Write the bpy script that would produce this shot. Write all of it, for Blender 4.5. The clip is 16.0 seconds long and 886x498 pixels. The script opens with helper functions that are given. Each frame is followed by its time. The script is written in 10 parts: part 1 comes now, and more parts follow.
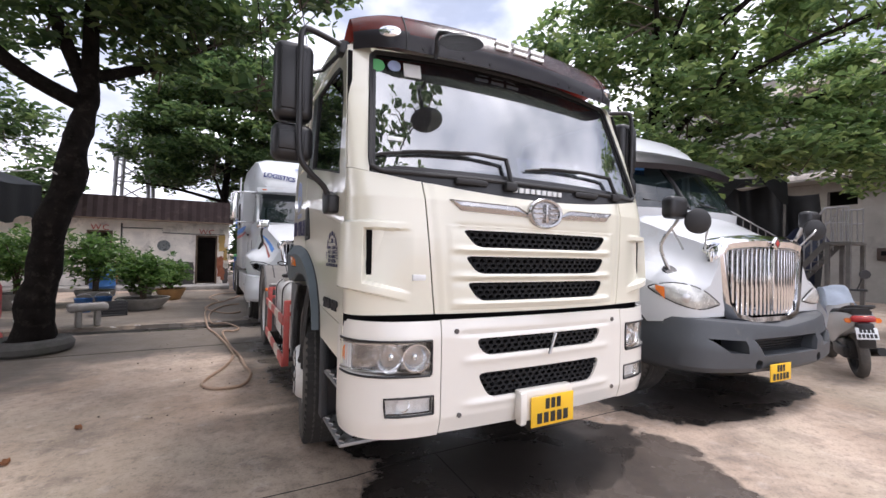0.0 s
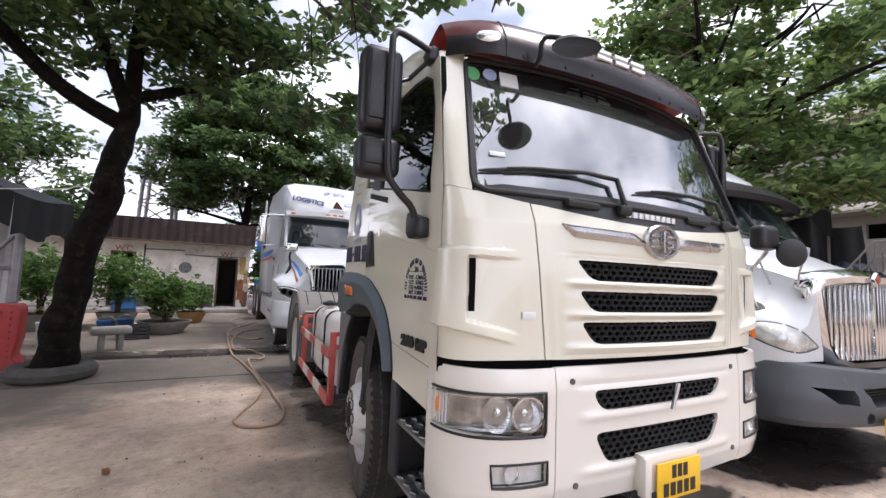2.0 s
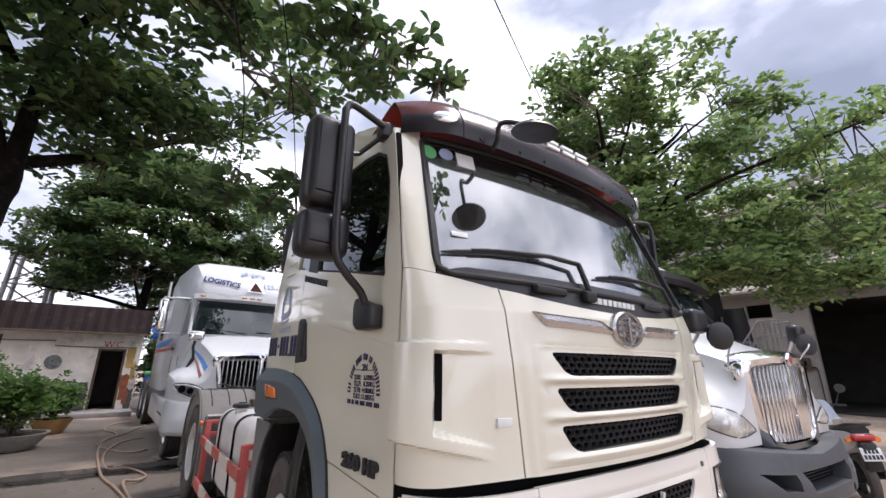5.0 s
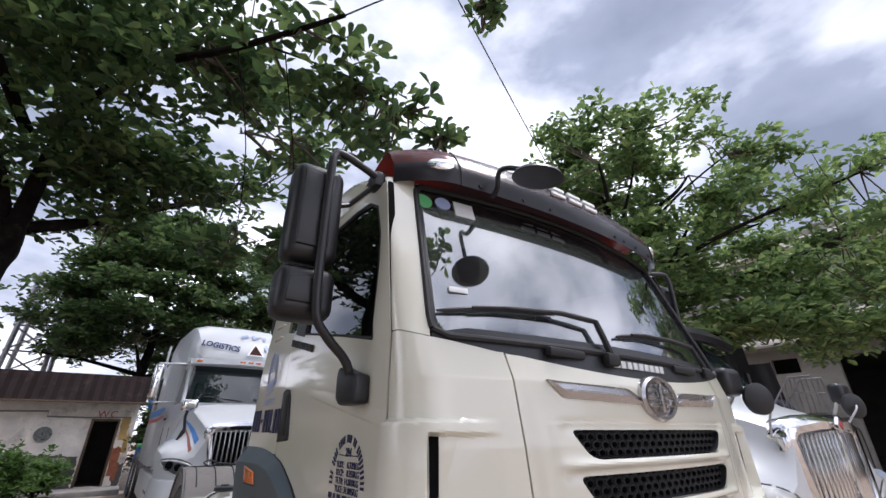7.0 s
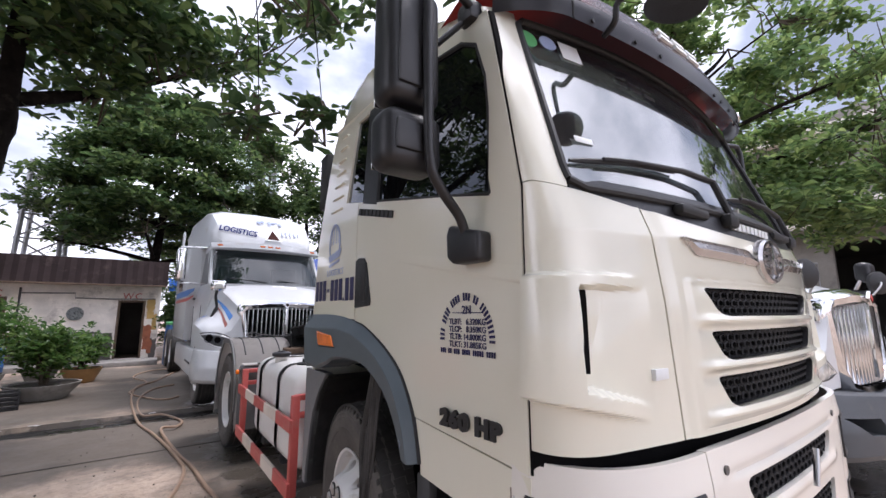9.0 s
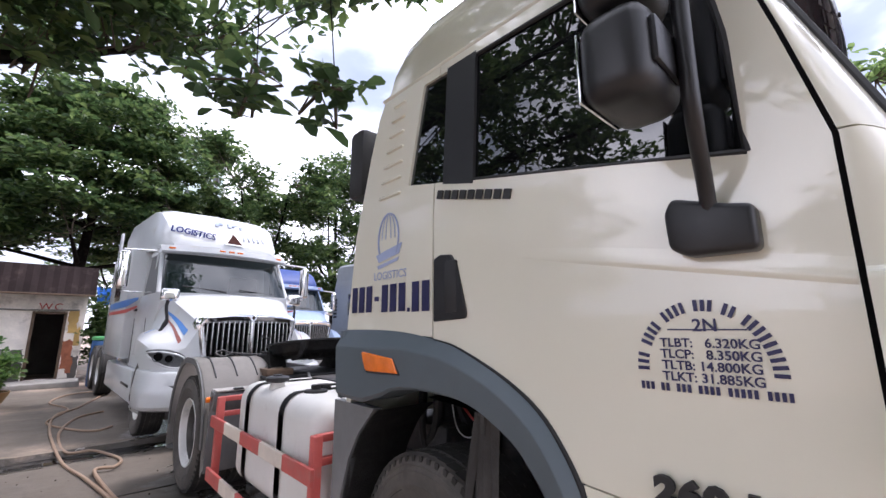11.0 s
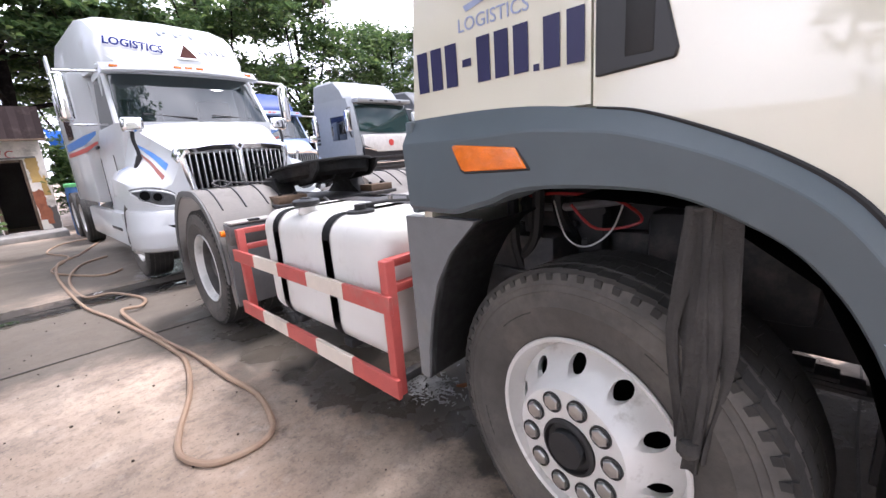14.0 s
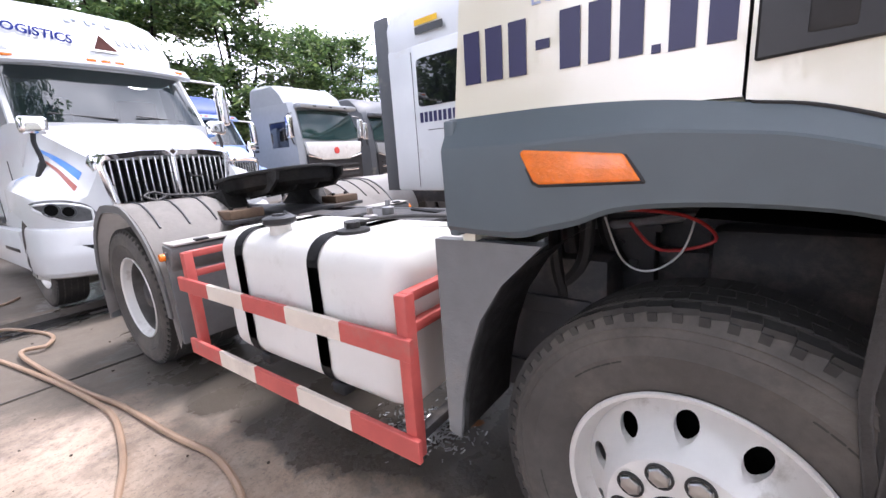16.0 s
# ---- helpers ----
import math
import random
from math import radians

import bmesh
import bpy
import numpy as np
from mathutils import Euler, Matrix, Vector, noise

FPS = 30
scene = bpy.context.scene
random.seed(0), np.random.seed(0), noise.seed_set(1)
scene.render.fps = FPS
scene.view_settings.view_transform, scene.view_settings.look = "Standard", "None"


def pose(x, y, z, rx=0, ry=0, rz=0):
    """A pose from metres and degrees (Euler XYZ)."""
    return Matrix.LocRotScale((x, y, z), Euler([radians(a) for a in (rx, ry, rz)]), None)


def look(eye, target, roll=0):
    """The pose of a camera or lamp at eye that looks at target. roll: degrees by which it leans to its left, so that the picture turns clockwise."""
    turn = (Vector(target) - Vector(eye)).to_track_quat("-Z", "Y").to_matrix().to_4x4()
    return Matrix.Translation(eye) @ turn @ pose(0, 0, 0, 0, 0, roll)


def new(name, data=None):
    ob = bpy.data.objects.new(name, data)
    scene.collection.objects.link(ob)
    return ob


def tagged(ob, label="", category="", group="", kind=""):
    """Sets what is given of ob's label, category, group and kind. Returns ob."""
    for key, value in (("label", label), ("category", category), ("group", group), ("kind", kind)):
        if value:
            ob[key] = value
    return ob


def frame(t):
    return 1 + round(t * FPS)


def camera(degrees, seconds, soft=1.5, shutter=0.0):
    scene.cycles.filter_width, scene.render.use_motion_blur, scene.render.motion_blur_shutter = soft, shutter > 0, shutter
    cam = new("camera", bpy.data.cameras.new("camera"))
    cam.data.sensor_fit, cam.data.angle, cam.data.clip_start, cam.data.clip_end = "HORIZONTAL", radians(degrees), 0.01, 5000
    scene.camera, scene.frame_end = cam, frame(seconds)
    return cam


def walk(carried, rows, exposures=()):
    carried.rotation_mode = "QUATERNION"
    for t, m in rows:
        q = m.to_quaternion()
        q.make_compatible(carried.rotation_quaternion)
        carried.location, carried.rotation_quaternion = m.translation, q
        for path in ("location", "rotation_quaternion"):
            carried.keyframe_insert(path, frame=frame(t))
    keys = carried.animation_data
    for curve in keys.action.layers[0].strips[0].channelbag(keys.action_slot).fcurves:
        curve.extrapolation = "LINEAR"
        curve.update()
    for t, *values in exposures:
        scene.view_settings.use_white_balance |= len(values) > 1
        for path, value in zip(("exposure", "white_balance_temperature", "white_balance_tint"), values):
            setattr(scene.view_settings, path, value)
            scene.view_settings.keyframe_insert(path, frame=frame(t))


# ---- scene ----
cam = camera(94.5, 16.0)
PATH = [
    (0, (-1.615, -1.973, 1.419), (-0.800, -0.435, 1.442), 1.2),
    (0.5, (-1.634, -1.927, 1.415), (-0.860, -0.368, 1.410), 1.7),
    (1, (-1.745, -1.780, 1.410), (-1.008, -0.204, 1.394), 2.0),
    (1.5, (-1.830, -1.645, 1.417), (-1.071, -0.080, 1.449), 2.3),
    (2, (-1.863, -1.499, 1.434), (-1.094, 0.056, 1.567), 2.3),
    (2.5, (-1.917, -1.388, 1.478), (-1.055, 0.106, 1.716), 2.0),
    (3, (-2.008, -1.386, 1.478), (-1.083, 0.055, 1.786), 1.8),
    (3.2, (-2.024, -1.386, 1.485), (-1.084, 0.040, 1.815), 1.9),
    (5.3, (-1.803, -1.169, 1.487), (-0.808, 0.157, 2.018), 0.1),
    (5.5, (-1.764, -1.131, 1.497), (-0.779, 0.184, 2.068), -0.1),
    (6, (-1.751, -1.074, 1.548), (-0.797, 0.220, 2.213), -0.6),
    (6.5, (-1.742, -1.068, 1.553), (-0.810, 0.217, 2.263), -0.5),
    (7, (-1.723, -1.098, 1.544), (-0.802, 0.196, 2.254), -0.2),
    (7.5, (-1.717, -1.101, 1.543), (-0.808, 0.220, 2.218), 0.6),
    (8, (-1.761, -1.015, 1.533), (-0.850, 0.347, 2.118), 1.1),
    (8.5, (-1.870, -0.860, 1.516), (-0.908, 0.529, 1.931), 0.5),
    (9, (-1.946, -0.706, 1.468), (-0.938, 0.685, 1.742), -0.2),
    (9.5, (-1.904, -0.476, 1.462), (-0.867, 0.903, 1.683), -0.4),
    (10, (-1.923, -0.251, 1.469), (-0.834, 1.077, 1.748), -0.0),
    (10.2, (-1.979, -0.158, 1.475), (-0.858, 1.129, 1.811), -0.1),
    (12.3, (-2.165, 0.214, 1.476), (-0.944, 1.431, 1.714), -0.1),
    (12.5, (-2.138, 0.250, 1.467), (-0.924, 1.488, 1.617), -0.6),
    (13, (-1.999, 0.430, 1.407), (-0.823, 1.708, 1.295), -2.1),
    (13.5, (-1.988, 0.636, 1.361), (-0.817, 1.886, 1.054), -3.9),
    (14, (-2.057, 0.784, 1.364), (-0.867, 1.988, 0.960), -4.4),
    (14.5, (-1.953, 0.967, 1.347), (-0.745, 2.147, 0.927), -4.2),
    (15, (-1.890, 1.077, 1.355), (-0.619, 2.187, 0.930), -3.6),
    (15.5, (-1.958, 1.165, 1.378), (-0.633, 2.212, 0.961), -3.9),
    (16, (-2.024, 1.219, 1.378), (-0.667, 2.238, 0.993), -3.9),
]
EXPOSURES = [(0, 0.88, 6150, 18), (3, 0.86, 6150, 18), (5.5, 0.66, 6150, 19), (7, 0.44, 5950, 17), (8, 0.53, 5980, 18), (9.5, 1.0, 6000, 20), (12.5, 1.32, 5920, 19), (14, 1.77, 6020, 20), (16, 1.88, 5980, 20)]
walk(cam, [(t, look(eye, target, roll)) for t, eye, target, roll in PATH], EXPOSURES)

# ---- world, sun ----
world = bpy.data.worlds.new("sky")
scene.world = world
world.use_nodes = True
wn, wl = world.node_tree.nodes, world.node_tree.links
wn.clear()
w_out = wn.new("ShaderNodeOutputWorld")
w_bg = wn.new("ShaderNodeBackground")
w_sky = wn.new("ShaderNodeTexSky")
w_sky.sky_type = "NISHITA"
w_sky.sun_disc = False
w_sky.sun_elevation = radians(66)
w_sky.sun_rotation = radians(98)
w_gain = wn.new("ShaderNodeMix")
w_gain.data_type, w_gain.blend_type = "RGBA", "MULTIPLY"
w_gain.inputs["Factor"].default_value = 1.0
w_gain.inputs["B"].default_value = (0.11, 0.11, 0.11, 1)
wl.new(w_sky.outputs[0], w_gain.inputs["A"])
w_tc = wn.new("ShaderNodeTexCoord")
w_map = wn.new("ShaderNodeMapping")
w_map.inputs["Scale"].default_value = (1.0, 1.0, 1.9)
w_map.inputs["Rotation"].default_value = (0, 0, radians(35))
w_map.inputs["Location"].default_value = (9.6, 2.9, 0.3)
wl.new(w_tc.outputs["Generated"], w_map.inputs[0])
w_noise = wn.new("ShaderNodeTexNoise")
w_noise.inputs["Scale"].default_value = 1.7
w_noise.inputs["Detail"].default_value = 7.0
w_noise.inputs["Roughness"].default_value = 0.5
wl.new(w_map.outputs[0], w_noise.inputs["Vector"])
w_ramp = wn.new("ShaderNodeValToRGB")
w_ramp.color_ramp.elements[0].position, w_ramp.color_ramp.elements[1].position = 0.22, 0.46
w_ramp.color_ramp.elements[0].color = (0.72, 0.72, 0.72, 1)
wl.new(w_noise.outputs[0], w_ramp.inputs[0])
w_noise2 = wn.new("ShaderNodeTexNoise")
w_noise2.inputs["Scale"].default_value = 1.9
w_noise2.inputs["Detail"].default_value = 6.0
wl.new(w_map.outputs[0], w_noise2.inputs["Vector"])
w_ramp2 = wn.new("ShaderNodeValToRGB")
w_ramp2.color_ramp.elements[0].position, w_ramp2.color_ramp.elements[1].position = 0.26, 0.66
w_ramp2.color_ramp.elements[0].color = (0.22, 0.25, 0.31, 1)
w_ramp2.color_ramp.elements.new(0.40).color = (0.32, 0.355, 0.425, 1)
w_ramp2.color_ramp.elements[2].position = 0.66
w_ramp2.color_ramp.elements[2].color = (1.38, 1.37, 1.38, 1)
wl.new(w_noise2.outputs[0], w_ramp2.inputs[0])
w_mix = wn.new("ShaderNodeMix")
w_mix.data_type = "RGBA"
wl.new(w_ramp.outputs[0], w_mix.inputs["Factor"])
wl.new(w_gain.outputs["Result"], w_mix.inputs["A"])
wl.new(w_ramp2.outputs[0], w_mix.inputs["B"])
wl.new(w_mix.outputs["Result"], w_bg.inputs[0])
w_bg.inputs[1].default_value = 1.12
wl.new(w_bg.outputs[0], w_out.inputs[0])

sun = new("sun", bpy.data.lights.new("sun", "SUN"))
sun.data.energy, sun.data.angle, sun.data.color = 1.7, radians(16), (1.0, 0.95, 0.88)
sun.matrix_world = look((0, 0, 30), (-8.06, 1.13, 11.73))

# ---- building helpers ----
def thing(name, label, category, group="", at=None, kind=""):
    ob = new(name)
    ob.empty_display_size = 0.2
    if at is not None:
        ob.matrix_basis = at
    return tagged(ob, label, category, group, kind)


def finish(bm, name, mat, smooth=38):
    bmesh.ops.recalc_face_normals(bm, faces=bm.faces)
    me = bpy.data.meshes.new(name)
    bm.to_mesh(me)
    bm.free()
    for m in (mat if isinstance(mat, (list, tuple)) else [mat]):
        me.materials.append(m)
    if smooth:
        me.shade_smooth()
        me.set_sharp_from_angle(angle=radians(smooth))
    return me


def part(name, bm, mat, parent=None, label="", smooth=38):
    me = bm if isinstance(bm, bpy.types.Mesh) else finish(bm, name, mat, smooth)
    ob = new(name, me)
    if parent is not None:
        ob.parent = parent
    if label:
        ob["label"] = label
    return ob


def solo(name, bm, mat, label, category, kind="", group="", at=None, smooth=38):
    ob = part(name, bm, mat, None, "", smooth)
    if at is not None:
        ob.matrix_basis = at
    return tagged(ob, label, category, group, kind)


def B():
    return bmesh.new()


def bevel(bm, r, seg=2, angle=30):
    bmesh.ops.recalc_face_normals(bm, faces=bm.faces)
    bm.normal_update()
    es = [e for e in bm.edges if len(e.link_faces) == 2 and e.calc_face_angle(0) > radians(angle)]
    if es:
        bmesh.ops.bevel(bm, geom=es, offset=r, segments=seg, profile=0.5, affect="EDGES", clamp_overlap=True)
    return bm


def box(bm, x0, x1, y0, y1, z0, z1, m=None):
    vs = [bm.verts.new(Vector(p) if m is None else m @ Vector(p)) for p in
          ((x0, y0, z0), (x1, y0, z0), (x1, y1, z0), (x0, y1, z0), (x0, y0, z1), (x1, y0, z1), (x1, y1, z1), (x0, y1, z1))]
    for f in ((3, 2, 1, 0), (4, 5, 6, 7), (0, 1, 5, 4), (1, 2, 6, 5), (2, 3, 7, 6), (3, 0, 4, 7)):
        bm.faces.new([vs[i] for i in f])
    return bm


def rbox(x0, x1, y0, y1, z0, z1, r=0.01, seg=2, m=None):
    return bevel(box(B(), x0, x1, y0, y1, z0, z1, m), r, seg)


def prism(bm, pts, axis, a, b):
    """Extrude a flat outline along x, y or z from a to b; pts are the other two coordinates in order."""
    def place(p, v):
        return {"x": (v, p[0], p[1]), "y": (p[0], v, p[1]), "z": (p[0], p[1], v)}[axis]
    lo = [bm.verts.new(place(p, a)) for p in pts]
    hi = [bm.verts.new(place(p, b)) for p in pts]
    n = len(pts)
    bm.faces.new(lo[::-1])
    bm.faces.new(hi)
    for i in range(n):
        bm.faces.new((lo[i], lo[(i + 1) % n], hi[(i + 1) % n], hi[i]))
    return bm


def smooth_path(pts, n=8):
    """Catmull-Rom through the points."""
    ps = [Vector(p) for p in pts]
    out = []
    for i in range(len(ps) - 1):
        p0, p1, p2, p3 = ps[max(i - 1, 0)], ps[i], ps[i + 1], ps[min(i + 2, len(ps) - 1)]
        for k in range(n):
            t = k / n
            out.append(0.5 * ((2 * p1) + (p2 - p0) * t + (2 * p0 - 5 * p1 + 4 * p2 - p3) * t * t + (3 * p1 - p0 - 3 * p2 + p3) * t ** 3))
    out.append(ps[-1])
    return out


def tube(bm, pts, r, seg=8, cap=True):
    """A round bar along points; r is a number or a list, one radius a point."""
    ps = [Vector(p) for p in pts]
    rs = r if isinstance(r, (list, tuple)) else [r] * len(ps)
    up, rings = None, []
    for i, p in enumerate(ps):
        d = (ps[min(i + 1, len(ps) - 1)] - ps[max(i - 1, 0)]).normalized()
        if up is None:
            up = d.orthogonal().normalized()
        up = (up - d * up.dot(d)).normalized()
        s = d.cross(up)
        rings.append([bm.verts.new(p + rs[i] * (math.cos(a) * up + math.sin(a) * s)) for a in (2 * math.pi * k / seg for k in range(seg))])
    join(bm, rings, cap)
    return bm


def join(bm, rings, cap=True, closed=True):
    for a, b in zip(rings, rings[1:]):
        n = len(a)
        for k in range(n if closed else n - 1):
            bm.faces.new((a[k], a[(k + 1) % n], b[(k + 1) % n], b[k]))
    if cap and closed:
        bm.faces.new(rings[0][::-1])
        bm.faces.new(rings[-1])


def loft(bm, sections, cap=True, closed=True):
    join(bm, [[bm.verts.new(p) for p in s] for s in sections], cap, closed)
    return bm


def lathe(bm, profile, seg=48, axis="x", at=(0, 0, 0)):
    """Turn a profile of (along the axis, radius) round the axis through at."""
    rings = []
    for k in range(seg):
        a = 2 * math.pi * k / seg
        ring = []
        for h, r in profile:
            c, s = r * math.cos(a), r * math.sin(a)
            p = {"x": (h, c, s), "y": (c, h, s), "z": (c, s, h)}[axis]
            ring.append(bm.verts.new(Vector(p) + Vector(at)))
        rings.append(ring)
    for k in range(seg):
        a, b = rings[k], rings[(k + 1) % seg]
        for i in range(len(profile) - 1):
            bm.faces.new((a[i], a[i + 1], b[i + 1], b[i]))
    bmesh.ops.remove_doubles(bm, verts=bm.verts, dist=1e-5)
    return bm


def rod(bm, a, b, r, seg=10):
    return tube(bm, [a, b], r, seg)


def disc(bm, c, r, axis, h, seg=24):
    c = Vector(c)
    d = {"x": Vector((1, 0, 0)), "y": Vector((0, 1, 0)), "z": Vector((0, 0, 1))}[axis] * h
    return tube(bm, [c - d / 2, c + d / 2], r, seg)


def merge(*bms):
    out = B()
    for b in bms:
        me = bpy.data.meshes.new("tmp")
        b.to_mesh(me)
        b.free()
        out.from_mesh(me)
        bpy.data.meshes.remove(me)
    return out


def moved(bm, m):
    bmesh.ops.transform(bm, matrix=m, verts=bm.verts)
    return bm


def shell(P, u0, u1, z0, z1, nu, nz, th, disp=None):
    """A curved panel with thickness over P(u, z) -> point; z0 and z1 may depend on u."""
    f0 = z0 if callable(z0) else (lambda u: z0)
    f1 = z1 if callable(z1) else (lambda u: z1)
    bm = B()
    front, back = [], []
    e = 1e-3
    for i in range(nu + 1):
        u = u0 + (u1 - u0) * i / nu
        fr, bk = [], []
        for j in range(nz + 1):
            z = f0(u) + (f1(u) - f0(u)) * j / nz
            p = Vector(P(u, z))
            n = (Vector(P(u + e, z)) - Vector(P(u - e, z))).cross(Vector(P(u, z + e)) - Vector(P(u, z - e)))
            if n.length < 1e-9:
                n = Vector((0, -1, 0))
            n.normalize()
            if n.dot(p - Vector((0, 1.0, p.z))) < 0:
                n = -n
            q = p + n * (disp(u, z) if disp else 0.0)
            fr.append(bm.verts.new(q))
            bk.append(bm.verts.new(p - n * th))
        front.append(fr)
        back.append(bk)
    join(bm, front, False, False)
    join(bm, back, False, False)
    for a, b in ((front[0], back[0]), (front[-1], back[-1]), ([r[0] for r in front], [r[0] for r in back]), ([r[-1] for r in front], [r[-1] for r in back])):
        join(bm, [a, b], False, False)
    return bm


def cut(bm, *cutters):
    """The solid bm with the solids cutters taken away."""
    bmesh.ops.recalc_face_normals(bm, faces=bm.faces)
    me = bpy.data.meshes.new("solid")
    bm.to_mesh(me)
    bm.free()
    tmp = new("solid", me)
    extra = []
    for c in cutters:
        bmesh.ops.recalc_face_normals(c, faces=c.faces)
        cm = bpy.data.meshes.new("cutter")
        c.to_mesh(cm)
        c.free()
        co = new("cutter", cm)
        extra.append(co)
        mod = tmp.modifiers.new("cut", "BOOLEAN")
        mod.operation, mod.object, mod.solver = "DIFFERENCE", co, "EXACT"
    dg = bpy.context.evaluated_depsgraph_get()
    res = bpy.data.meshes.new_from_object(tmp.evaluated_get(dg))
    out = B()
    out.from_mesh(res)
    for o in [tmp] + extra:
        d = o.data
        bpy.data.objects.remove(o)
        bpy.data.meshes.remove(d)
    bpy.data.meshes.remove(res)
    return out


def text_mesh(body, size, depth=0.002, align="CENTER", shear=0.0, space=1.0, bold=0.0):
    """Letters lying in the xz plane, facing -y, centred on the origin."""
    cu = bpy.data.curves.new("letters", "FONT")
    cu.body, cu.size, cu.extrude, cu.align_x, cu.align_y = body, size, depth, align, "CENTER"
    cu.shear, cu.space_character, cu.offset = shear, space, bold
    cu.resolution_u = 3
    ob = new("letters", cu)
    me = bpy.data.meshes.new_from_object(ob.evaluated_get(bpy.context.evaluated_depsgraph_get()))
    bm = B()
    bm.from_mesh(me)
    bpy.data.objects.remove(ob)
    bpy.data.curves.remove(cu)
    bpy.data.meshes.remove(me)
    return moved(bm, pose(0, 0, 0, 90, 0, 0))


def facing(axis):
    """Turns lettering from facing -y to facing -x or +x."""
    return {"-y": Matrix.Identity(4), "-x": pose(0, 0, 0, 0, 0, -90), "+x": pose(0, 0, 0, 0, 0, 90), "+y": pose(0, 0, 0, 0, 0, 180)}[axis]


def islands(bm):
    """The loose pieces of a bmesh, each as a bmesh of its own, in order along its length."""
    bm.verts.ensure_lookup_table()
    seen, out = set(), []
    for v in bm.verts:
        if v in seen:
            continue
        stack, group = [v], []
        seen.add(v)
        while stack:
            q = stack.pop()
            group.append(q)
            for e in q.link_edges:
                o = e.other_vert(q)
                if o not in seen:
                    seen.add(o)
                    stack.append(o)
        nb = B()
        new_of = {q: nb.verts.new(q.co) for q in group}
        for fc in {fc for q in group for fc in q.link_faces}:
            nb.faces.new([new_of[q] for q in fc.verts])
        out.append(nb)
    bm.free()
    return out


def pieces(name, bm, mat, parent, label="", smooth=0):
    """Every loose piece of bm as a part of its own."""
    for k, piece in enumerate(islands(bm)):
        part(name, piece, mat, parent, label, smooth)

# ---- materials ----
def material(name, color, rough=0.5, metal=0.0, var=0.0, scale=8.0, bump=0.0, bump_scale=60.0, coat=0.0, rough_var=0.0,
             dirt=None, dirt_amount=0.0, dirt_scale=3.0, random=0.0, spec=0.5, coat_ior=1.5):
    """A surface with variation at two scales, dirt patches, fine relief and a little change from piece to piece."""
    m = bpy.data.materials.new(name)
    m.use_nodes = True
    n, l = m.node_tree.nodes, m.node_tree.links
    p = n["Principled BSDF"]
    p.inputs["Roughness"].default_value, p.inputs["Metallic"].default_value = rough, metal
    p.inputs["Coat Weight"].default_value, p.inputs["Coat Roughness"].default_value = coat, 0.04
    p.inputs["Specular IOR Level"].default_value = spec
    p.inputs["Coat IOR"].default_value = coat_ior
    tc = n.new("ShaderNodeTexCoord")
    base = (*color, 1)

    def noise_of(s, detail=5.0, rough_=0.6):
        t = n.new("ShaderNodeTexNoise")
        t.inputs["Scale"].default_value, t.inputs["Detail"].default_value, t.inputs["Roughness"].default_value = s, detail, rough_
        l.new(tc.outputs["Object"], t.inputs["Vector"])
        return t

    def mix(a, b, fac, kind="MIX"):
        x = n.new("ShaderNodeMix")
        x.data_type, x.blend_type = "RGBA", kind
        for key, v in (("A", a), ("B", b), ("Factor", fac)):
            if hasattr(v, "is_linked"):
                l.new(v, x.inputs[key])
            else:
                x.inputs[key].default_value = v
        return x.outputs["Result"]

    def remap(sock, a, b, lo=0.0, hi=1.0):
        r = n.new("ShaderNodeMapRange")
        r.inputs[1].default_value, r.inputs[2].default_value, r.inputs[3].default_value, r.inputs[4].default_value = a, b, lo, hi
        l.new(sock, r.inputs[0])
        return r.outputs[0]

    col = base
    if var:
        big, small = noise_of(scale), noise_of(scale * 9, 3.0)
        dark = tuple(c * (1 - var) for c in color) + (1,)
        light = tuple(min(1, c * (1 + var * 0.6)) for c in color) + (1,)
        col = mix(dark, light, remap(big.outputs[0], 0.32, 0.68))
        col = mix(col, tuple(c * (1 - 0.6 * var) for c in color) + (1,), remap(small.outputs[0], 0.45, 0.75, 0, 0.6))
    if dirt is not None:
        d = noise_of(dirt_scale, 8.0, 0.68)
        col = mix(col, (*dirt, 1), remap(d.outputs[0], 0.62 - 0.3 * dirt_amount, 0.72 - 0.1 * dirt_amount, 0, min(1, 0.35 + dirt_amount)))
    if random:
        info = n.new("ShaderNodeObjectInfo")
        col = mix(col, tuple(c * (1 - random) for c in color) + (1,), info.outputs["Random"])
    if hasattr(col, "is_linked"):
        l.new(col, p.inputs["Base Color"])
    else:
        p.inputs["Base Color"].default_value = col
    if rough_var:
        r = noise_of(scale * 2.3)
        l.new(remap(r.outputs[0], 0.3, 0.7, max(0.02, rough - rough_var), min(1, rough + rough_var)), p.inputs["Roughness"])
    if bump:
        bn = n.new("ShaderNodeBump")
        bn.inputs["Strength"].default_value, bn.inputs["Distance"].default_value = bump, 0.01
        l.new(noise_of(bump_scale, 6.0).outputs[0], bn.inputs["Height"])
        l.new(bn.outputs[0], p.inputs["Normal"])
    return m


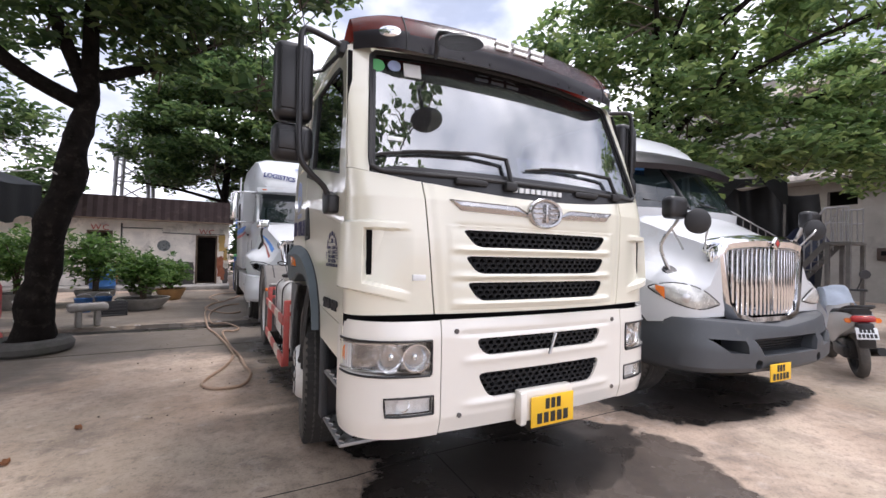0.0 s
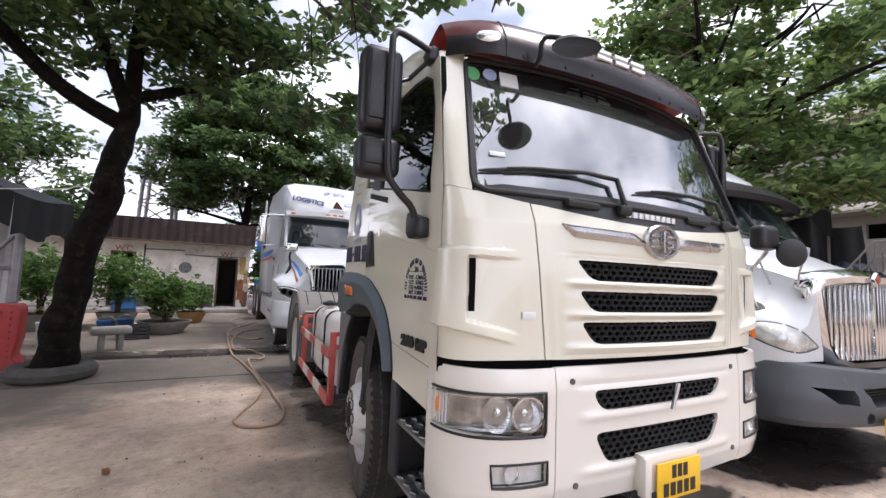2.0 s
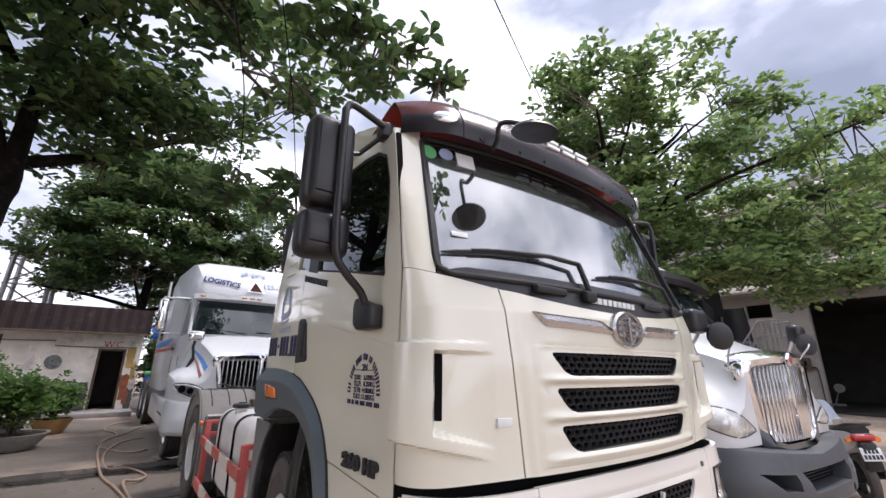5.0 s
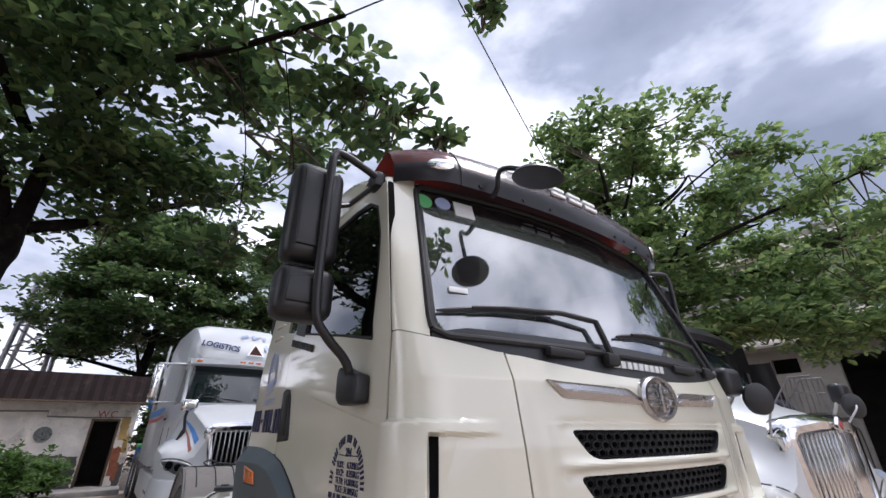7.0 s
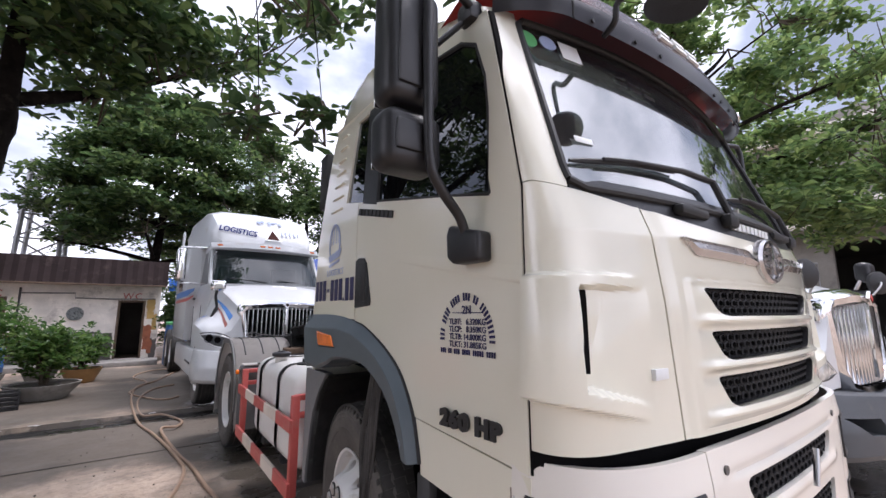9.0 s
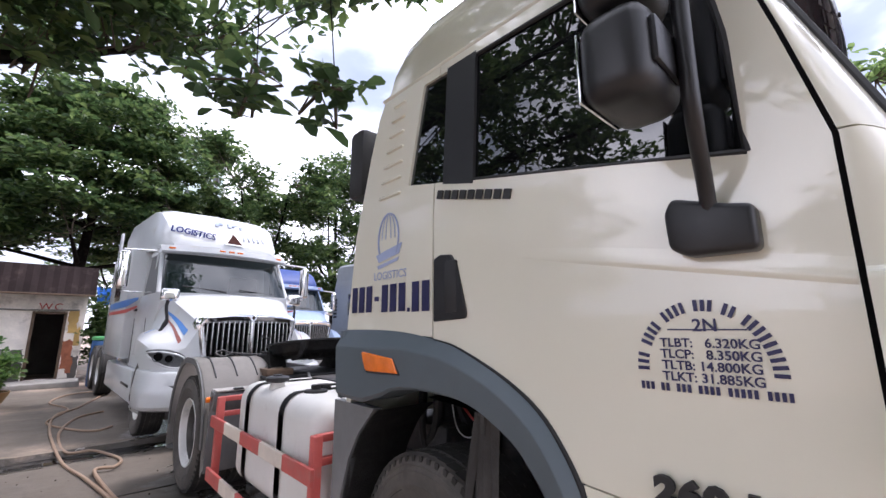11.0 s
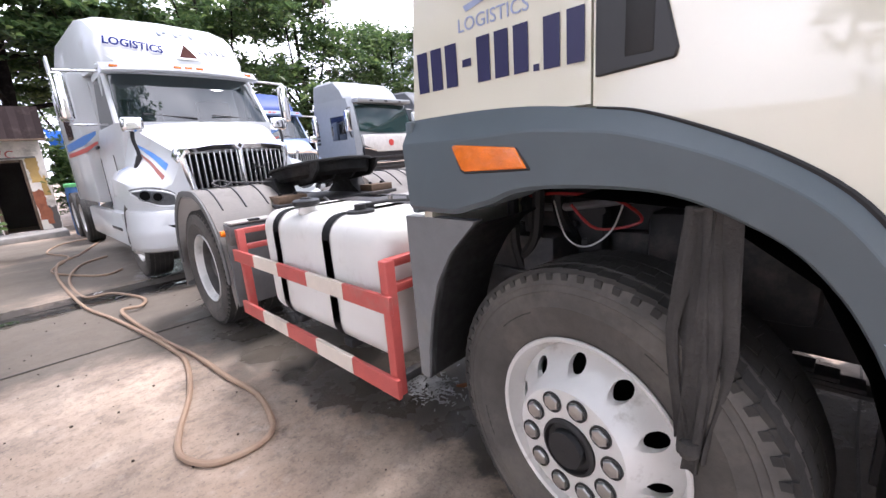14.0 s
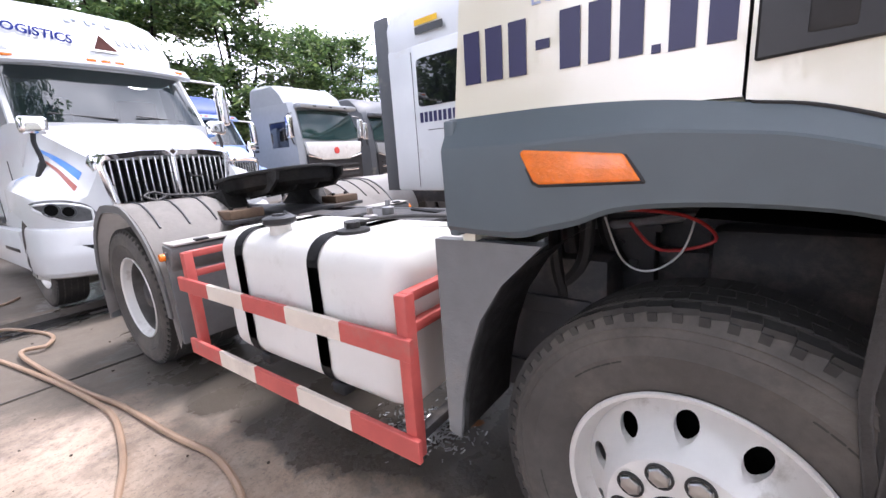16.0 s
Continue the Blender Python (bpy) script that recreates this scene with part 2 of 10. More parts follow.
def glass(name, tint=(0.9, 0.95, 0.95), rough=0.0, alpha=0.25, dark=(0.02, 0.025, 0.03), shine=0.06, graze=1.0):
    """Tinted vehicle glass: a clear pane with a real mirror-like coat; see-through by the given share."""
    m = bpy.data.materials.new(name)
    m.use_nodes = True
    n, l = m.node_tree.nodes, m.node_tree.links
    n.clear()
    out = n.new("ShaderNodeOutputMaterial")
    tr = n.new("ShaderNodeBsdfTransparent")
    tr.inputs[0].default_value = (*tint, 1)
    df = n.new("ShaderNodeBsdfDiffuse")
    df.inputs[0].default_value = (*dark, 1)
    gl = n.new("ShaderNodeBsdfGlossy")
    gl.inputs["Roughness"].default_value = rough
    lw = n.new("ShaderNodeLayerWeight")
    lw.inputs[0].default_value = 0.5
    pw = n.new("ShaderNodeMath")
    pw.operation = "POWER"
    pw.inputs[1].default_value = 4.0
    l.new(lw.outputs["Facing"], pw.inputs[0])
    fr = n.new("ShaderNodeMapRange")
    fr.inputs[3].default_value, fr.inputs[4].default_value = shine, graze
    l.new(pw.outputs[0], fr.inputs[0])
    a = n.new("ShaderNodeMixShader")
    a.inputs[0].default_value = alpha
    l.new(df.outputs[0], a.inputs[1])
    l.new(tr.outputs[0], a.inputs[2])
    b = n.new("ShaderNodeMixShader")
    l.new(fr.outputs[0], b.inputs[0])
    l.new(a.outputs[0], b.inputs[1])
    l.new(gl.outputs[0], b.inputs[2])
    l.new(b.outputs[0], out.inputs[0])
    return m


CREAM = material("cream_paint", (0.775, 0.757, 0.635), 0.30, coat=1.0, coat_ior=1.68, var=0.02, scale=1.5)
BUMPER = material("cream_bumper_paint", (0.80, 0.78, 0.72), 0.3, coat=1.0, coat_ior=1.8, var=0.02, scale=1.5)
WHITE = material("white_truck_paint", (0.64, 0.66, 0.675), 0.3, coat=0.5, var=0.05, scale=1.2, dirt=(0.5, 0.47, 0.42), dirt_amount=0.12, dirt_scale=2.5)
GREYWHITE = material("silver_grey_paint", (0.27, 0.285, 0.295), 0.35, metal=0.2, coat=0.4, var=0.06)
BLUE = material("blue_truck_paint", (0.028, 0.060, 0.23), 0.5, var=0.15, spec=0.3)
BLUEGREY = material("pale_blue_paint", (0.32, 0.42, 0.62), 0.35, coat=0.4, var=0.1)
GUARD = material("dark_grey_moulding", (0.098, 0.124, 0.140), 0.45, var=0.1, bump=0.06, bump_scale=400, scale=2)
BUMPGREY = material("grey_bumper_plastic", (0.066, 0.072, 0.080), 0.5, var=0.12, bump=0.08, bump_scale=300, scale=2, dirt=(0.2, 0.18, 0.15), dirt_amount=0.12)
BLACK = material("black_plastic", (0.014, 0.014, 0.016), 0.38, var=0.15, bump=0.1, bump_scale=500)
SATIN = material("black_rubber_satin", (0.018, 0.018, 0.019), 0.6, var=0.2, bump=0.1, bump_scale=300)
# near-black that stands in for shade in gaps, slots and recesses
DEEP = material("recess_shade", (0.005, 0.005, 0.0055), 0.95, var=0.2, spec=0.1)
SEAT = material("cab_lining", (0.05, 0.05, 0.055), 0.8, var=0.2, bump=0.2)
def visor_paint():
    """Dark visor whose red ends fade into the black middle."""
    m = material("red_ended_visor", (0.27, 0.034, 0.02), 0.26, coat=0.4, var=0.1)
    n, l = m.node_tree.nodes, m.node_tree.links
    tc = n.new("ShaderNodeTexCoord")
    sp = n.new("ShaderNodeSeparateXYZ")
    l.new(tc.outputs["Object"], sp.inputs[0])
    ab = n.new("ShaderNodeMath")
    ab.operation = "ABSOLUTE"
    l.new(sp.outputs[0], ab.inputs[0])
    mr = n.new("ShaderNodeMapRange")
    mr.inputs[1].default_value, mr.inputs[2].default_value = 0.55, 0.80
    l.new(ab.outputs[0], mr.inputs[0])
    mx = n.new("ShaderNodeMix")
    mx.data_type = "RGBA"
    mx.inputs["A"].default_value = (0.075, 0.033, 0.034, 1)
    mx.inputs["B"].default_value = (0.21, 0.034, 0.025, 1)
    l.new(mr.outputs[0], mx.inputs["Factor"])
    l.new(mx.outputs["Result"], n["Principled BSDF"].inputs["Base Color"])
    return m


MAROON = visor_paint()
VISOR = material("dark_visor_plastic", (0.036, 0.032, 0.038), 0.32, coat=0.3, var=0.15)
LAMPDARK = material("chromed_lamp_body", (0.50, 0.50, 0.51), 0.08, metal=1.0, var=0.6, scale=18, bump=1.0, bump_scale=14)
JOINT = material("dirt_filled_joint", (0.028, 0.025, 0.022), 0.9, var=0.4, scale=6, bump=0.5)
MUDFLAP = material("grey_mud_flap", (0.14, 0.14, 0.14), 0.65, var=0.2, scale=4, bump=0.15, dirt=(0.22, 0.21, 0.19), dirt_amount=0.25)
GUTTER = material("wet_black_gutter", (0.014, 0.013, 0.012), 0.42, spec=0.25, var=0.5, scale=3, bump=0.4, bump_scale=30, rough_var=0.15, dirt=(0.06, 0.055, 0.045), dirt_amount=0.3, dirt_scale=5)
LAMPWHITE = material("bright_lamp_body", (0.85, 0.86, 0.87), 0.25, metal=0.35, var=0.15, scale=30, bump=0.3, bump_scale=60)
WINGMETAL = material("satin_chrome", (0.52, 0.51, 0.51), 0.24, metal=1.0, var=0.08, scale=5, rough_var=0.06)
DARKSTEEL = material("dull_dark_steel", (0.13, 0.125, 0.12), 0.6, metal=0.3, var=0.25, scale=5, dirt=(0.2, 0.14, 0.1), dirt_amount=0.2)
CHROME = material("chrome", (0.82, 0.82, 0.83), 0.09, metal=1.0, rough_var=0.05, var=0.05, scale=5)
STEEL = material("brushed_steel", (0.55, 0.55, 0.55), 0.32, metal=1.0, var=0.15, scale=6, rough_var=0.1)
RIM = material("silver_wheel_paint", (0.72, 0.71, 0.69), 0.40, metal=0.2, var=0.1, scale=4, dirt=(0.22, 0.18, 0.14), dirt_amount=0.2, dirt_scale=7)
TREAD = material("worn_tread_rubber", (0.045, 0.043, 0.041), 0.85, var=0.3, scale=5, bump=0.2, bump_scale=120, dirt=(0.075, 0.068, 0.06), dirt_amount=0.3, dirt_scale=4, spec=0.3)
MATTENAVY = material("matte_navy_lettering", (0.02, 0.03, 0.14), 0.95, var=0.2, spec=0.05)
GRILLE = material("matte_black_grille", (0.012, 0.0125, 0.014), 0.7, var=0.2, spec=0.3)
BROWNRED = material("faded_red_paint", (0.30, 0.09, 0.07), 0.45, var=0.15)
MATTEBROWN = material("matte_brown_print", (0.07, 0.032, 0.028), 0.95, var=0.3, spec=0.05)
SOCKET = material("dusty_lamp_socket", (0.10, 0.105, 0.11), 0.6, var=0.5, scale=9, bump=0.3)
# darker than the rim: shade inside the deep dish is put into the colour
DISHSHADE = material("shaded_rim_dish", (0.11, 0.105, 0.10), 0.7, metal=0.2, var=0.35, scale=7, bump=0.2, dirt=(0.05, 0.045, 0.04), dirt_amount=0.4)
STEPGREY = material("dark_step_plastic", (0.045, 0.048, 0.053), 0.6, var=0.2, scale=3, bump=0.1)
TYRE = material("tyre_rubber", (0.082, 0.075, 0.068), 0.8, var=0.35, scale=5, bump=0.25, bump_scale=120, dirt=(0.14, 0.122, 0.104), dirt_amount=0.42, dirt_scale=4)
FRAME = material("chassis_paint", (0.035, 0.035, 0.038), 0.62, var=0.3, scale=4, bump=0.2, dirt=(0.12, 0.10, 0.085), dirt_amount=0.4, dirt_scale=5)
RUST = material("rusty_grease", (0.055, 0.032, 0.022), 0.6, var=0.5, scale=6, bump=0.5, bump_scale=60, dirt=(0.02, 0.018, 0.016), dirt_amount=0.5)
MUDGREY = material("dusty_mudguard", (0.44, 0.415, 0.39), 0.7, var=0.14, scale=3, bump=0.2, dirt=(0.30, 0.28, 0.26), dirt_amount=0.3)
SHIELD = material("grey_splash_shield", (0.19, 0.195, 0.20), 0.6, var=0.2, scale=3, bump=0.25, dirt=(0.22, 0.2, 0.18), dirt_amount=0.25)
CARD = material("violet_card", (0.50, 0.46, 0.85), 0.6, var=0.1)
LINER = material("pebbled_black_liner", (0.045, 0.045, 0.046), 0.42, var=0.4, scale=14, bump=1.0, bump_scale=160, rough_var=0.12)
GREASE = material("greasy_black_steel", (0.012, 0.0115, 0.0115), 0.7, var=0.4, scale=7, bump=0.4, bump_scale=50, rough_var=0.15, dirt=(0.07, 0.055, 0.045), dirt_amount=0.25)
TANK = material("white_poly_tank", (0.74, 0.73, 0.70), 0.42, var=0.05, scale=2, bump=0.06, dirt=(0.48, 0.45, 0.4), dirt_amount=0.14)
RAILRED = material("red_guard_paint", (0.52, 0.10, 0.085), 0.45, var=0.16, scale=5, bump=0.08, dirt=(0.3, 0.2, 0.17), dirt_amount=0.15)
RAILWHITE = material("white_stripe_paint", (0.74, 0.66, 0.57), 0.45, var=0.1, scale=5, dirt=(0.5, 0.42, 0.36), dirt_amount=0.2)
AMBER = material("amber_lens", (0.90, 0.21, 0.014), 0.15, coat=0.6, var=0.15, scale=25, bump=0.3, bump_scale=140)
REDLENS = material("red_lens", (0.45, 0.02, 0.02), 0.18, coat=0.5, var=0.1)
YELLOW = material("yellow_plate", (0.86, 0.52, 0.02), 0.42, var=0.06)
INK = material("black_ink", (0.02, 0.02, 0.02), 0.5, var=0.1)
NAVY = material("navy_vinyl", (0.018, 0.018, 0.085), 0.4, var=0.1)
BLUEVINYL = material("blue_vinyl", (0.05, 0.2, 0.55), 0.4, var=0.1)
REDVINYL = material("red_vinyl", (0.5, 0.06, 0.05), 0.4, var=0.1)
PALEVINYL = material("pale_blue_vinyl", (0.35, 0.42, 0.62), 0.4, var=0.1)
STICKER = material("white_sticker", (0.78, 0.80, 0.80), 0.4, var=0.08)
GREEN = material("green_sticker", (0.12, 0.42, 0.16), 0.4, var=0.15)
LENSCLEAR = glass("clear_lens", (0.98, 0.985, 0.985), 0.0, 0.995, (0.3, 0.3, 0.3), 0.05)
WINDSHIELD = glass("windshield_glass", (0.55, 0.6, 0.62), 0.0, 0.72, (0.05, 0.05, 0.055), 0.40, 0.62)
TRUCKGLASS = glass("dark_truck_glass", (0.35, 0.42, 0.42), 0.0, 0.3, (0.012, 0.02, 0.022), 0.10, 0.3)
CABGLASS = glass("teal_truck_glass", (0.25, 0.36, 0.36), 0.0, 0.25, (0.02, 0.045, 0.045), 0.05, 0.12)
SIDEGLASS = glass("tinted_side_glass", (0.12, 0.13, 0.15), 0.0, 0.5, (0.008, 0.009, 0.01), 0.13)
REFLECT = material("lamp_reflector", (0.90, 0.91, 0.92), 0.08, metal=1.0, var=0.05, scale=22, bump=0.25, bump_scale=30)
LENSDULL = material("cloudy_lamp_lens", (0.60, 0.60, 0.57), 0.22, metal=0.25, coat=0.8, var=0.3, scale=9, rough_var=0.1)
PALM = material("weathered_plastic_white", (0.62, 0.62, 0.60), 0.5, var=0.12, dirt=(0.35, 0.32, 0.28), dirt_amount=0.2)

HOSE = material("tan_hose", (0.35, 0.24, 0.165), 0.55, var=0.2, scale=3, bump=0.1, dirt=(0.2, 0.14, 0.1), dirt_amount=0.2)
PLASTER = material("dirty_plaster", (0.86, 0.79, 0.71), 0.85, var=0.2, scale=2.2, bump=0.3, bump_scale=40, dirt=(0.24, 0.20, 0.165), dirt_amount=0.30, dirt_scale=1.9)
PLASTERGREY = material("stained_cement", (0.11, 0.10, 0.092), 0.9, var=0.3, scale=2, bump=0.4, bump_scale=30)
WALLGREY = material("grey_workshop_wall", (0.26, 0.245, 0.22), 0.88, var=0.2, scale=1.0, bump=0.3, bump_scale=25, dirt=(0.13, 0.12, 0.11), dirt_amount=0.32, dirt_scale=0.8)
OCHRE = material("ochre_plaster", (0.52, 0.34, 0.12), 0.85, var=0.25, scale=3, bump=0.2)
BRICKRED = material("bare_brick", (0.33, 0.115, 0.06), 0.9, var=0.3, scale=9, bump=0.5, bump_scale=30)
ROOFBROWN = material("brown_sheet_metal", (0.036, 0.023, 0.022), 0.75, var=0.25, scale=2, dirt=(0.10, 0.07, 0.06), dirt_amount=0.2, bump=0.1, spec=0.25)
TARP = material("black_tarpaulin", (0.016, 0.017, 0.019), 0.5, var=0.3, scale=3, bump=0.2, bump_scale=20)
NAVYTARP = material("navy_tarpaulin", (0.02, 0.028, 0.065), 0.5, var=0.3, scale=3, bump=0.25, bump_scale=18)
SHEDWHITE = material("corrugated_white_sheet", (0.55, 0.56, 0.57), 0.5, var=0.12, dirt=(0.28, 0.25, 0.22), dirt_amount=0.25)
GALV = material("galvanised_steel", (0.34, 0.34, 0.35), 0.45, metal=0.7, var=0.15, dirt=(0.25, 0.18, 0.13), dirt_amount=0.2)
WOODDARK = material("old_timber", (0.13, 0.085, 0.055), 0.8, var=0.35, scale=4, bump=0.3)
BARK = material("bark", (0.011, 0.0088, 0.0075), 0.95, var=0.6, scale=7, bump=1.0, bump_scale=16, dirt=(0.04, 0.034, 0.027), dirt_amount=0.28, dirt_scale=9, spec=0.12)
TWIG = material("twig", (0.085, 0.065, 0.045), 0.9, var=0.3)
POTGREY = material("cement_pot", (0.27, 0.255, 0.235), 0.85, var=0.25, scale=4, bump=0.3, dirt=(0.09, 0.085, 0.075), dirt_amount=0.3)
PALEGREEN = material("pale_green_render", (0.55, 0.68, 0.66), 0.85, var=0.1, scale=0.4)
BLUETARP = material("blue_tarpaulin", (0.02, 0.16, 0.62), 0.5, var=0.15, scale=4, bump=0.15, bump_scale=20)
OLDMIRROR = material("blotched_mirror", (0.22, 0.23, 0.23), 0.35, metal=0.6, var=0.4, scale=8, rough_var=0.2)
RINGGREY = material("mossy_cement", (0.07, 0.066, 0.06), 0.9, var=0.3, scale=4, bump=0.4, dirt=(0.04, 0.045, 0.03), dirt_amount=0.4)
POTTAN = material("ochre_glazed_pot", (0.34, 0.19, 0.07), 0.45, var=0.25, scale=4)
BLUEPLASTIC = material("blue_plastic_drum", (0.025, 0.10, 0.27), 0.45, var=0.15, dirt=(0.16, 0.17, 0.18), dirt_amount=0.15)
WHITEPLASTIC = material("white_plastic_pail", (0.68, 0.68, 0.67), 0.45, var=0.1, dirt=(0.4, 0.37, 0.32), dirt_amount=0.2)
REDPLASTIC = material("red_plastic_barrier", (0.42, 0.035, 0.035), 0.5, var=0.2, dirt=(0.2, 0.09, 0.075), dirt_amount=0.25)
SOIL = material("potting_soil", (0.045, 0.033, 0.024), 0.95, var=0.4, bump=0.8, bump_scale=50)
CLOTH = material("pale_blue_cloth", (0.62, 0.68, 0.76), 0.9, var=0.12, scale=6, bump=0.3)
RAG = material("dark_rag", (0.050, 0.046, 0.043), 0.95, var=0.35, scale=7, bump=0.5, bump_scale=90)
PAPER = material("litter_paper", (0.7, 0.68, 0.66), 0.8, var=0.2)
DRYLEAF = material("dry_leaf", (0.32, 0.13, 0.05), 0.8, var=0.4, scale=20)
CABLERED = material("red_air_line", (0.42, 0.03, 0.03), 0.4, var=0.1)


def leaf_material(name, a, b, c):
    m = bpy.data.materials.new(name)
    m.use_nodes = True
    n, l = m.node_tree.nodes, m.node_tree.links
    p = n["Principled BSDF"]
    p.inputs["Roughness"].default_value = 0.34
    geo = n.new("ShaderNodeNewGeometry")
    ramp = n.new("ShaderNodeValToRGB")
    ramp.color_ramp.elements[0].color, ramp.color_ramp.elements[1].color = (*a, 1), (*c, 1)
    e = ramp.color_ramp.elements.new(0.55)
    e.color = (*b, 1)
    l.new(geo.outputs["Random Per Island"], ramp.inputs[0])
    tc = n.new("ShaderNodeTexCoord")
    nz = n.new("ShaderNodeTexNoise")
    nz.inputs["Scale"].default_value = 1.1
    l.new(tc.outputs["Object"], nz.inputs["Vector"])
    mx = n.new("ShaderNodeMix")
    mx.data_type, mx.blend_type = "RGBA", "MULTIPLY"
    mx.inputs["Factor"].default_value = 0.5
    l.new(ramp.outputs[0], mx.inputs["A"])
    l.new(nz.outputs[0], mx.inputs["B"])
    l.new(mx.outputs["Result"], p.inputs["Base Color"])
    tl = n.new("ShaderNodeBsdfTranslucent")
    l.new(mx.outputs["Result"], tl.inputs[0])
    ms = n.new("ShaderNodeMixShader")
    ms.inputs[0].default_value = 0.6
    l.new(p.outputs[0], ms.inputs[1])
    l.new(tl.outputs[0], ms.inputs[2])
    l.new(ms.outputs[0], n["Material Output"].inputs[0])
    return m


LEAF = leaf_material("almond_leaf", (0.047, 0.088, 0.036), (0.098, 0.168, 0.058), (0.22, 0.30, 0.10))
# lighter almond leaf: sunlight on the workshop tree is put into its colour
LEAFSUNLIT = leaf_material("sunlit_almond_leaf", (0.115, 0.20, 0.080), (0.235, 0.36, 0.125), (0.46, 0.58, 0.21))
LEAFSHRUB = leaf_material("shrub_leaf", (0.06, 0.13, 0.035), (0.13, 0.25, 0.06), (0.26, 0.38, 0.11))


def ground_material():
    """Worn yard concrete: mottling, cracks, a joint, darker smoother damp patches, and painted shade under trucks."""
    m = bpy.data.materials.new("yard_concrete")
    m.use_nodes = True
    n, l = m.node_tree.nodes, m.node_tree.links
    p = n["Principled BSDF"]
    tc = n.new("ShaderNodeTexCoord")

    def nz(s, d=6.0, r=0.62):
        t = n.new("ShaderNodeTexNoise")
        t.inputs["Scale"].default_value, t.inputs["Detail"].default_value, t.inputs["Roughness"].default_value = s, d, r
        l.new(tc.outputs["Object"], t.inputs["Vector"])
        return t.outputs[0]

    def rng(s, a, b, lo=0.0, hi=1.0):
        r = n.new("ShaderNodeMapRange")
        for i, v in enumerate((a, b, lo, hi)):
            r.inputs[i + 1].default_value = v
        l.new(s, r.inputs[0])
        return r.outputs[0]

    def mix(a, b, f):
        x = n.new("ShaderNodeMix")
        x.data_type = "RGBA"
        for key, v in (("A", a), ("B", b), ("Factor", f)):
            if hasattr(v, "is_linked"):
                l.new(v, x.inputs[key])
            else:
                x.inputs[key].default_value = v
        return x.outputs["Result"]

    def op(kind, a, b):
        x = n.new("ShaderNodeMath")
        x.operation = kind
        for i, v in enumerate((a, b)):
            if hasattr(v, "is_linked"):
                l.new(v, x.inputs[i])
            else:
                x.inputs[i].default_value = v
        return x.outputs[0]

    col = mix((0.30, 0.215, 0.155, 1), (0.51, 0.405, 0.32, 1), rng(nz(0.6, 10, 0.7), 0.36, 0.64))
    col = mix(col, (0.22, 0.20, 0.14, 1), rng(nz(0.33, 6), 0.52, 0.68, 0, 0.55))
    col = mix(col, (0.14, 0.112, 0.092, 1), rng(nz(1.7, 8, 0.7), 0.5, 0.68, 0, 0.75))
    col = mix(col, (0.05, 0.043, 0.038, 1), rng(nz(3.1, 9, 0.72), 0.60, 0.70, 0, 0.6))
    col = mix(col, (0.52, 0.445, 0.39, 1), rng(nz(6.0, 5), 0.58, 0.72, 0, 0.45))
    col = mix(col, (0.12, 0.10, 0.085, 1), rng(nz(14.0, 8, 0.75), 0.5, 0.66, 0, 0.55))
    col = mix(col, (0.08, 0.07, 0.06, 1), rng(nz(60.0, 4), 0.56, 0.7, 0, 0.6))
    col = mix(col, (0.66, 0.58, 0.50, 1), rng(nz(85.0, 3), 0.64, 0.74, 0, 0.6))
    # damp and oily patches, plus shade under the trucks, each painted as an irregular blot
    wet = None
    soak_shade = None
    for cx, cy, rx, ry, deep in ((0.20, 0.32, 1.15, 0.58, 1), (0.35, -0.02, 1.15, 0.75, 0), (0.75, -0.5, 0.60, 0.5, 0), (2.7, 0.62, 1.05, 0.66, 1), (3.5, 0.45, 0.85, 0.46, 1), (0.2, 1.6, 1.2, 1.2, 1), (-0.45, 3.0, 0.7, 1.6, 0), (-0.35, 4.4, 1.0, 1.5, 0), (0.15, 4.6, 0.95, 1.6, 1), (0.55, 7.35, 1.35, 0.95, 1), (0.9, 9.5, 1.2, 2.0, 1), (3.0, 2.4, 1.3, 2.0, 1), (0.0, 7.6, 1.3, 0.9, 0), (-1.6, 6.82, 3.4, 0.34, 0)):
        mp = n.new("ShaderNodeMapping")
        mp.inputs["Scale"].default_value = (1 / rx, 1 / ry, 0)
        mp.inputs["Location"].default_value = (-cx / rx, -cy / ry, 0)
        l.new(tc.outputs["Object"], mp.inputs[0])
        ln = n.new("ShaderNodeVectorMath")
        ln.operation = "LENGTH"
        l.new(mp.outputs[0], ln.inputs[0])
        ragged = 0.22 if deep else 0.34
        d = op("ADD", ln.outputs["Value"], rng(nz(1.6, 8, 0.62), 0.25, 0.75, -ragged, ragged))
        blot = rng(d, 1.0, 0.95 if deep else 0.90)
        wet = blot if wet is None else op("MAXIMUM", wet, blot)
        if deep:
            soak_shade = blot if soak_shade is None else op("MAXIMUM", soak_shade, blot)
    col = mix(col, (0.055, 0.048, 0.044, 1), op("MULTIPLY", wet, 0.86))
    col = mix(col, (0.020, 0.0175, 0.016, 1), op("MULTIPLY", soak_shade, rng(nz(2.3, 7, 0.65), 0.35, 0.62, 0.97, 0.62)))
    damp = None
    for cx, cy, rx, ry in ((-4.4, 4.4, 1.5, 1.6), (-2.6, 5.6, 2.0, 1.4), (-1.6, 5.9, 2.6, 1.5), (-1.2, 5.3, 1.6, 1.2), (-0.6, 4.2, 1.0, 1.7), (-3.2, 8.8, 3.8, 2.4), (-1.4, 8.6, 2.6, 1.7), (-0.6, 10.8, 2.6, 3.0), (-2.4, 12.6, 3.0, 1.6), (1.0, 3.4, 2.6, 2.6)):
        mp = n.new("ShaderNodeMapping")
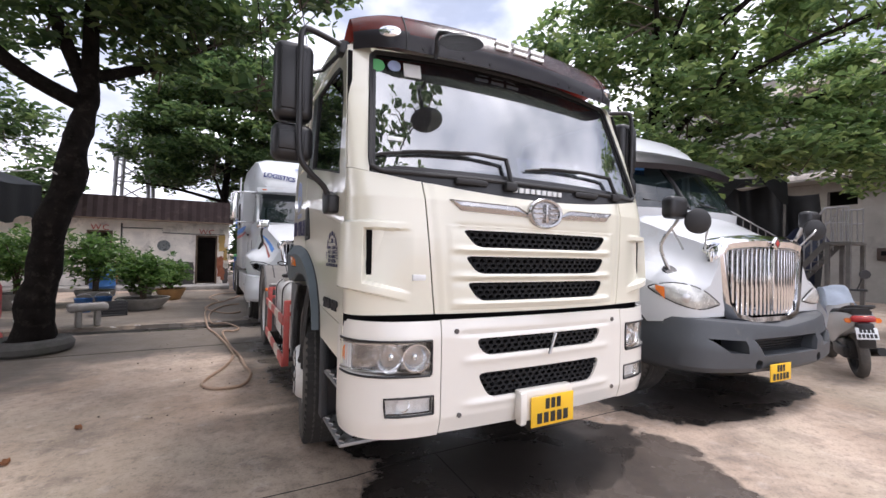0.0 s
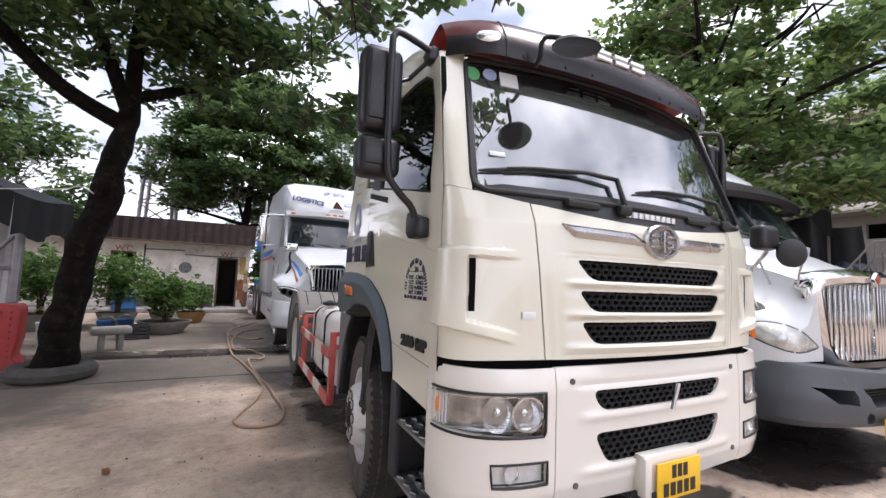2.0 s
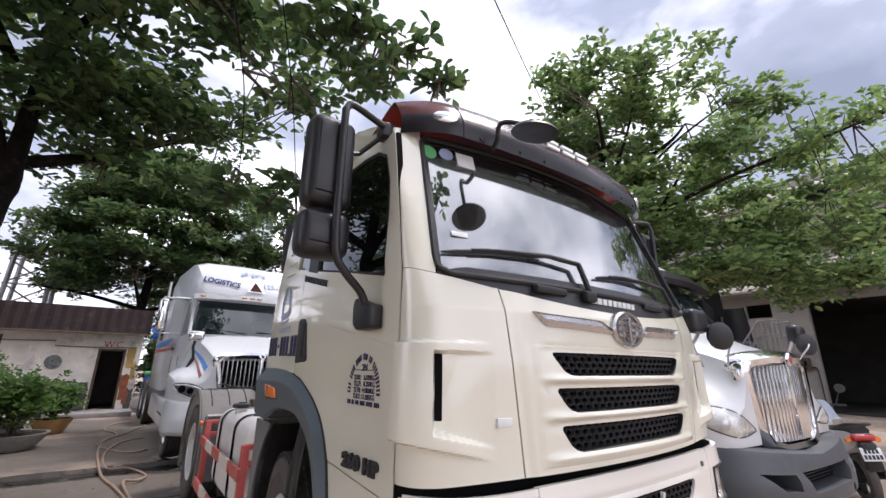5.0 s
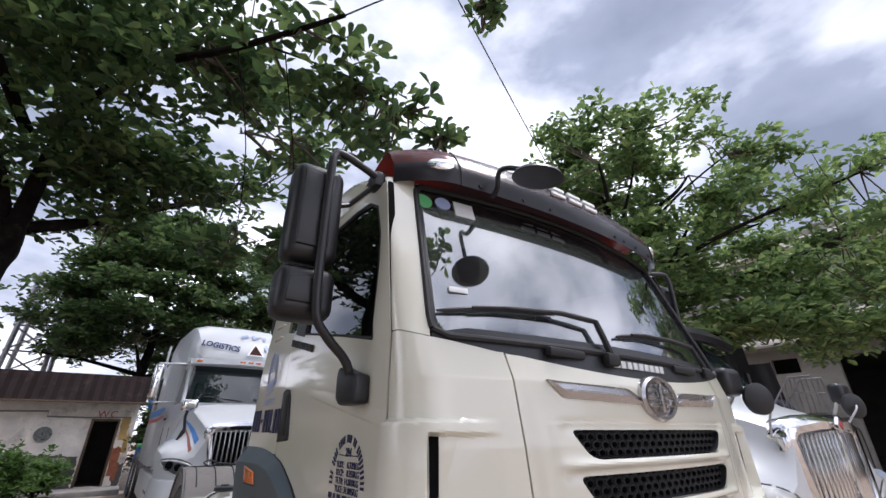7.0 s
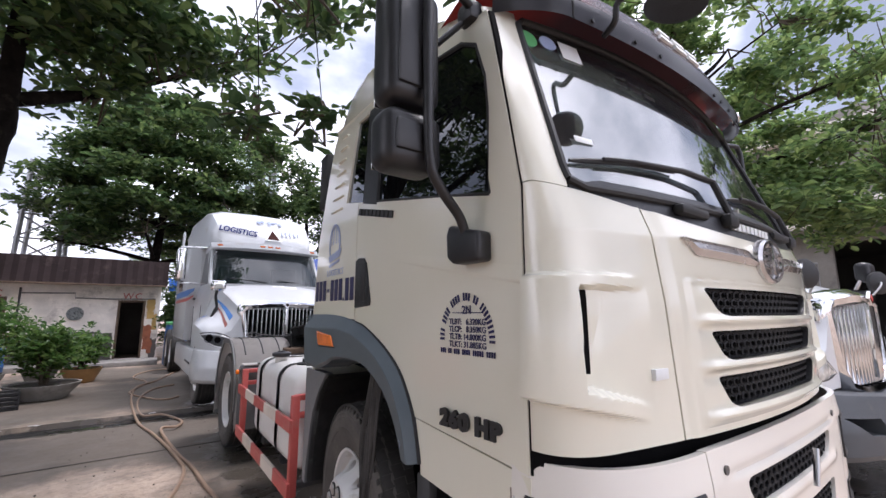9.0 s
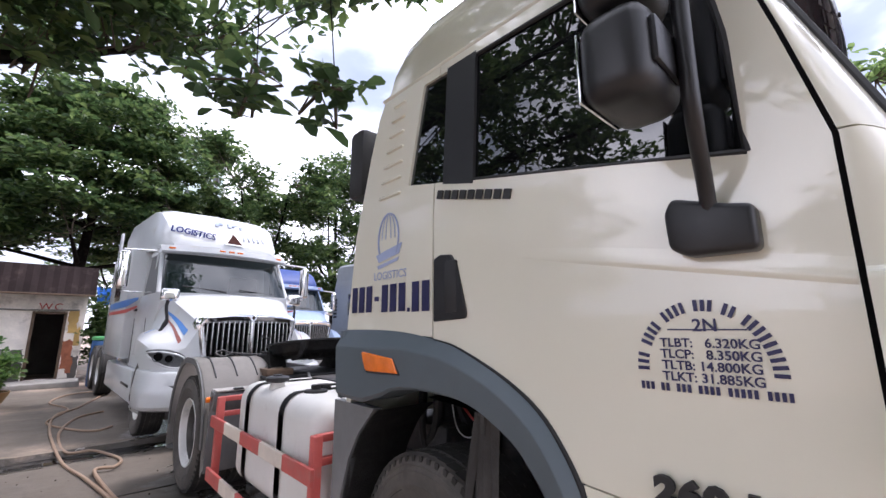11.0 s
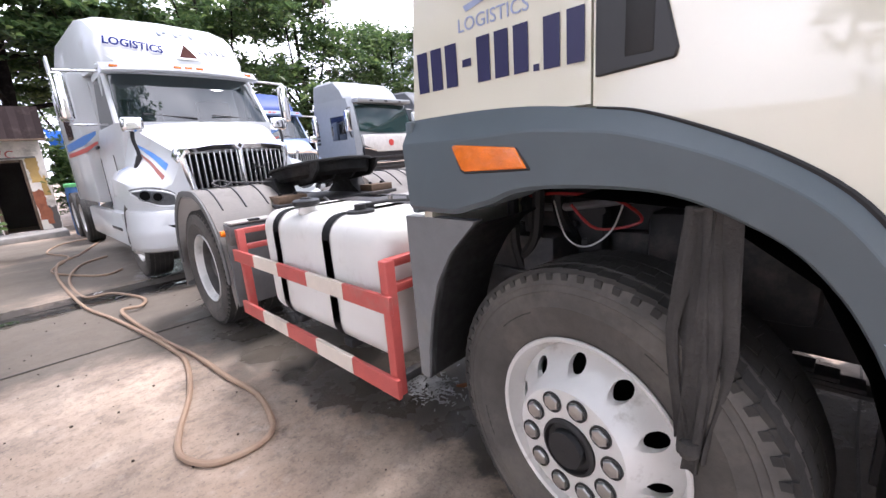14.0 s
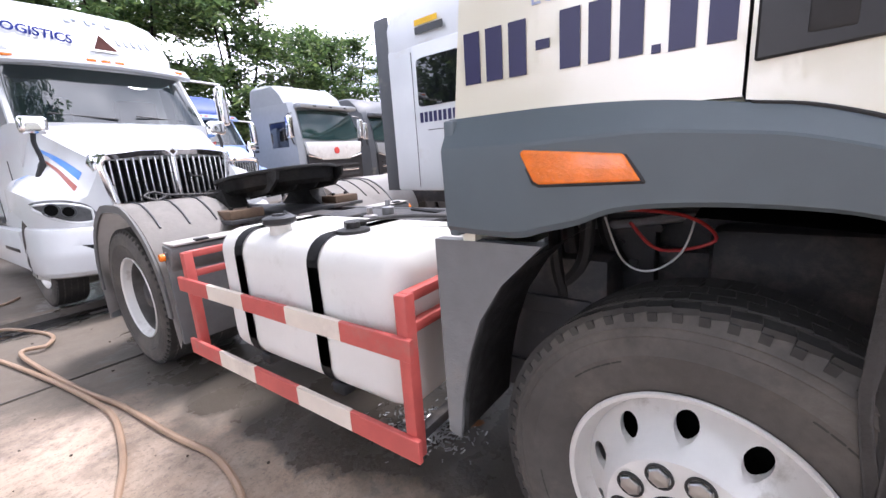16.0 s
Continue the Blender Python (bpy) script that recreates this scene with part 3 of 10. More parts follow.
        mp.inputs["Scale"].default_value = (1 / rx, 1 / ry, 0)
        mp.inputs["Location"].default_value = (-cx / rx, -cy / ry, 0)
        l.new(tc.outputs["Object"], mp.inputs[0])
        ln = n.new("ShaderNodeVectorMath")
        ln.operation = "LENGTH"
        l.new(mp.outputs[0], ln.inputs[0])
        spot = rng(op("ADD", ln.outputs["Value"], rng(nz(0.9, 8, 0.68), 0.25, 0.75, -0.45, 0.45)), 1.1, 0.6)
        damp = spot if damp is None else op("MAXIMUM", damp, spot)
    col = mix(col, (0.088, 0.077, 0.062, 1), op("MULTIPLY", damp, 0.84))
    l.new(col, p.inputs["Base Color"])
    ro = op("SUBTRACT", rng(nz(2.2), 0.3, 0.7, 0.62, 0.9), op("MULTIPLY", wet, rng(nz(0.9, 6), 0.35, 0.6, 0.30, 0.60)))
    l.new(ro, p.inputs["Roughness"])
    vo = n.new("ShaderNodeTexVoronoi")
    vo.feature = "DISTANCE_TO_EDGE"
    vo.inputs["Scale"].default_value = 0.35
    l.new(tc.outputs["Object"], vo.inputs["Vector"])
    h = op("ADD", op("MULTIPLY", nz(55, 5), 0.35), op("MULTIPLY", nz(9, 6), 0.5))
    bn = n.new("ShaderNodeBump")
    bn.inputs["Strength"].default_value, bn.inputs["Distance"].default_value = 0.35, 0.02
    l.new(h, bn.inputs["Height"])
    l.new(bn.outputs[0], p.inputs["Normal"])
    return m


CONCRETE = ground_material()
WATER = material("puddle_water", (0.03, 0.03, 0.03), 0.03, var=0.05)

# ---- ground and buildings ----
def build_ground():
    bm = B()
    xs = [-400, -60, -20, -8, -4, -2, 0, 2, 6, 12, 30, 80, 400]
    rows = [(-400, 0), (-40, 0), (-8, 0), (4.978, 0), (4.984, -0.03), (5.008, -0.03), (5.014, 0), (6.58, 0), (6.66, -0.03), (6.95, -0.04), (7.06, -0.035), (7.09, 0.03), (7.3, 0.035), (14.0, 0.04), (40, 0.04), (600, 0.04)]
    grid = [[bm.verts.new((x, y + 0.012 * math.sin(x * 1.7) * (4 < y < 7), z)) for x in xs] for y, z in rows]
    join(bm, grid, False, False)
    return solo("ground", bm, CONCRETE, "worn stained concrete yard with damp patches, joints and painted-in truck shade", "ground", "structure", smooth=20)


build_ground()
def joint(pts, w):
    """A dirt-filled joint between the slabs, a little uneven."""
    path = smooth_path([(x, y, 0) for x, y in pts], 12)
    n_ = len(path)
    left, right = [], []
    for i, q in enumerate(path):
        d = (path[min(n_ - 1, i + 1)] - path[max(0, i - 1)]).normalized()
        sd = Vector((-d.y, d.x, 0)) * w * (0.7 + 0.6 * abs(noise.noise(q * 3.0)))
        wob = Vector((-d.y, d.x, 0)) * 0.012 * noise.noise(q * 1.7)
        left.append(q + sd + wob)
        right.append(q - sd + wob)
    bm = B()
    join(bm, [[bm.verts.new(p + Vector((0, 0, 0.0035))) for p in left], [bm.verts.new(p + Vector((0, 0, 0.0035))) for p in right]], False, False)
    return solo("ground_joint", bm, JOINT, "dark dirt-filled joint between concrete slabs", "joint", "structure", smooth=0)


joint([(-6.0, 0.60), (-3.0, 0.61), (-1.1, 0.58), (-0.3, 0.63), (2.0, 0.62)], 0.007)
joint([(-0.265, 0.62), (-0.27, 0.0), (-0.27, -1.5), (-0.28, -4.0)], 0.007)
joint([(-8.0, 4.97), (-4.0, 4.99), (-1.5, 5.0), (2.0, 4.99)], 0.011)
bm = B()
strip = [(x, 6.69 + 0.03 * math.sin(x * 2.3)) for x in np.linspace(-9, 9, 60)] + [(x, 7.045 - 0.02 * math.sin(x * 3.1) ** 2) for x in np.linspace(9, -9, 60)]
solo("gutter", prism(B(), strip, "z", -0.06, -0.030), GUTTER, "shallow black wet gutter across the yard", "gutter", "structure", smooth=0)
prism(bm, [(-2.75, 6.76), (-2.3, 6.70), (-1.62, 6.72), (-1.4, 6.86), (-1.7, 7.0), (-2.1, 6.96), (-2.6, 7.02), (-2.85, 6.9)], "z", -0.05, -0.024)
prism(bm, [(-1.15, 6.78), (-0.6, 6.72), (0.2, 6.74), (0.3, 6.98), (-0.5, 7.04), (-1.0, 6.98)], "z", -0.05, -0.024)
solo("water", bm, WATER, "shallow puddle lying in the yard gutter", "water", "structure")


def wall_with(bm_wall, *holes):
    return cut(bm_wall, *holes)


# toilet block behind the plants
HY = 15.4
wall = wall_with(box(B(), -9.0, -1.52, HY, HY + 0.16, 0.0, 2.42),
                 box(B(), -5.62, -5.04, HY - 0.2, HY + 0.4, 0.17, 1.94),
                 box(B(), -2.54, -1.95, HY - 0.2, HY + 0.4, 0.17, 1.88))
house = solo("wall_house_front", wall, PLASTER, "peeling white plaster wall of a low toilet block", "wall", "structure", smooth=0)
bm = box(B(), -1.68, -1.52, HY + 0.16, HY + 3.6, 0.0, 2.42)
solo("wall_house_side", bm, PLASTER, "stained plaster side wall of a low toilet block", "wall", "structure", smooth=0)
bm = box(box(B(), -9.0, -1.68, HY + 3.44, HY + 3.6, 0, 2.42), -3.6, -3.45, HY + 0.16, HY + 3.44, 0, 2.4)
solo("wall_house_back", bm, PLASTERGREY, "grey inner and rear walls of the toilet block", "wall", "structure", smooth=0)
bm = prism(B(), [(HY - 0.55, 2.40), (HY - 0.5, 2.44), (HY + 3.9, 3.08), (HY + 3.9, 3.02), (HY + 1.5, 2.66)], "x", -9.2, -1.40)
roof = solo("roof_house", bm, ROOFBROWN, "brown corrugated metal roof of the toilet block", "roof", "structure", smooth=0)
fascia = B()
n = 60
pts = []
for i in range(n + 1):
    x = -9.2 + 7.8 * i / n
    pts.append((x, HY - 0.56 + (0.018 if i % 2 else -0.018)))
lo = [fascia.verts.new((x, y, 2.37)) for x, y in pts]
hi = [fascia.verts.new((x, y + 0.10, 3.13)) for x, y in pts]
lo2 = [fascia.verts.new((x, y + 0.02, 2.37)) for x, y in pts]
hi2 = [fascia.verts.new((x, y + 0.12, 3.13)) for x, y in pts]
join(fascia, [lo, hi, hi2, lo2, lo], False, False)
part("fascia_sheet", fascia, ROOFBROWN, roof, smooth=0)
part("fascia_trim", rbox(-9.2, -1.40, HY - 0.6, HY - 0.53, 2.335, 2.385, 0.004), WOODDARK, roof)
# stained dado, bare brick and old paint beside the doors
def stain(x0, x1, z0, z1, seed, proud):
    """A flake of old paint or bare ground with a ragged edge, lying on the front wall."""
    rg = random.Random(seed)
    pts = []
    walk_ = 0.0
    for a, b, n_, ox, oz in (((x0, z0), (x1, z0), 3, 0, 0), ((x1, z0), (x1, z1), 26, 1, 0), ((x1, z1), (x0, z1), 34, 0, 1), ((x0, z1), (x0, z0), 26, 1, 0)):
        for k in range(n_):
            f = k / n_
            walk_ = 0.75 * walk_ + rg.uniform(-0.022, 0.022)
            pts.append((a[0] + (b[0] - a[0]) * f + walk_ * ox * min(1, (x1 - x0) / 0.3), a[1] + (b[1] - a[1]) * f + walk_ * oz))
    return prism(B(), pts, "y", HY - proud, HY + 0.02)


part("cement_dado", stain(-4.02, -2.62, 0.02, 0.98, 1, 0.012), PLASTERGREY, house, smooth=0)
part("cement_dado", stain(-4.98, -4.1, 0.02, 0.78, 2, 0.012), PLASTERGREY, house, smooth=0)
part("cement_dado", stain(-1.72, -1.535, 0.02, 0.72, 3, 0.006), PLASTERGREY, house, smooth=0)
part("ochre_patch", stain(-1.86, -1.66, 1.36, 1.98, 4, 0.006), OCHRE, house, smooth=0)
part("ochre_patch", stain(-1.70, -1.58, 1.02, 1.5, 5, 0.007), OCHRE, house, smooth=0)
part("brick_patch", stain(-1.90, -1.70, 0.42, 1.16, 6, 0.013), BRICKRED, house, smooth=0)
part("brick_patch", stain(-1.76, -1.64, 0.30, 0.72, 7, 0.010), BRICKRED, house, smooth=0)
part("brick_patch", stain(-4.98, -4.82, 0.25, 0.92, 8, 0.013), BRICKRED, house, smooth=0)
for x0, x1, z1, nm in ((-5.62, -5.04, 1.94, "door_1"), (-2.54, -1.95, 1.88, "door_2")):
    frame_bm = merge(rbox(x0 - 0.05, x0 + 0.01, HY - 0.02, HY + 0.12, 0.17, z1 + 0.05, 0.006), rbox(x1 - 0.01, x1 + 0.05, HY - 0.02, HY + 0.12, 0.17, z1 + 0.05, 0.006), rbox(x0 + 0.012, x1 - 0.012, HY - 0.018, HY + 0.12, z1 - 0.012, z1 + 0.05, 0.006))
    d = solo(nm, frame_bm, WOODDARK, "open doorway with a worn timber frame and dark inside", "doorway", "structure")
solo("pavement", rbox(-9.0, -1.48, HY - 1.15, HY - 0.005, 0.0, 0.17, 0.02), POTGREY, "raised cement step along the toilet block", "step", "structure")
for cx, cz in ((-5.33, 2.08), (-2.25, 2.05)):
    bm = moved(text_mesh("WC", 0.26, 0.002, space=1.2), pose(cx, HY - 0.012, cz))
    solo("painted_sign", bm, REDVINYL, "hand-painted red letters on the plaster wall", "sign")
# mirror, basin and pipes on the wall
mir = thing("wall_mirror", "round grey mirror hung on the plaster wall", "mirror")
part("glass", disc(B(), (-3.55, HY - 0.02, 1.52), 0.19, "y", 0.015, 32), OLDMIRROR, mir)
part("rim", lathe(B(), [(-0.032, 0.185), (-0.032, 0.195), (-0.004, 0.195)], 32, "y", (-3.55, HY, 1.52)), POTGREY, mir)
basin = thing("wash_basin", "grey cement wash basin fixed to the wall", "basin")
part("bowl", rbox(-3.55, -2.85, HY - 0.4, HY - 0.014, 0.78, 0.93, 0.03), POTGREY, basin)
part("leg", rbox(-3.45, -3.38, HY - 0.35, HY - 0.28, 0.17, 0.78, 0.01), POTGREY, basin)
part("leg", rbox(-3.02, -2.95, HY - 0.35, HY - 0.28, 0.17, 0.78, 0.01), POTGREY, basin)
pipe = thing("water_pipe", "grey plastic water pipe running along the wall", "pipe")
part("run", tube(B(), [(-4.75, HY - 0.03, 2.1), (-3.6, HY - 0.03, 2.12), (-3.59, HY - 0.03, 1.98), (-2.7, HY - 0.03, 1.96), (-1.66, HY - 0.03, 1.98)], 0.02, 8), POTGREY, pipe)
part("drop", rod(B(), (-4.75, HY - 0.03, 2.25), (-4.75, HY - 0.03, 0.9), 0.025), FRAME, pipe)

# tall pale building far behind the trees
bld = thing("apartment_building", "tall pale green building far behind the trees", "building", at=pose(12.0, 70.0, 0.0))
part("wall", box(B(), -2.8, 2.8, 0.0, 9.0, 0.0, 30.0), PALEGREEN, bld, "", 0)
part("roof", rbox(-3.0, 3.0, -0.2, 9.2, 30.0, 30.5, 0.05), PALEGREEN, bld)
pane_me = finish(rbox(-0.55, 0.55, -0.06, 0.04, 0.0, 1.6, 0.03), "window", TRUCKGLASS, 0)
for k in range(9):
    for x in (-1.8, 0.0, 1.8):
        part("window", pane_me, None, bld).location = (x, 0.0, 2.0 + 3.1 * k)

# steel lattice pylon behind the block
pyl = thing("lattice_tower", "grey steel lattice pylon behind the roof", "tower")
for px in (-6.2, -4.7):
    for py in (21.0, 22.4):
        part("leg", rod(B(), (px, py, 0.0), (px + (0.25 if px < -5 else -0.25), py, 7.5), 0.085, 8), GALV, pyl)
for k in range(7):
    z = 0.6 + k * 0.95
    for (xa, xb) in ((-6.15, -4.75), (-4.75, -6.15)):
        part("brace", rod(B(), (xa, 21.0, z), (xb, 21.0, z + 0.95), 0.035, 6), GALV, pyl)
    part("brace", rod(B(), (-6.15, 21.0, z), (-4.75, 21.0, z), 0.035, 6), GALV, pyl)

# open workshop on the far side
WX = 19.0
# near-black lining: the unlit hall's shade is put into its colour
HALLSHADE = material("shaded_workshop_lining", (0.05, 0.047, 0.044), 0.9, var=0.3, scale=1.5, bump=0.3)
wall = wall_with(box(B(), WX, WX + 0.25, -22.0, 13.0, 0.0, 9.0), box(B(), WX - 0.3, WX + 0.6, -6.0, 3.05, -0.1, 4.08), box(B(), WX - 0.3, WX + 0.6, 4.22, 5.1, 3.60, 4.15), box(B(), WX - 0.3, WX + 0.6, -4.0, 1.6, 5.75, 7.2))
shop = solo("wall_workshop", wall, WALLGREY, "grey stained cement workshop wall with a wide dark entrance", "wall", "structure", smooth=0)
part("floor_band", rbox(WX - 1.1, WX, -22.0, 8.0, 4.50, 4.58, 0.01), WALLGREY, shop)
part("ledge", rbox(WX - 1.1, WX - 0.95, -22.0, 8.0, 4.58, 4.80, 0.02), PLASTER, shop, "pale stained ledge")
part("floor_band", rbox(WX - 0.35, WX, -22.0, 8.0, 5.42, 5.62, 0.01), PLASTER, shop)
part("floor_band", rbox(WX - 0.6, WX, -22.0, 8.0, 8.3, 8.6, 0.01), PLASTER, shop)
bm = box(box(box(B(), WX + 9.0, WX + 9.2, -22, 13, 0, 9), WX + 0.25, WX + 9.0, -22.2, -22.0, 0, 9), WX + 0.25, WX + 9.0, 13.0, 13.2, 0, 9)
solo("wall_workshop_inner", bm, HALLSHADE, "inner workshop walls darkened to look unlit", "wall", "structure", smooth=0)
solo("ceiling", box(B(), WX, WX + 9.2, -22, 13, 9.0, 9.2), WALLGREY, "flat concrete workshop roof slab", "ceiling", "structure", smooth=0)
# slab added to keep daylight from the upper opening out of the hall
solo("ceiling_workshop", box(B(), WX + 0.25, WX + 9.0, -22, 13, 4.3, 4.5), HALLSHADE, "added dark slab shading the workshop entrance hall", "ceiling", "structure", smooth=0)
solo("floor_workshop", box(B(), WX + 0.25, WX + 9.0, -22, 13, 0.03, 0.045), HALLSHADE, "workshop floor darkened to look unlit", "floor", "structure", smooth=0)
mb = thing("meter_box", "small brown electric meter box on the wall", "box")
body = part("body", rbox(WX - 0.14, WX - 0.003, 3.33, 3.68, 1.53, 1.97, 0.012), RUST, mb)
part("window", rbox(WX - 0.147, WX - 0.139, 3.43, 3.57, 1.70, 1.86, 0.004, 1), DEEP, body)
part("pipe", tube(B(), smooth_path([(WX - 0.06, 3.36, 1.62), (WX - 0.06, 3.2, 1.60), (WX - 0.06, 3.16, 1.3), (WX - 0.06, 3.15, 0.045)], 4), 0.02, 6), SATIN, mb)
bm = B()
lrng = random.Random(9)
for k in range(46):
    y = lrng.uniform(-5, 4.5)
    c = Vector((WX - 1.02 + lrng.uniform(-0.05, 0.1), y, 4.82))
    for j in range(9):
        a = lrng.uniform(0, 6.28)
        tip = c + Vector((0.16 * math.cos(a), 0.2 * math.sin(a), lrng.uniform(0.02, 0.24)))
        sd = Vector((-math.sin(a), math.cos(a), 0.2)) * 0.05
        bm.faces.new([bm.verts.new(q) for q in (c, c + (tip - c) * 0.6 + sd, tip, c + (tip - c) * 0.6 - sd)])
solo("ledge_weeds", bm, LEAFSHRUB, "yellow-green weeds growing along the ledge", "weeds", kind="stuff", smooth=0)

# shed and awning on the near side
shed = thing("shed", "white corrugated shed under a black tarpaulin awning", "shed", kind="")
bm = B()
pts = [(-9.0 + i * 0.08, 7.5 + (0.018 if i % 2 else -0.018)) for i in range(50)]
lo = [bm.verts.new((x, y, 0.036)) for x, y in pts]
hi = [bm.verts.new((x, y, 2.5)) for x, y in pts]
lo2 = [bm.verts.new((x, y + 0.02, 0.036)) for x, y in pts]
hi2 = [bm.verts.new((x, y + 0.02, 2.5)) for x, y in pts]
join(bm, [lo, hi, hi2, lo2, lo], False, False)
part("sheet_wall", bm, SHEDWHITE, shed, smooth=0)
part("post", rbox(-5.10, -5.0, 7.38, 7.48, 0.036, 2.6, 0.008), GALV, shed)
part("rail", rod(B(), (-9, 7.44, 1.35), (-5.05, 7.44, 1.35), 0.03), GALV, shed)
part("brace", rod(B(), (-6.2, 7.42, 0.4), (-5.1, 7.42, 1.9), 0.03), GALV, shed)
bm = B()
rows = []
for j in range(12):
    v = j / 11
    row = []
    for i in range(14):
        u = i / 13
        x = -8.6 + 4.1 * u
        y = 5.6 + 2.1 * v
        z = 3.75 - 1.42 * u ** 1.2 + 0.12 * v + 0.03 * math.sin(9 * u + 5 * v)
        row.append(bm.verts.new((x, y, z)))
    rows.append(row)
join(bm, rows, False, False)
front = rows[0]
skirt = [bm.verts.new(v.co + Vector((0.01 * math.sin(i * 2.1), -0.03 + 0.03 * math.sin(i * 1.3), -0.48 - 0.06 * math.sin(i * 1.9)))) for i, v in enumerate(front)]
join(bm, [front, skirt], False, False)
side = [r[-1] for r in rows]
sk2 = [bm.verts.new(v.co + Vector((0.03 * math.sin(i * 1.7), 0, -0.55 + 0.05 * math.sin(i * 1.1)))) for i, v in enumerate(side)]
join(bm, [side, sk2], False, False)
bmesh.ops.solidify(bm, geom=bm.faces[:], thickness=0.006)
part("tarpaulin", bm, TARP, shed, "sagging black tarpaulin")
solo("wall_boundary", box(B(), -16.0, -9.2, 13.0, 13.2, 0.0, 2.1), PLASTER, "white painted yard boundary wall", "wall", "structure", smooth=0)

# unseen wall, added to cut low sky out of the cab door's reflections
solo("wall_yard_side", box(B(), -16.2, -16.0, -26.0, 12.9, 0.0, 2.0), PLASTER, "unseen white wall added to shape the door reflections", "wall", "structure", smooth=0)

# ---- wheels ----
R_T = 0.52


def wheel_meshes(front):
    """Tyre, rim and small parts of a truck wheel; its outer side faces -x, the middle of its width is x = 0."""
    out = {}
    w = 0.145
    prof = [(-0.085, 0.285), (-0.12, 0.30), (-0.142, 0.36), (-0.1485, 0.395), (-0.150, 0.40), (-0.1485, 0.405), (-0.1475, 0.43), (-0.1455, 0.442), (-0.148, 0.446), (-0.1445, 0.451), (-0.142, 0.462), (-0.144, 0.466), (-0.139, 0.471), (-0.134, 0.480), (-0.128, 0.492), (-0.115, 0.505), (-0.06, 0.511), (0.06, 0.511), (0.115, 0.505), (0.128, 0.492), (0.148, 0.41), (0.12, 0.30), (0.085, 0.285)]
    tyre = lathe(B(), prof, 72)
    tread = B()
    for k in range(60):
        a = 2 * math.pi * k / 60
        for x0, x1, da, h in ((-0.128, -0.078, 0, 0.5125), (-0.074, -0.026, 0.5, 0.517), (-0.022, 0.028, 0.1, 0.517), (0.032, 0.076, 0.6, 0.517), (0.080, 0.128, 0.3, 0.5125)):
            m = Matrix.Rotation(a + da * 2 * math.pi / 60, 4, "X") @ Matrix.Rotation(0.12 if x0 < 0 else -0.12, 4, "Z")
            box(tread, x0, x1, -0.0256, 0.0256, 0.486, h - 0.0045, m)
        m = Matrix.Rotation(a, 4, "X")
        box(tread, -0.1365, -0.120, -0.010, 0.010, 0.476, 0.496, m)
    for k, ln in enumerate((5, 4, 6, 4, 5)):
        for j in range(ln):
            m = Matrix.Rotation(1.25 * k + 0.075 * j, 4, "X")
            box(tread, -0.1475, -0.140, -0.013, 0.013, 0.385, 0.428, m)
    out["tyre"] = finish(tyre, "tyre", TYRE, 30)
    out["tread"] = finish(tread, "tread", TREAD, 30)
    if front:
        barrel = lathe(B(), [(-0.126, 0.302), (-0.131, 0.298), (-0.126, 0.287), (-0.085, 0.280), (-0.06, 0.262), (0.1, 0.262), (0.1, 0.29)], 64)
        out["rim"] = finish(barrel, "rim", RIM, 30)
        solid = lathe(B(), [(-0.055, 0.268), (-0.075, 0.262), (-0.128, 0.208), (-0.172, 0.186), (-0.188, 0.170), (-0.190, 0.085), (-0.172, 0.085), (-0.172, 0.166), (-0.155, 0.180), (-0.112, 0.202), (-0.058, 0.256), (-0.04, 0.262), (-0.055, 0.268)], 64)
        holes = []
        for k in range(10):
            a = 2 * math.pi * (k + 0.5) / 10
            c = Vector((0, math.cos(a) * 0.222, math.sin(a) * 0.222))
            holes.append(tube(B(), [c + Vector((-0.3, 0, 0)), c + Vector((0.1, 0, 0))], 0.0265, 20))
        out["disc"] = finish(cut(solid, merge(*holes)), "disc", RIM, 30)
        nut = lathe(B(), [(-0.186, 0.025), (-0.198, 0.0245), (-0.201, 0.021), (-0.203, 0.0005)], 6)
        ringn = lathe(B(), [(-0.186, 0.031), (-0.194, 0.031), (-0.194, 0.0255), (-0.186, 0.0255)], 20)
        out["nut"] = finish(merge(nut), "nut", STEEL, 30)
        out["washer"] = finish(ringn, "washer", SATIN, 30)
        hub = lathe(B(), [(-0.10, 0.086), (-0.196, 0.083), (-0.200, 0.074), (-0.188, 0.07), (-0.19, 0.055), (-0.212, 0.052), (-0.216, 0.001)], 40)
        out["hub"] = finish(hub, "hub", SATIN, 30)
    else:
        barrel = lathe(B(), [(-0.126, 0.302), (-0.131, 0.296), (-0.122, 0.287), (-0.085, 0.279), (-0.07, 0.270)], 64)
        out["rim"] = finish(barrel, "rim", RIM, 30)
        dish = lathe(B(), [(-0.07, 0.270), (-0.05, 0.262), (0.06, 0.25), (0.095, 0.2), (0.10, 0.1), (0.10, 0.001)], 64)
        out["dish"] = finish(dish, "dish", DISHSHADE, 30)
        out["nut"] = finish(lathe(B(), [(0.078, 0.02), (0.045, 0.018), (0.04, 0.001)], 12), "nut", STEEL, 30)
        out["hub"] = finish(lathe(B(), [(0.08, 0.12), (0.0, 0.11), (-0.06, 0.09), (-0.07, 0.001)], 40), "hub", FRAME, 30)
    return out


WHEEL_F, WHEEL_R = wheel_meshes(True), wheel_meshes(False)
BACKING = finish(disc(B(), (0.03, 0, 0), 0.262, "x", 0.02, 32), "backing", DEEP)


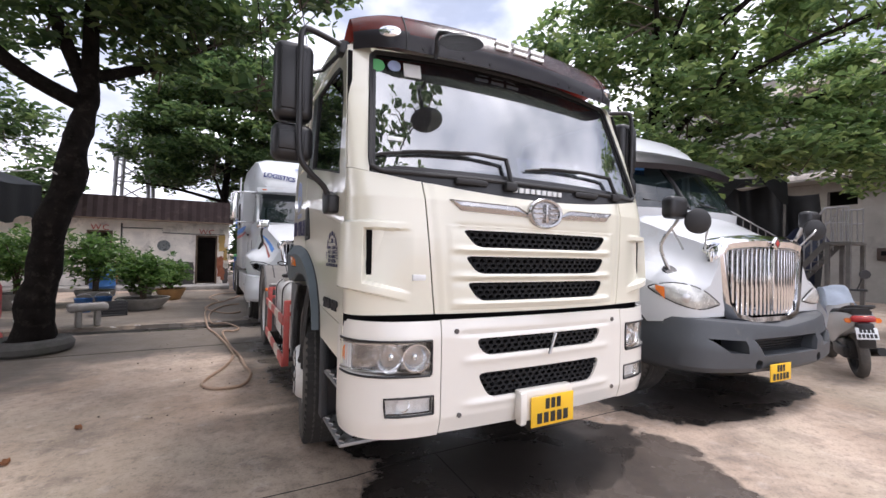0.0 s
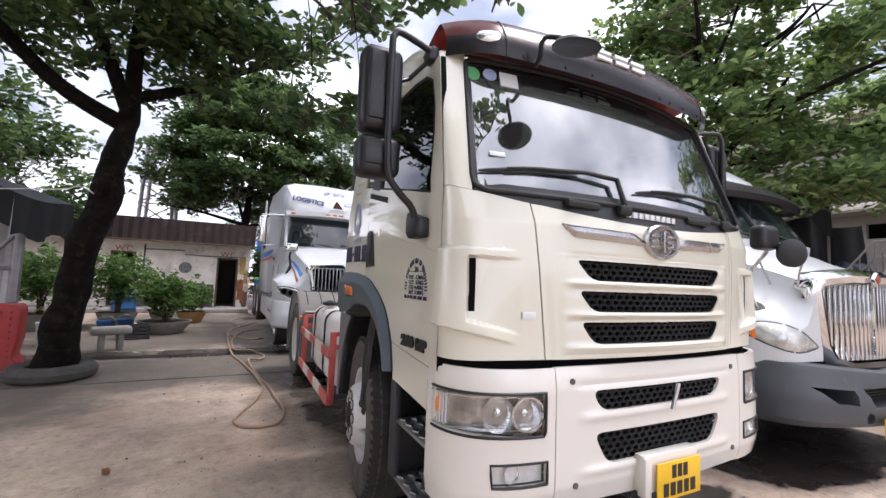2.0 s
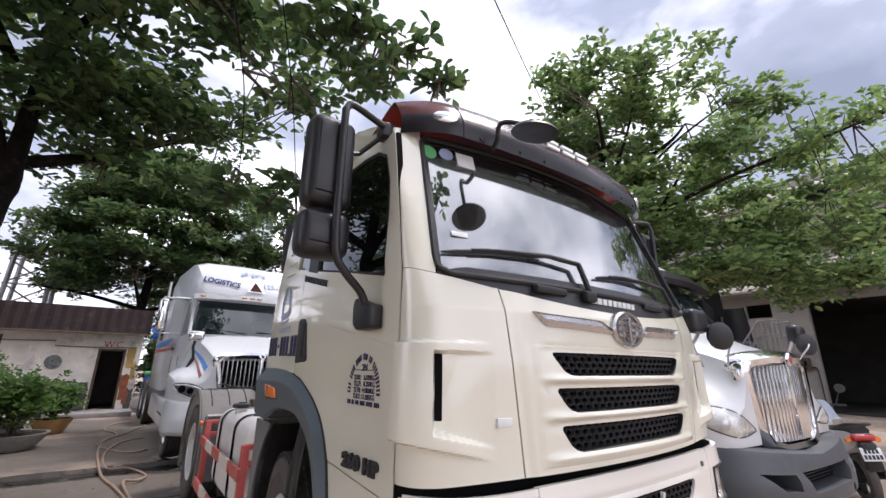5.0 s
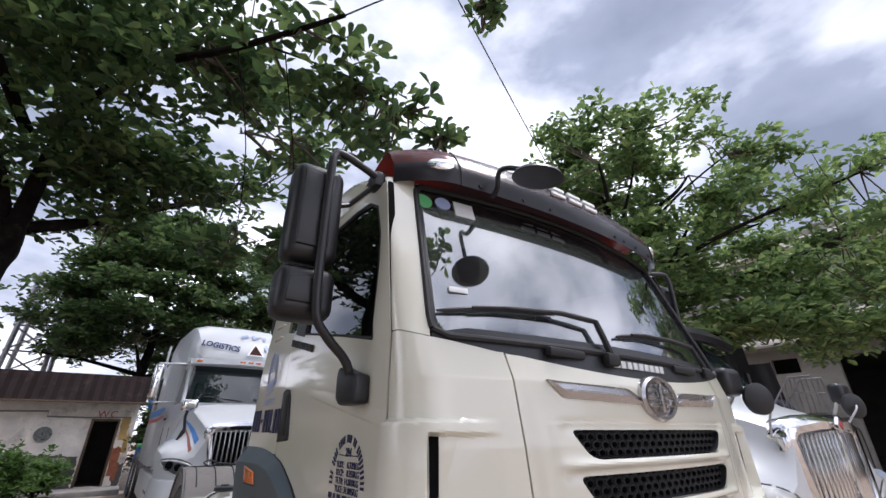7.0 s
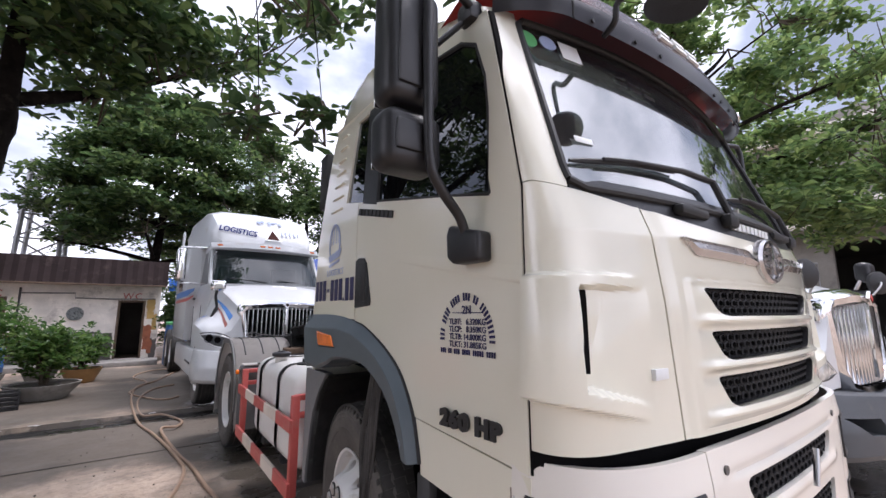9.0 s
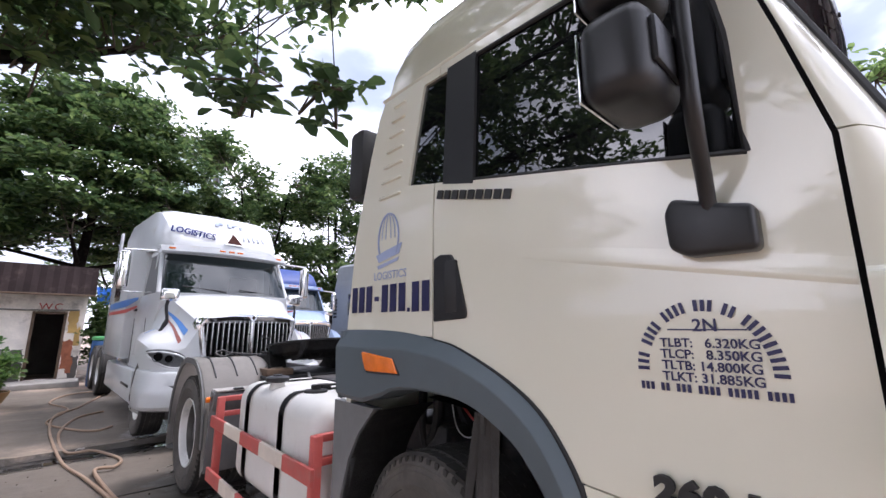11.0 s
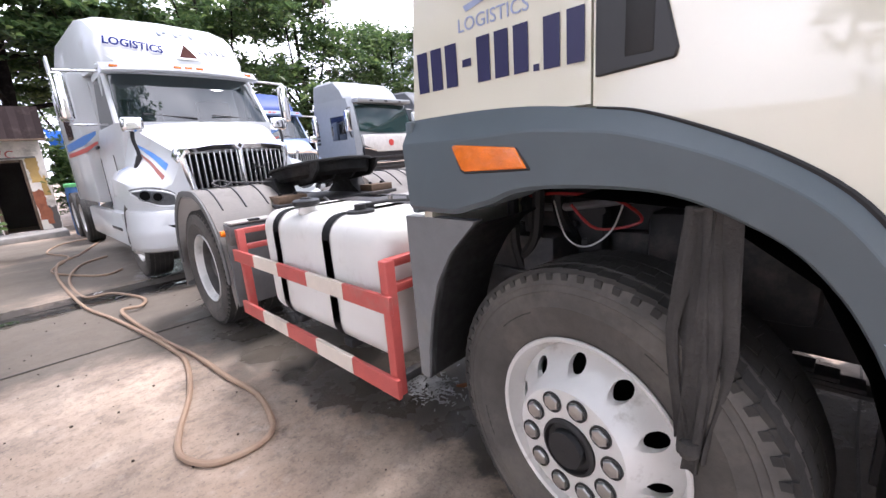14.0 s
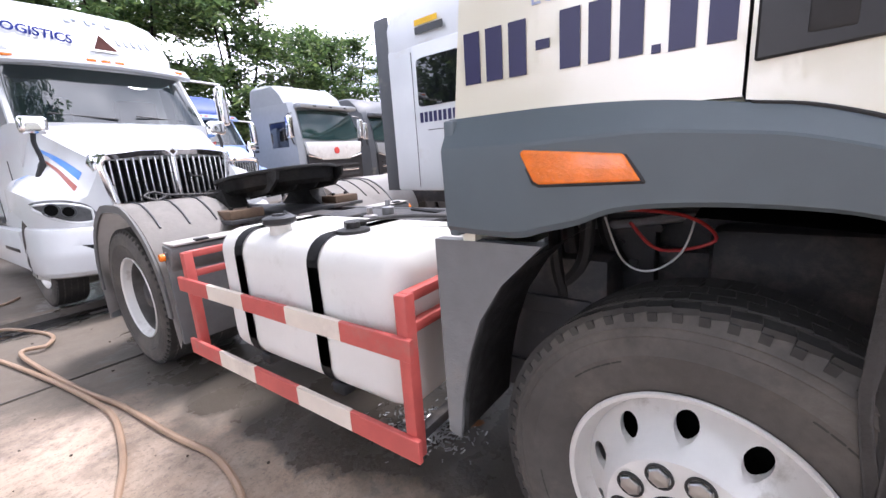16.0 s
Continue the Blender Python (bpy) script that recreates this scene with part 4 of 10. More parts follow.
def add_wheel(parent, x, y, z, front, outer=-1, turn=0.0):
    """A wheel as a part of its truck, with its tyre as the part and rim pieces under it."""
    meshes = WHEEL_F if front else WHEEL_R
    wh = part("wheel", meshes["tyre"], None, parent, "black rubber tyre on a steel rim")
    wh.matrix_basis = pose(x, y, z, 0, 0, 0 if outer < 0 else 180) @ pose(0, 0, 0, turn, 0, 0)
    part("tread", meshes["tread"], None, wh)["kind"] = "stuff"
    part("rim", meshes["rim"], None, wh)
    if front:
        part("disc", meshes["disc"], None, wh, "silver painted steel disc")
        part("backing", BACKING, None, wh)
    else:
        part("dish", meshes["dish"], None, wh, "wheel dish darkened by painted shade")
    part("hub", meshes["hub"], None, wh)
    if front:
        part("balance_weight", rbox(-0.136, -0.118, -0.03, 0.03, 0.281, 0.296, 0.003, 1, Matrix.Rotation(2.2, 4, "X")), STEEL, wh, "small clip-on balance weight")
    for k in range(10):
        a = 2 * math.pi * k / 10
        nt = part("nut", meshes["nut"], None, wh)
        nt.matrix_basis = pose(0, 0.132 * math.cos(a), 0.132 * math.sin(a))
        if front:
            part("washer", meshes["washer"], None, wh).matrix_basis = nt.matrix_basis
    return wh


# ---- the cream tractor unit ----
SX = 1.0875
YE = 0.085


def lerp_table(z, table):
    if z <= table[0][0]:
        return table[0][1]
    for (a, va), (b, vb) in zip(table, table[1:]):
        if z <= b:
            return va + (vb - va) * (z - a) / (b - a)
    return table[-1][1]


def cab_front(u, z):
    """The cab's front: u from -1 (its right side, as it drives) over 0 (middle) to 1; z is the height."""
    s = -1 if u < 0 else 1
    a = abs(u)
    yc = lerp_table(z, [(1.0, -0.165), (1.5, -0.165), (1.7, -0.155), (1.84, -0.115), (2.5, 0.125), (2.8, 0.24)])
    ye = lerp_table(z, [(1.84, YE), (2.1, 0.14), (2.45, 0.222), (2.8, 0.325)])
    w = lerp_table(z, [(1.7, SX), (1.9, SX - 0.003), (2.5, SX - 0.035), (2.8, SX - 0.07)])
    xa = w * 0.86
    bow = 0.115
    if a <= 0.8:
        x = a / 0.8 * xa
        return (s * x, yc + bow * x * x, z)
    t = (a - 0.8) / 0.2
    y0 = yc + bow * xa * xa
    slope = 2 * bow * xa
    y1 = y0 + slope * (w - xa)
    x = (1 - t) ** 2 * xa + 2 * t * (1 - t) * w + t * t * w
    y = (1 - t) ** 2 * y0 + 2 * t * (1 - t) * y1 + t * t * max(ye, y1 + 0.02)
    return (s * x, y, z)


def bumper_front(u, z):
    s = -1 if u < 0 else 1
    a = abs(u)
    k = lerp_table(z, [(0.50, 0.03), (0.60, 0.0), (1.0, 0.0), (1.09, 0.012)])
    yc = -0.188 + k
    xa, w, bow = 0.70, SX + 0.004 - 0.5 * k, 0.05
    if a <= 0.6:
        x = a / 0.6 * xa
        return (s * x, yc + bow * x * x, z)
    t = (a - 0.6) / 0.4
    y0, slope = yc + bow * xa * xa, 2 * bow * xa
    p1 = (w - 0.05, y0 + slope * (w - 0.05 - xa))
    p2 = (w, 0.02)
    p3 = (w, 0.16)
    x = (1 - t) ** 3 * xa + 3 * t * (1 - t) ** 2 * p1[0] + 3 * t * t * (1 - t) * p2[0] + t ** 3 * p3[0]
    y = (1 - t) ** 3 * y0 + 3 * t * (1 - t) ** 2 * p1[1] + 3 * t * t * (1 - t) * p2[1] + t ** 3 * p3[1]
    return (s * x, y, z)


def u_at(P, x, z):
    lo, hi = 0.0, 1.0
    for _ in range(40):
        mid = (lo + hi) / 2
        if P(mid, z)[0] < abs(x):
            lo = mid
        else:
            hi = mid
    return lo if x >= 0 else -lo


def y_at(P, x, z):
    return P(u_at(P, x, z), z)[1]


def step01(v, a, b):
    t = min(1, max(0, (v - a) / (b - a)))
    return t * t * (3 - 2 * t)


def trapezoid(x_top, x_bot, z_top, z_bot, r=0.02):
    """An upright opening, wide at the top, with eased corners."""
    pts = []
    corners = [(x_top, z_top), (x_bot, z_bot), (-x_bot, z_bot), (-x_top, z_top)]
    for i, c in enumerate(corners):
        p, q, nx = Vector(corners[i - 1]), Vector(c), Vector(corners[(i + 1) % 4])
        a, b = q + (p - q).normalized() * r, q + (nx - q).normalized() * r
        for k in range(5):
            t = k / 4
            pts.append(tuple((1 - t) ** 2 * a + 2 * t * (1 - t) * q + t * t * b))
    return pts


def in_poly(p, poly):
    c = False
    for i in range(len(poly)):
        (x1, y1), (x2, y2) = poly[i - 1], poly[i]
        if (y1 > p[1]) != (y2 > p[1]) and p[0] < (x2 - x1) * (p[1] - y1) / (y2 - y1) + x1:
            c = not c
    return c


def honeycomb(P, poly, depth, cw=0.046, ch=0.025, rim_w=0.34):
    """A moulded net of flat hexagonal cells that follows the panel P, set back by depth."""
    bm = B()
    xs = [p[0] for p in poly]
    zs = [p[1] for p in poly]
    j = 0
    z = min(zs)
    while z < max(zs):
        x = min(xs) + (cw / 2 if j % 2 else 0)
        while x < max(xs):
            if in_poly((x, z), poly):
                outer, inner, back = [], [], []
                for k in range(6):
                    a = math.pi / 6 + k * math.pi / 3
                    ox, oz = x + cw * 0.575 * math.cos(a), z + ch * 0.66 * math.sin(a)
                    ix, iz = x + cw * 0.575 * (1 - rim_w) * math.cos(a), z + ch * 0.66 * (1 - rim_w) * math.sin(a)
                    y = y_at(P, x, z) + depth
                    outer.append(bm.verts.new((ox, y, oz)))
                    inner.append(bm.verts.new((ix, y - 0.002, iz)))
                    back.append(bm.verts.new((ix, y + 0.02, iz)))
                for k in range(6):
                    q = (k + 1) % 6
                    bm.faces.new((outer[k], outer[q], inner[q], inner[k]))
                    bm.faces.new((inner[k], inner[q], back[q], back[k]))
            x += cw
        z += ch
        j += 1
    return bm


truck = thing("tractor_truck", "cream cab-over tractor unit with dark grey arches and a maroon visor", "truck")

SLOTS = [(0.530, 0.445, 1.545, 1.463), (0.515, 0.438, 1.408, 1.325), (0.502, 0.428, 1.270, 1.183)]
LOWER = [(0.465, 0.405, 0.985, 0.895), (0.452, 0.375, 0.805, 0.672)]


def seam_x(z):
    """Half the front panel's width: its side seams lean inwards towards the bumper."""
    return 0.733 - 0.095 * (1.76 - z)


def seam_u(z, gap=0.0):
    return 0.8 * (seam_x(z) + gap) / (lerp_table(z, [(1.7, SX), (1.9, SX - 0.003)]) * 0.86)


def hood_pt(v, z):
    return cab_front(v * seam_u(z, -0.003), z)


def hood_disp(v, z):
    ax = abs(hood_pt(v, z)[0])
    d = 0.006 * step01(0.612 - ax - 0.05 * (1.574 - z), 0.0, 0.008) * step01(z, 1.135, 1.143) * step01(1.576 - z, 0.0, 0.008)
    d += 0.006 * step01(seam_x(z) - 0.028 - ax, 0.0, 0.025)
    for xt, xb, zt, zb in SLOTS:
        d += 0.018 * math.exp(-((z - (zb - 0.018)) / 0.016) ** 2) * step01(0.60 - ax, 0.0, 0.09)
        d -= 0.010 * math.exp(-((z - (zt + 0.012)) / 0.02) ** 2) * step01(0.60 - ax, 0.0, 0.07)
    return d


hood = shell(hood_pt, -1.0, 1.0, lambda v: 1.115, lambda v: 1.735 + 0.052 * v * v, 88, 100, 0.02, hood_disp)
hood = cut(hood, *[prism(B(), trapezoid(a + 0.004, b + 0.004, c + 0.004, d - 0.004, 0.042), "y", -0.5, 0.3) for a, b, c, d in SLOTS])
hood_ob = part("front_panel", hood, CREAM, truck, "cream front panel with three grille slots", 30)
for a, b, c, d in SLOTS:
    poly = trapezoid(a + 0.02, b + 0.02, c + 0.012, d - 0.012, 0.04)
    g = part("grille_slot", honeycomb(cab_front, poly, 0.012), GRILLE, hood_ob, "black moulded honeycomb grille", 0)
    bm = B()
    lip = trapezoid(a, b, c, d, 0.042)
    ring_a = [bm.verts.new((x, y_at(cab_front, x, z) - 0.009, z)) for x, z in lip]
    ring_b = [bm.verts.new((x * 0.985, y_at(cab_front, x, z) + 0.016, d + (z - d) * 0.94)) for x, z in lip]
    ring_c = [bm.verts.new((x, y_at(cab_front, x, z) + 0.016, z)) for x, z in lip]
    join(bm, [ring_a, ring_b, ring_c], False)
    part("lip", bm, BLACK, g)
# near-black slab behind the grille slots, giving them their shade
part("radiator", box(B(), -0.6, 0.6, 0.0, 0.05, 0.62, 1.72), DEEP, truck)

# corner panels with air slots
def cheek_pt(s):
    def at(v, z):
        u = seam_u(z, 0.004)
        return cab_front(s * (u + (1 - u) * v), z)
    return at


def cheek_disp(v, z):
    x = abs(cheek_pt(1)(v, z)[0])
    low = 1.251 - 0.24 * (1.088 - x)
    proud = (0.022 + 0.016 * (1.58 - z) / 0.33) * step01(x, 0.79, 0.97) * step01(z, low - 0.012, low + 0.002) * step01(1.581 - z, 0.0, 0.013)
    floor_ = 1.275 - 0.26 * (1.0 - x)
    scoop = 0.052 * step01(x, 0.78, 0.99) * step01(1.018 - x, -0.004, 0.004) * step01(z, floor_ - 0.007, floor_ + 0.007) * step01(1.543 - z, 0.0, 0.012)
    return proud - scoop


for s in (-1, 1):
    bm = shell(cheek_pt(s), 0.0, 1.0, 1.115, lambda v: 1.79 + 0.055 * min(1, max(0, (v * 0.37 - 0.02) / 0.3)), 96, 120, 0.02, cheek_disp)
    cp = part("corner_panel", bm, CREAM, truck, "cream corner panel with a dark air slot", 30)
    # the opening's shade, drawn as a near-black strip over the scoop
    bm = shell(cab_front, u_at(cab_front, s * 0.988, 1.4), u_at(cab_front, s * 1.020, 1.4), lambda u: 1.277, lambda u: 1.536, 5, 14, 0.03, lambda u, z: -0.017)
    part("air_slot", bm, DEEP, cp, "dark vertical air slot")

# bumper: middle and two corners
def bumper_disp(u, z):
    x = abs(bumper_front(u, z)[0])
    d = 0.0
    for xt, xb, zt, zb in LOWER:
        d += 0.010 * math.exp(-((z - (zb - 0.02)) / 0.02) ** 2) * step01(0.56 - x, 0, 0.1)
    d -= 0.008 * math.exp(-((z - 1.012) / 0.012) ** 2) * step01(0.58 - x, 0, 0.08)
    return d


ub = u_at(bumper_front, 0.652, 0.8)
bm = shell(bumper_front, -ub, ub, lambda u: 0.515 + 0.012 * abs(u), 1.09, 56, 64, 0.025, bumper_disp)
bm = cut(bm, *[prism(B(), trapezoid(a, b, c, d, 0.05), "y", -0.5, 0.3) for a, b, c, d in LOWER])
bumper = part("bumper", bm, BUMPER, truck, "cream steel front bumper", 30)
for a, b, c, d in LOWER:
    part("grille_slot", honeycomb(bumper_front, trapezoid(a + 0.015, b + 0.015, c + 0.012, d - 0.012), 0.014), GRILLE, bumper, "black moulded honeycomb grille", 0)
for x, z in ((-0.57, 1.03), (0.57, 1.03), (-0.55, 0.605), (0.57, 0.605)):
    bm = disc(B(), (x, y_at(bumper_front, x, z) - 0.002, z), 0.013, "y", 0.006, 16)
    part("bolt", bm, DARKSTEEL, bumper)
part("tow_pin", tube(B(), [(0.0, -0.225, 0.875), (0.022, -0.227, 0.94), (0.045, -0.225, 0.99)], 0.010, 10), STEEL, bumper)
for s in (-1, 1):
    u0 = u_at(bumper_front, s * 0.657, 0.8)
    bm = shell(bumper_front, u0, s * 1.0, lambda u: 0.515 + 0.035 * max(0, abs(u) - 0.6), 1.088, 40, 40, 0.025)
    # lamp wells
    c1 = prism(B(), [(s * x, z) for x, z in ((0.700, 0.995), (0.700, 0.822), (0.74, 0.815), (1.2, 0.845), (1.2, 1.0))], "y", -0.5, 0.115)
    c2 = prism(B(), [(s * x, z) for x, z in ((0.690, 0.722), (0.690, 0.632), (0.925, 0.632), (0.935, 0.722))], "y", -0.5, 0.1)
    bm = cut(bm, c1, c2)
    corner = part("bumper_corner", bm, BUMPER, truck, "cream bumper corner with lamps", 30)
    lamp = part("headlamp", shell(lambda u, z: tuple(Vector(bumper_front(u, z)) + Vector((0, 0.055, 0))), u_at(bumper_front, s * 0.69, 0.9), s * 0.955, 0.822, 1.0, 20, 6, 0.02), LAMPDARK, corner, "clear headlamp with chrome reflectors")
    part("lens", shell(lambda u, z: tuple(Vector(bumper_front(u, z)) + Vector((0, 0.003, 0))), u_at(bumper_front, s * 0.705, 0.9), s * 0.955, lambda u: 0.824 + 0.02 * max(0, abs(u) - 0.6), 0.993, 26, 8, 0.004), LENSCLEAR, lamp).visible_shadow = False
    for cx, cz, r, wide in ((0.775, 0.906, 0.064, 1.0), (0.895, 0.908, 0.072, 0.92)):
        yy = y_at(bumper_front, s * cx, cz)
        bm = lathe(B(), [(-0.010, r), (0.004, r - 0.004), (0.022, r * 0.82), (0.036, r * 0.58), (0.044, r * 0.34), (0.030, r * 0.24), (0.012, r * 0.20), (0.006, 0.001)], 32, "y")
        part("reflector", moved(bm, Matrix.Translation((s * cx, yy + 0.030, cz)) @ pose(0, 0, 0, 0, 0, s * (12 if wide == 1.0 else 22)) @ Matrix.Diagonal((wide, 1, 1, 1))), REFLECT, lamp)
        if wide == 1.0:
            part("lens_ring", tube(B(), [(s * cx + (r + 0.003) * math.cos(a), yy + 0.016 + 0.2 * s * s * r * math.cos(a) * s, cz + (r + 0.003) * math.sin(a)) for a in np.linspace(0, 2 * math.pi, 33)], 0.0055, 6, False), CHROME, lamp)
    q = Vector(bumper_front(s * 0.90, 0.925))
    part("indicator", moved(lathe(B(), [(-0.006, 0.001), (-0.004, 0.040), (0.01, 0.058), (0.03, 0.062)], 24, "y"), Matrix.Translation(q + Vector((-s * 0.02, 0.016, -0.008))) @ pose(0, 0, 0, 0, 0, s * 52)), AMBER, lamp, "amber indicator")
    for uu in np.linspace(0.845, 0.945, 8):
        part("flute", tube(B(), [Vector(bumper_front(s * uu, zz)) + Vector((0, 0.05, 0)) for zz in (0.835, 0.90, 0.985)], 0.005, 6), LAMPWHITE, lamp)
    for zz in (0.845, 0.975):
        part("bezel_line", tube(B(), [Vector(bumper_front(s * u, zz)) + Vector((0, 0.03, 0)) for u in np.linspace(0.62, 0.93, 9)], 0.006, 6), CHROME, lamp)
    bm = shell(lambda u, z: tuple(Vector(bumper_front(u, z)) + Vector((0, 0.03, 0))), u_at(bumper_front, s * 0.70, 0.7), u_at(bumper_front, s * 0.925, 0.7), 0.638, 0.716, 8, 3, 0.02)
    rim_l = [Vector(bumper_front(u, 0.993)) for u in np.linspace(s * 0.955, u_at(bumper_front, s * 0.705, 0.99), 16)] + [Vector(bumper_front(u_at(bumper_front, s * 0.705, 0.9), z)) for z in (0.96, 0.92, 0.88, 0.84)] + [Vector(bumper_front(u, 0.822 + 0.02 * max(0, abs(u) - 0.6))) for u in np.linspace(u_at(bumper_front, s * 0.715, 0.82), s * 0.955, 16)]
    part("bezel", tube(B(), [p + Vector((0, -0.001, 0)) for p in rim_l], 0.0065, 6), BLACK, lamp, "thin black lamp surround")
    fog = part("fog_lamp", bm, LAMPWHITE, corner, "rectangular clear fog lamp")
    part("lens", shell(lambda u, z: tuple(Vector(bumper_front(u, z)) + Vector((0, 0.004, 0))), u_at(bumper_front, s * 0.696, 0.7), u_at(bumper_front, s * 0.925, 0.7), 0.636, 0.718, 8, 3, 0.004), LENSCLEAR, fog).visible_shadow = False
    rim_l = [Vector(bumper_front(u_at(bumper_front, s * x, z), z)) for x, z in ((0.693, 0.634), (0.693, 0.68), (0.693, 0.72), (0.75, 0.721), (0.81, 0.721), (0.87, 0.721), (0.932, 0.72), (0.93, 0.68), (0.925, 0.634), (0.87, 0.633), (0.81, 0.633), (0.75, 0.633), (0.693, 0.634))]
    part("bezel", tube(B(), rim_l, 0.006, 6), BLACK, fog)
    yy = y_at(bumper_front, s * 0.86, 0.68)
    part("reflector", lathe(B(), [(0.0, 0.036), (0.012, 0.03), (0.03, 0.012), (0.03, 0.001)], 24, "y", (s * 0.84, yy + 0.012, 0.677)), REFLECT, fog)
# near-black strip painted as the shade in the gap above the bumper
part("gap_seal", shell(lambda u, z: tuple(Vector(cab_front(u, z)) + Vector((0, 0.035, 0))), -0.99, 0.99, 1.05, 1.15, 40, 2, 0.02), DEEP, truck)

# number plate on its bracket
pl = part("plate_bracket", merge(rbox(-0.205, 0.168, -0.235, -0.18, 0.53, 0.692, 0.006), rbox(-0.21, -0.17, -0.245, -0.20, 0.515, 0.685, 0.005)), BUMPER, truck)
plate = part("number_plate", rbox(-0.150, 0.156, -0.258, -0.250, 0.496, 0.660, 0.004), YELLOW, pl, "yellow number plate with black bars")
bars = B()
for k in range(3):
    box(bars, -0.052 + k * 0.040, -0.024 + k * 0.040, -0.2605, -0.2575, 0.588, 0.644)
for k in range(5):
    box(bars, -0.110 + k * 0.047, -0.077 + k * 0.047, -0.2605, -0.2575, 0.514, 0.570)
pieces("bar", bars, INK, plate)

# bright wings and round badge
for s in (-1, 1):
    bm = B()
    rows = []
    for k in range(25):
        t = k / 24
        x = 0.110 + 0.490 * t
        zt = 1.660 + 0.034 * step01(t, 0.0, 0.2) + 0.012 * t
        zb = 1.636 + 0.014 * t
        zb = zb + (zt - 0.003 - zb) * max(0.0, (t - 0.87) / 0.13)
        y = y_at(cab_front, s * x, (zt + zb) / 2)
        rows.append([bm.verts.new((s * x, y - d, zb + (zt - zb) * v)) for v, d in ((0.0, 0.0), (0.03, 0.014), (0.42, 0.024), (0.55, 0.013), (0.86, 0.009), (0.94, 0.016), (1.0, 0.0))])
    join(bm, rows, True, False)
    part("chrome_wing", bm, WINGMETAL, truck, "satin chrome wing trim", 20)
yb = y_at(cab_front, 0, 1.665)
badge = part("badge", lathe(B(), [(0.0, 0.094), (-0.02, 0.094), (-0.03, 0.086), (-0.028, 0.074), (-0.016, 0.070), (-0.018, 0.001)], 48, "y", (0, 0, 0)), WINGMETAL, truck, "oval chrome badge with plain bars")
badge.matrix_basis = Matrix.Translation((0, yb, 1.665)) @ Matrix.Diagonal((1.36, 1, 0.92, 1))
bm = merge(rbox(-0.008, 0.008, -0.036, -0.016, -0.058, 0.058, 0.003), *[rbox(sx * 0.02 if sx > 0 else -0.066, 0.066 if sx > 0 else -0.02, -0.03, -0.014, z - 0.006, z + 0.006, 0.002) for sx in (-1, 1) for z in (-0.03, 0.0, 0.03)])
part("bars", bm, WINGMETAL, badge)

# black cowl under the windshield, glass, pillars
def off(P, d):
    return lambda u, z: tuple(Vector(P(u, z)) + Vector((0, d, 0)))


part("cowl", shell(off(cab_front, 0.004), -0.838, 0.838, lambda u: 1.728 + 0.062 * min(1, abs(u / 0.72)) ** 2, lambda u: 1.868 - 0.03 * max(0.0, (abs(u) - 0.74) / 0.1), 48, 6, 0.02), BLACK, truck, "black plastic cowl below the windshield")
bars = B()
for k in range(9):
    x = -0.185 + k * 0.041
    y = y_at(cab_front, x, 1.79)
    box(bars, x - 0.014, x + 0.014, y - 0.008, y + 0.004, 1.776, 1.803)
pieces("name_bar", bars, STICKER, truck)
def glass_edge(z):
    """Where the glass ends beside the pillar, as a share of the cab's front."""
    return 0.840 - 0.026 * (z - 1.85) / 0.7


def glass_pt(v, z):
    return tuple(Vector(cab_front(v * glass_edge(z), z)) + Vector((0, 0.012, 0)))


def WS_TOP(v):
    return 2.575 - 0.022 * v * v


def WS_LOW(v):
    return 1.828 + 0.004 * abs(v)


part("windshield", shell(glass_pt, -1, 1, WS_LOW, WS_TOP, 60, 24, 0.008), WINDSHIELD, truck, "large curved windshield").visible_shadow = False
seal = B()
corner_ = lambda a, b, n: [a + (b - a) * i / (n - 1) for i in range(n)]
edge = ([(v, WS_LOW(v) + 0.03 * max(0, (abs(v) - 0.96) / 0.04) ** 2) for v in corner_(-0.995, 0.995, 44)] + [(1.0, z) for z in corner_(1.90, 2.52, 16)]
        + [(v, WS_TOP(v) - 0.005) for v in corner_(0.98, -0.98, 40)] + [(-1.0, z) for z in corner_(2.52, 1.90, 16)])
path = [Vector(glass_pt(v, z)) + Vector((0, -0.012, 0)) for v, z in edge]
tube(seal, path + [path[0]], 0.0125, 8)
part("seal", seal, SATIN, truck)
part("shade_band", shell(lambda v, z: tuple(Vector(glass_pt(v, z)) + Vector((0, 0.012, 0))), -0.99, 0.99, lambda v: WS_TOP(v) - 0.10, WS_TOP, 40, 3, 0.003), BLACK, truck)
for s in (-1, 1):
    part("edge_band", shell(lambda v, z: tuple(Vector(glass_pt(v, z)) + Vector((0, -0.004, 0))), s * 0.975, s * 1.0, lambda v: 1.85, WS_TOP, 4, 16, 0.003), BLACK, truck, "black edge of the windshield")
    bm = shell(lambda v, z: cab_front(s * (glass_edge(z) + 0.004 + abs(v) * (0.996 - glass_edge(z))), z), s * 0.0, s * 1.0, lambda v: 1.828 + 0.021 * min(1, abs(v) * 1.4), 2.58, 18, 26, 0.03)
    part("pillar", bm, CREAM, truck, "cream windshield pillar", 30)

# cab sides: door, rear quarter, windows
def side_x(z):
    """Half width of the cab's side at a height."""
    return lerp_table(z, [(1.0, SX), (1.9, SX), (2.5, SX - 0.03), (2.75, SX - 0.06)])


def door_front(z):
    return lerp_table(z, [(1.84, YE + 0.010), (2.1, 0.150), (2.45, 0.232), (2.8, 0.335)])


def rear_y(z):
    return lerp_table(z, [(0.9, 1.865), (1.46, 1.855), (1.9, 1.805), (2.42, 1.705), (2.63, 1.63)])


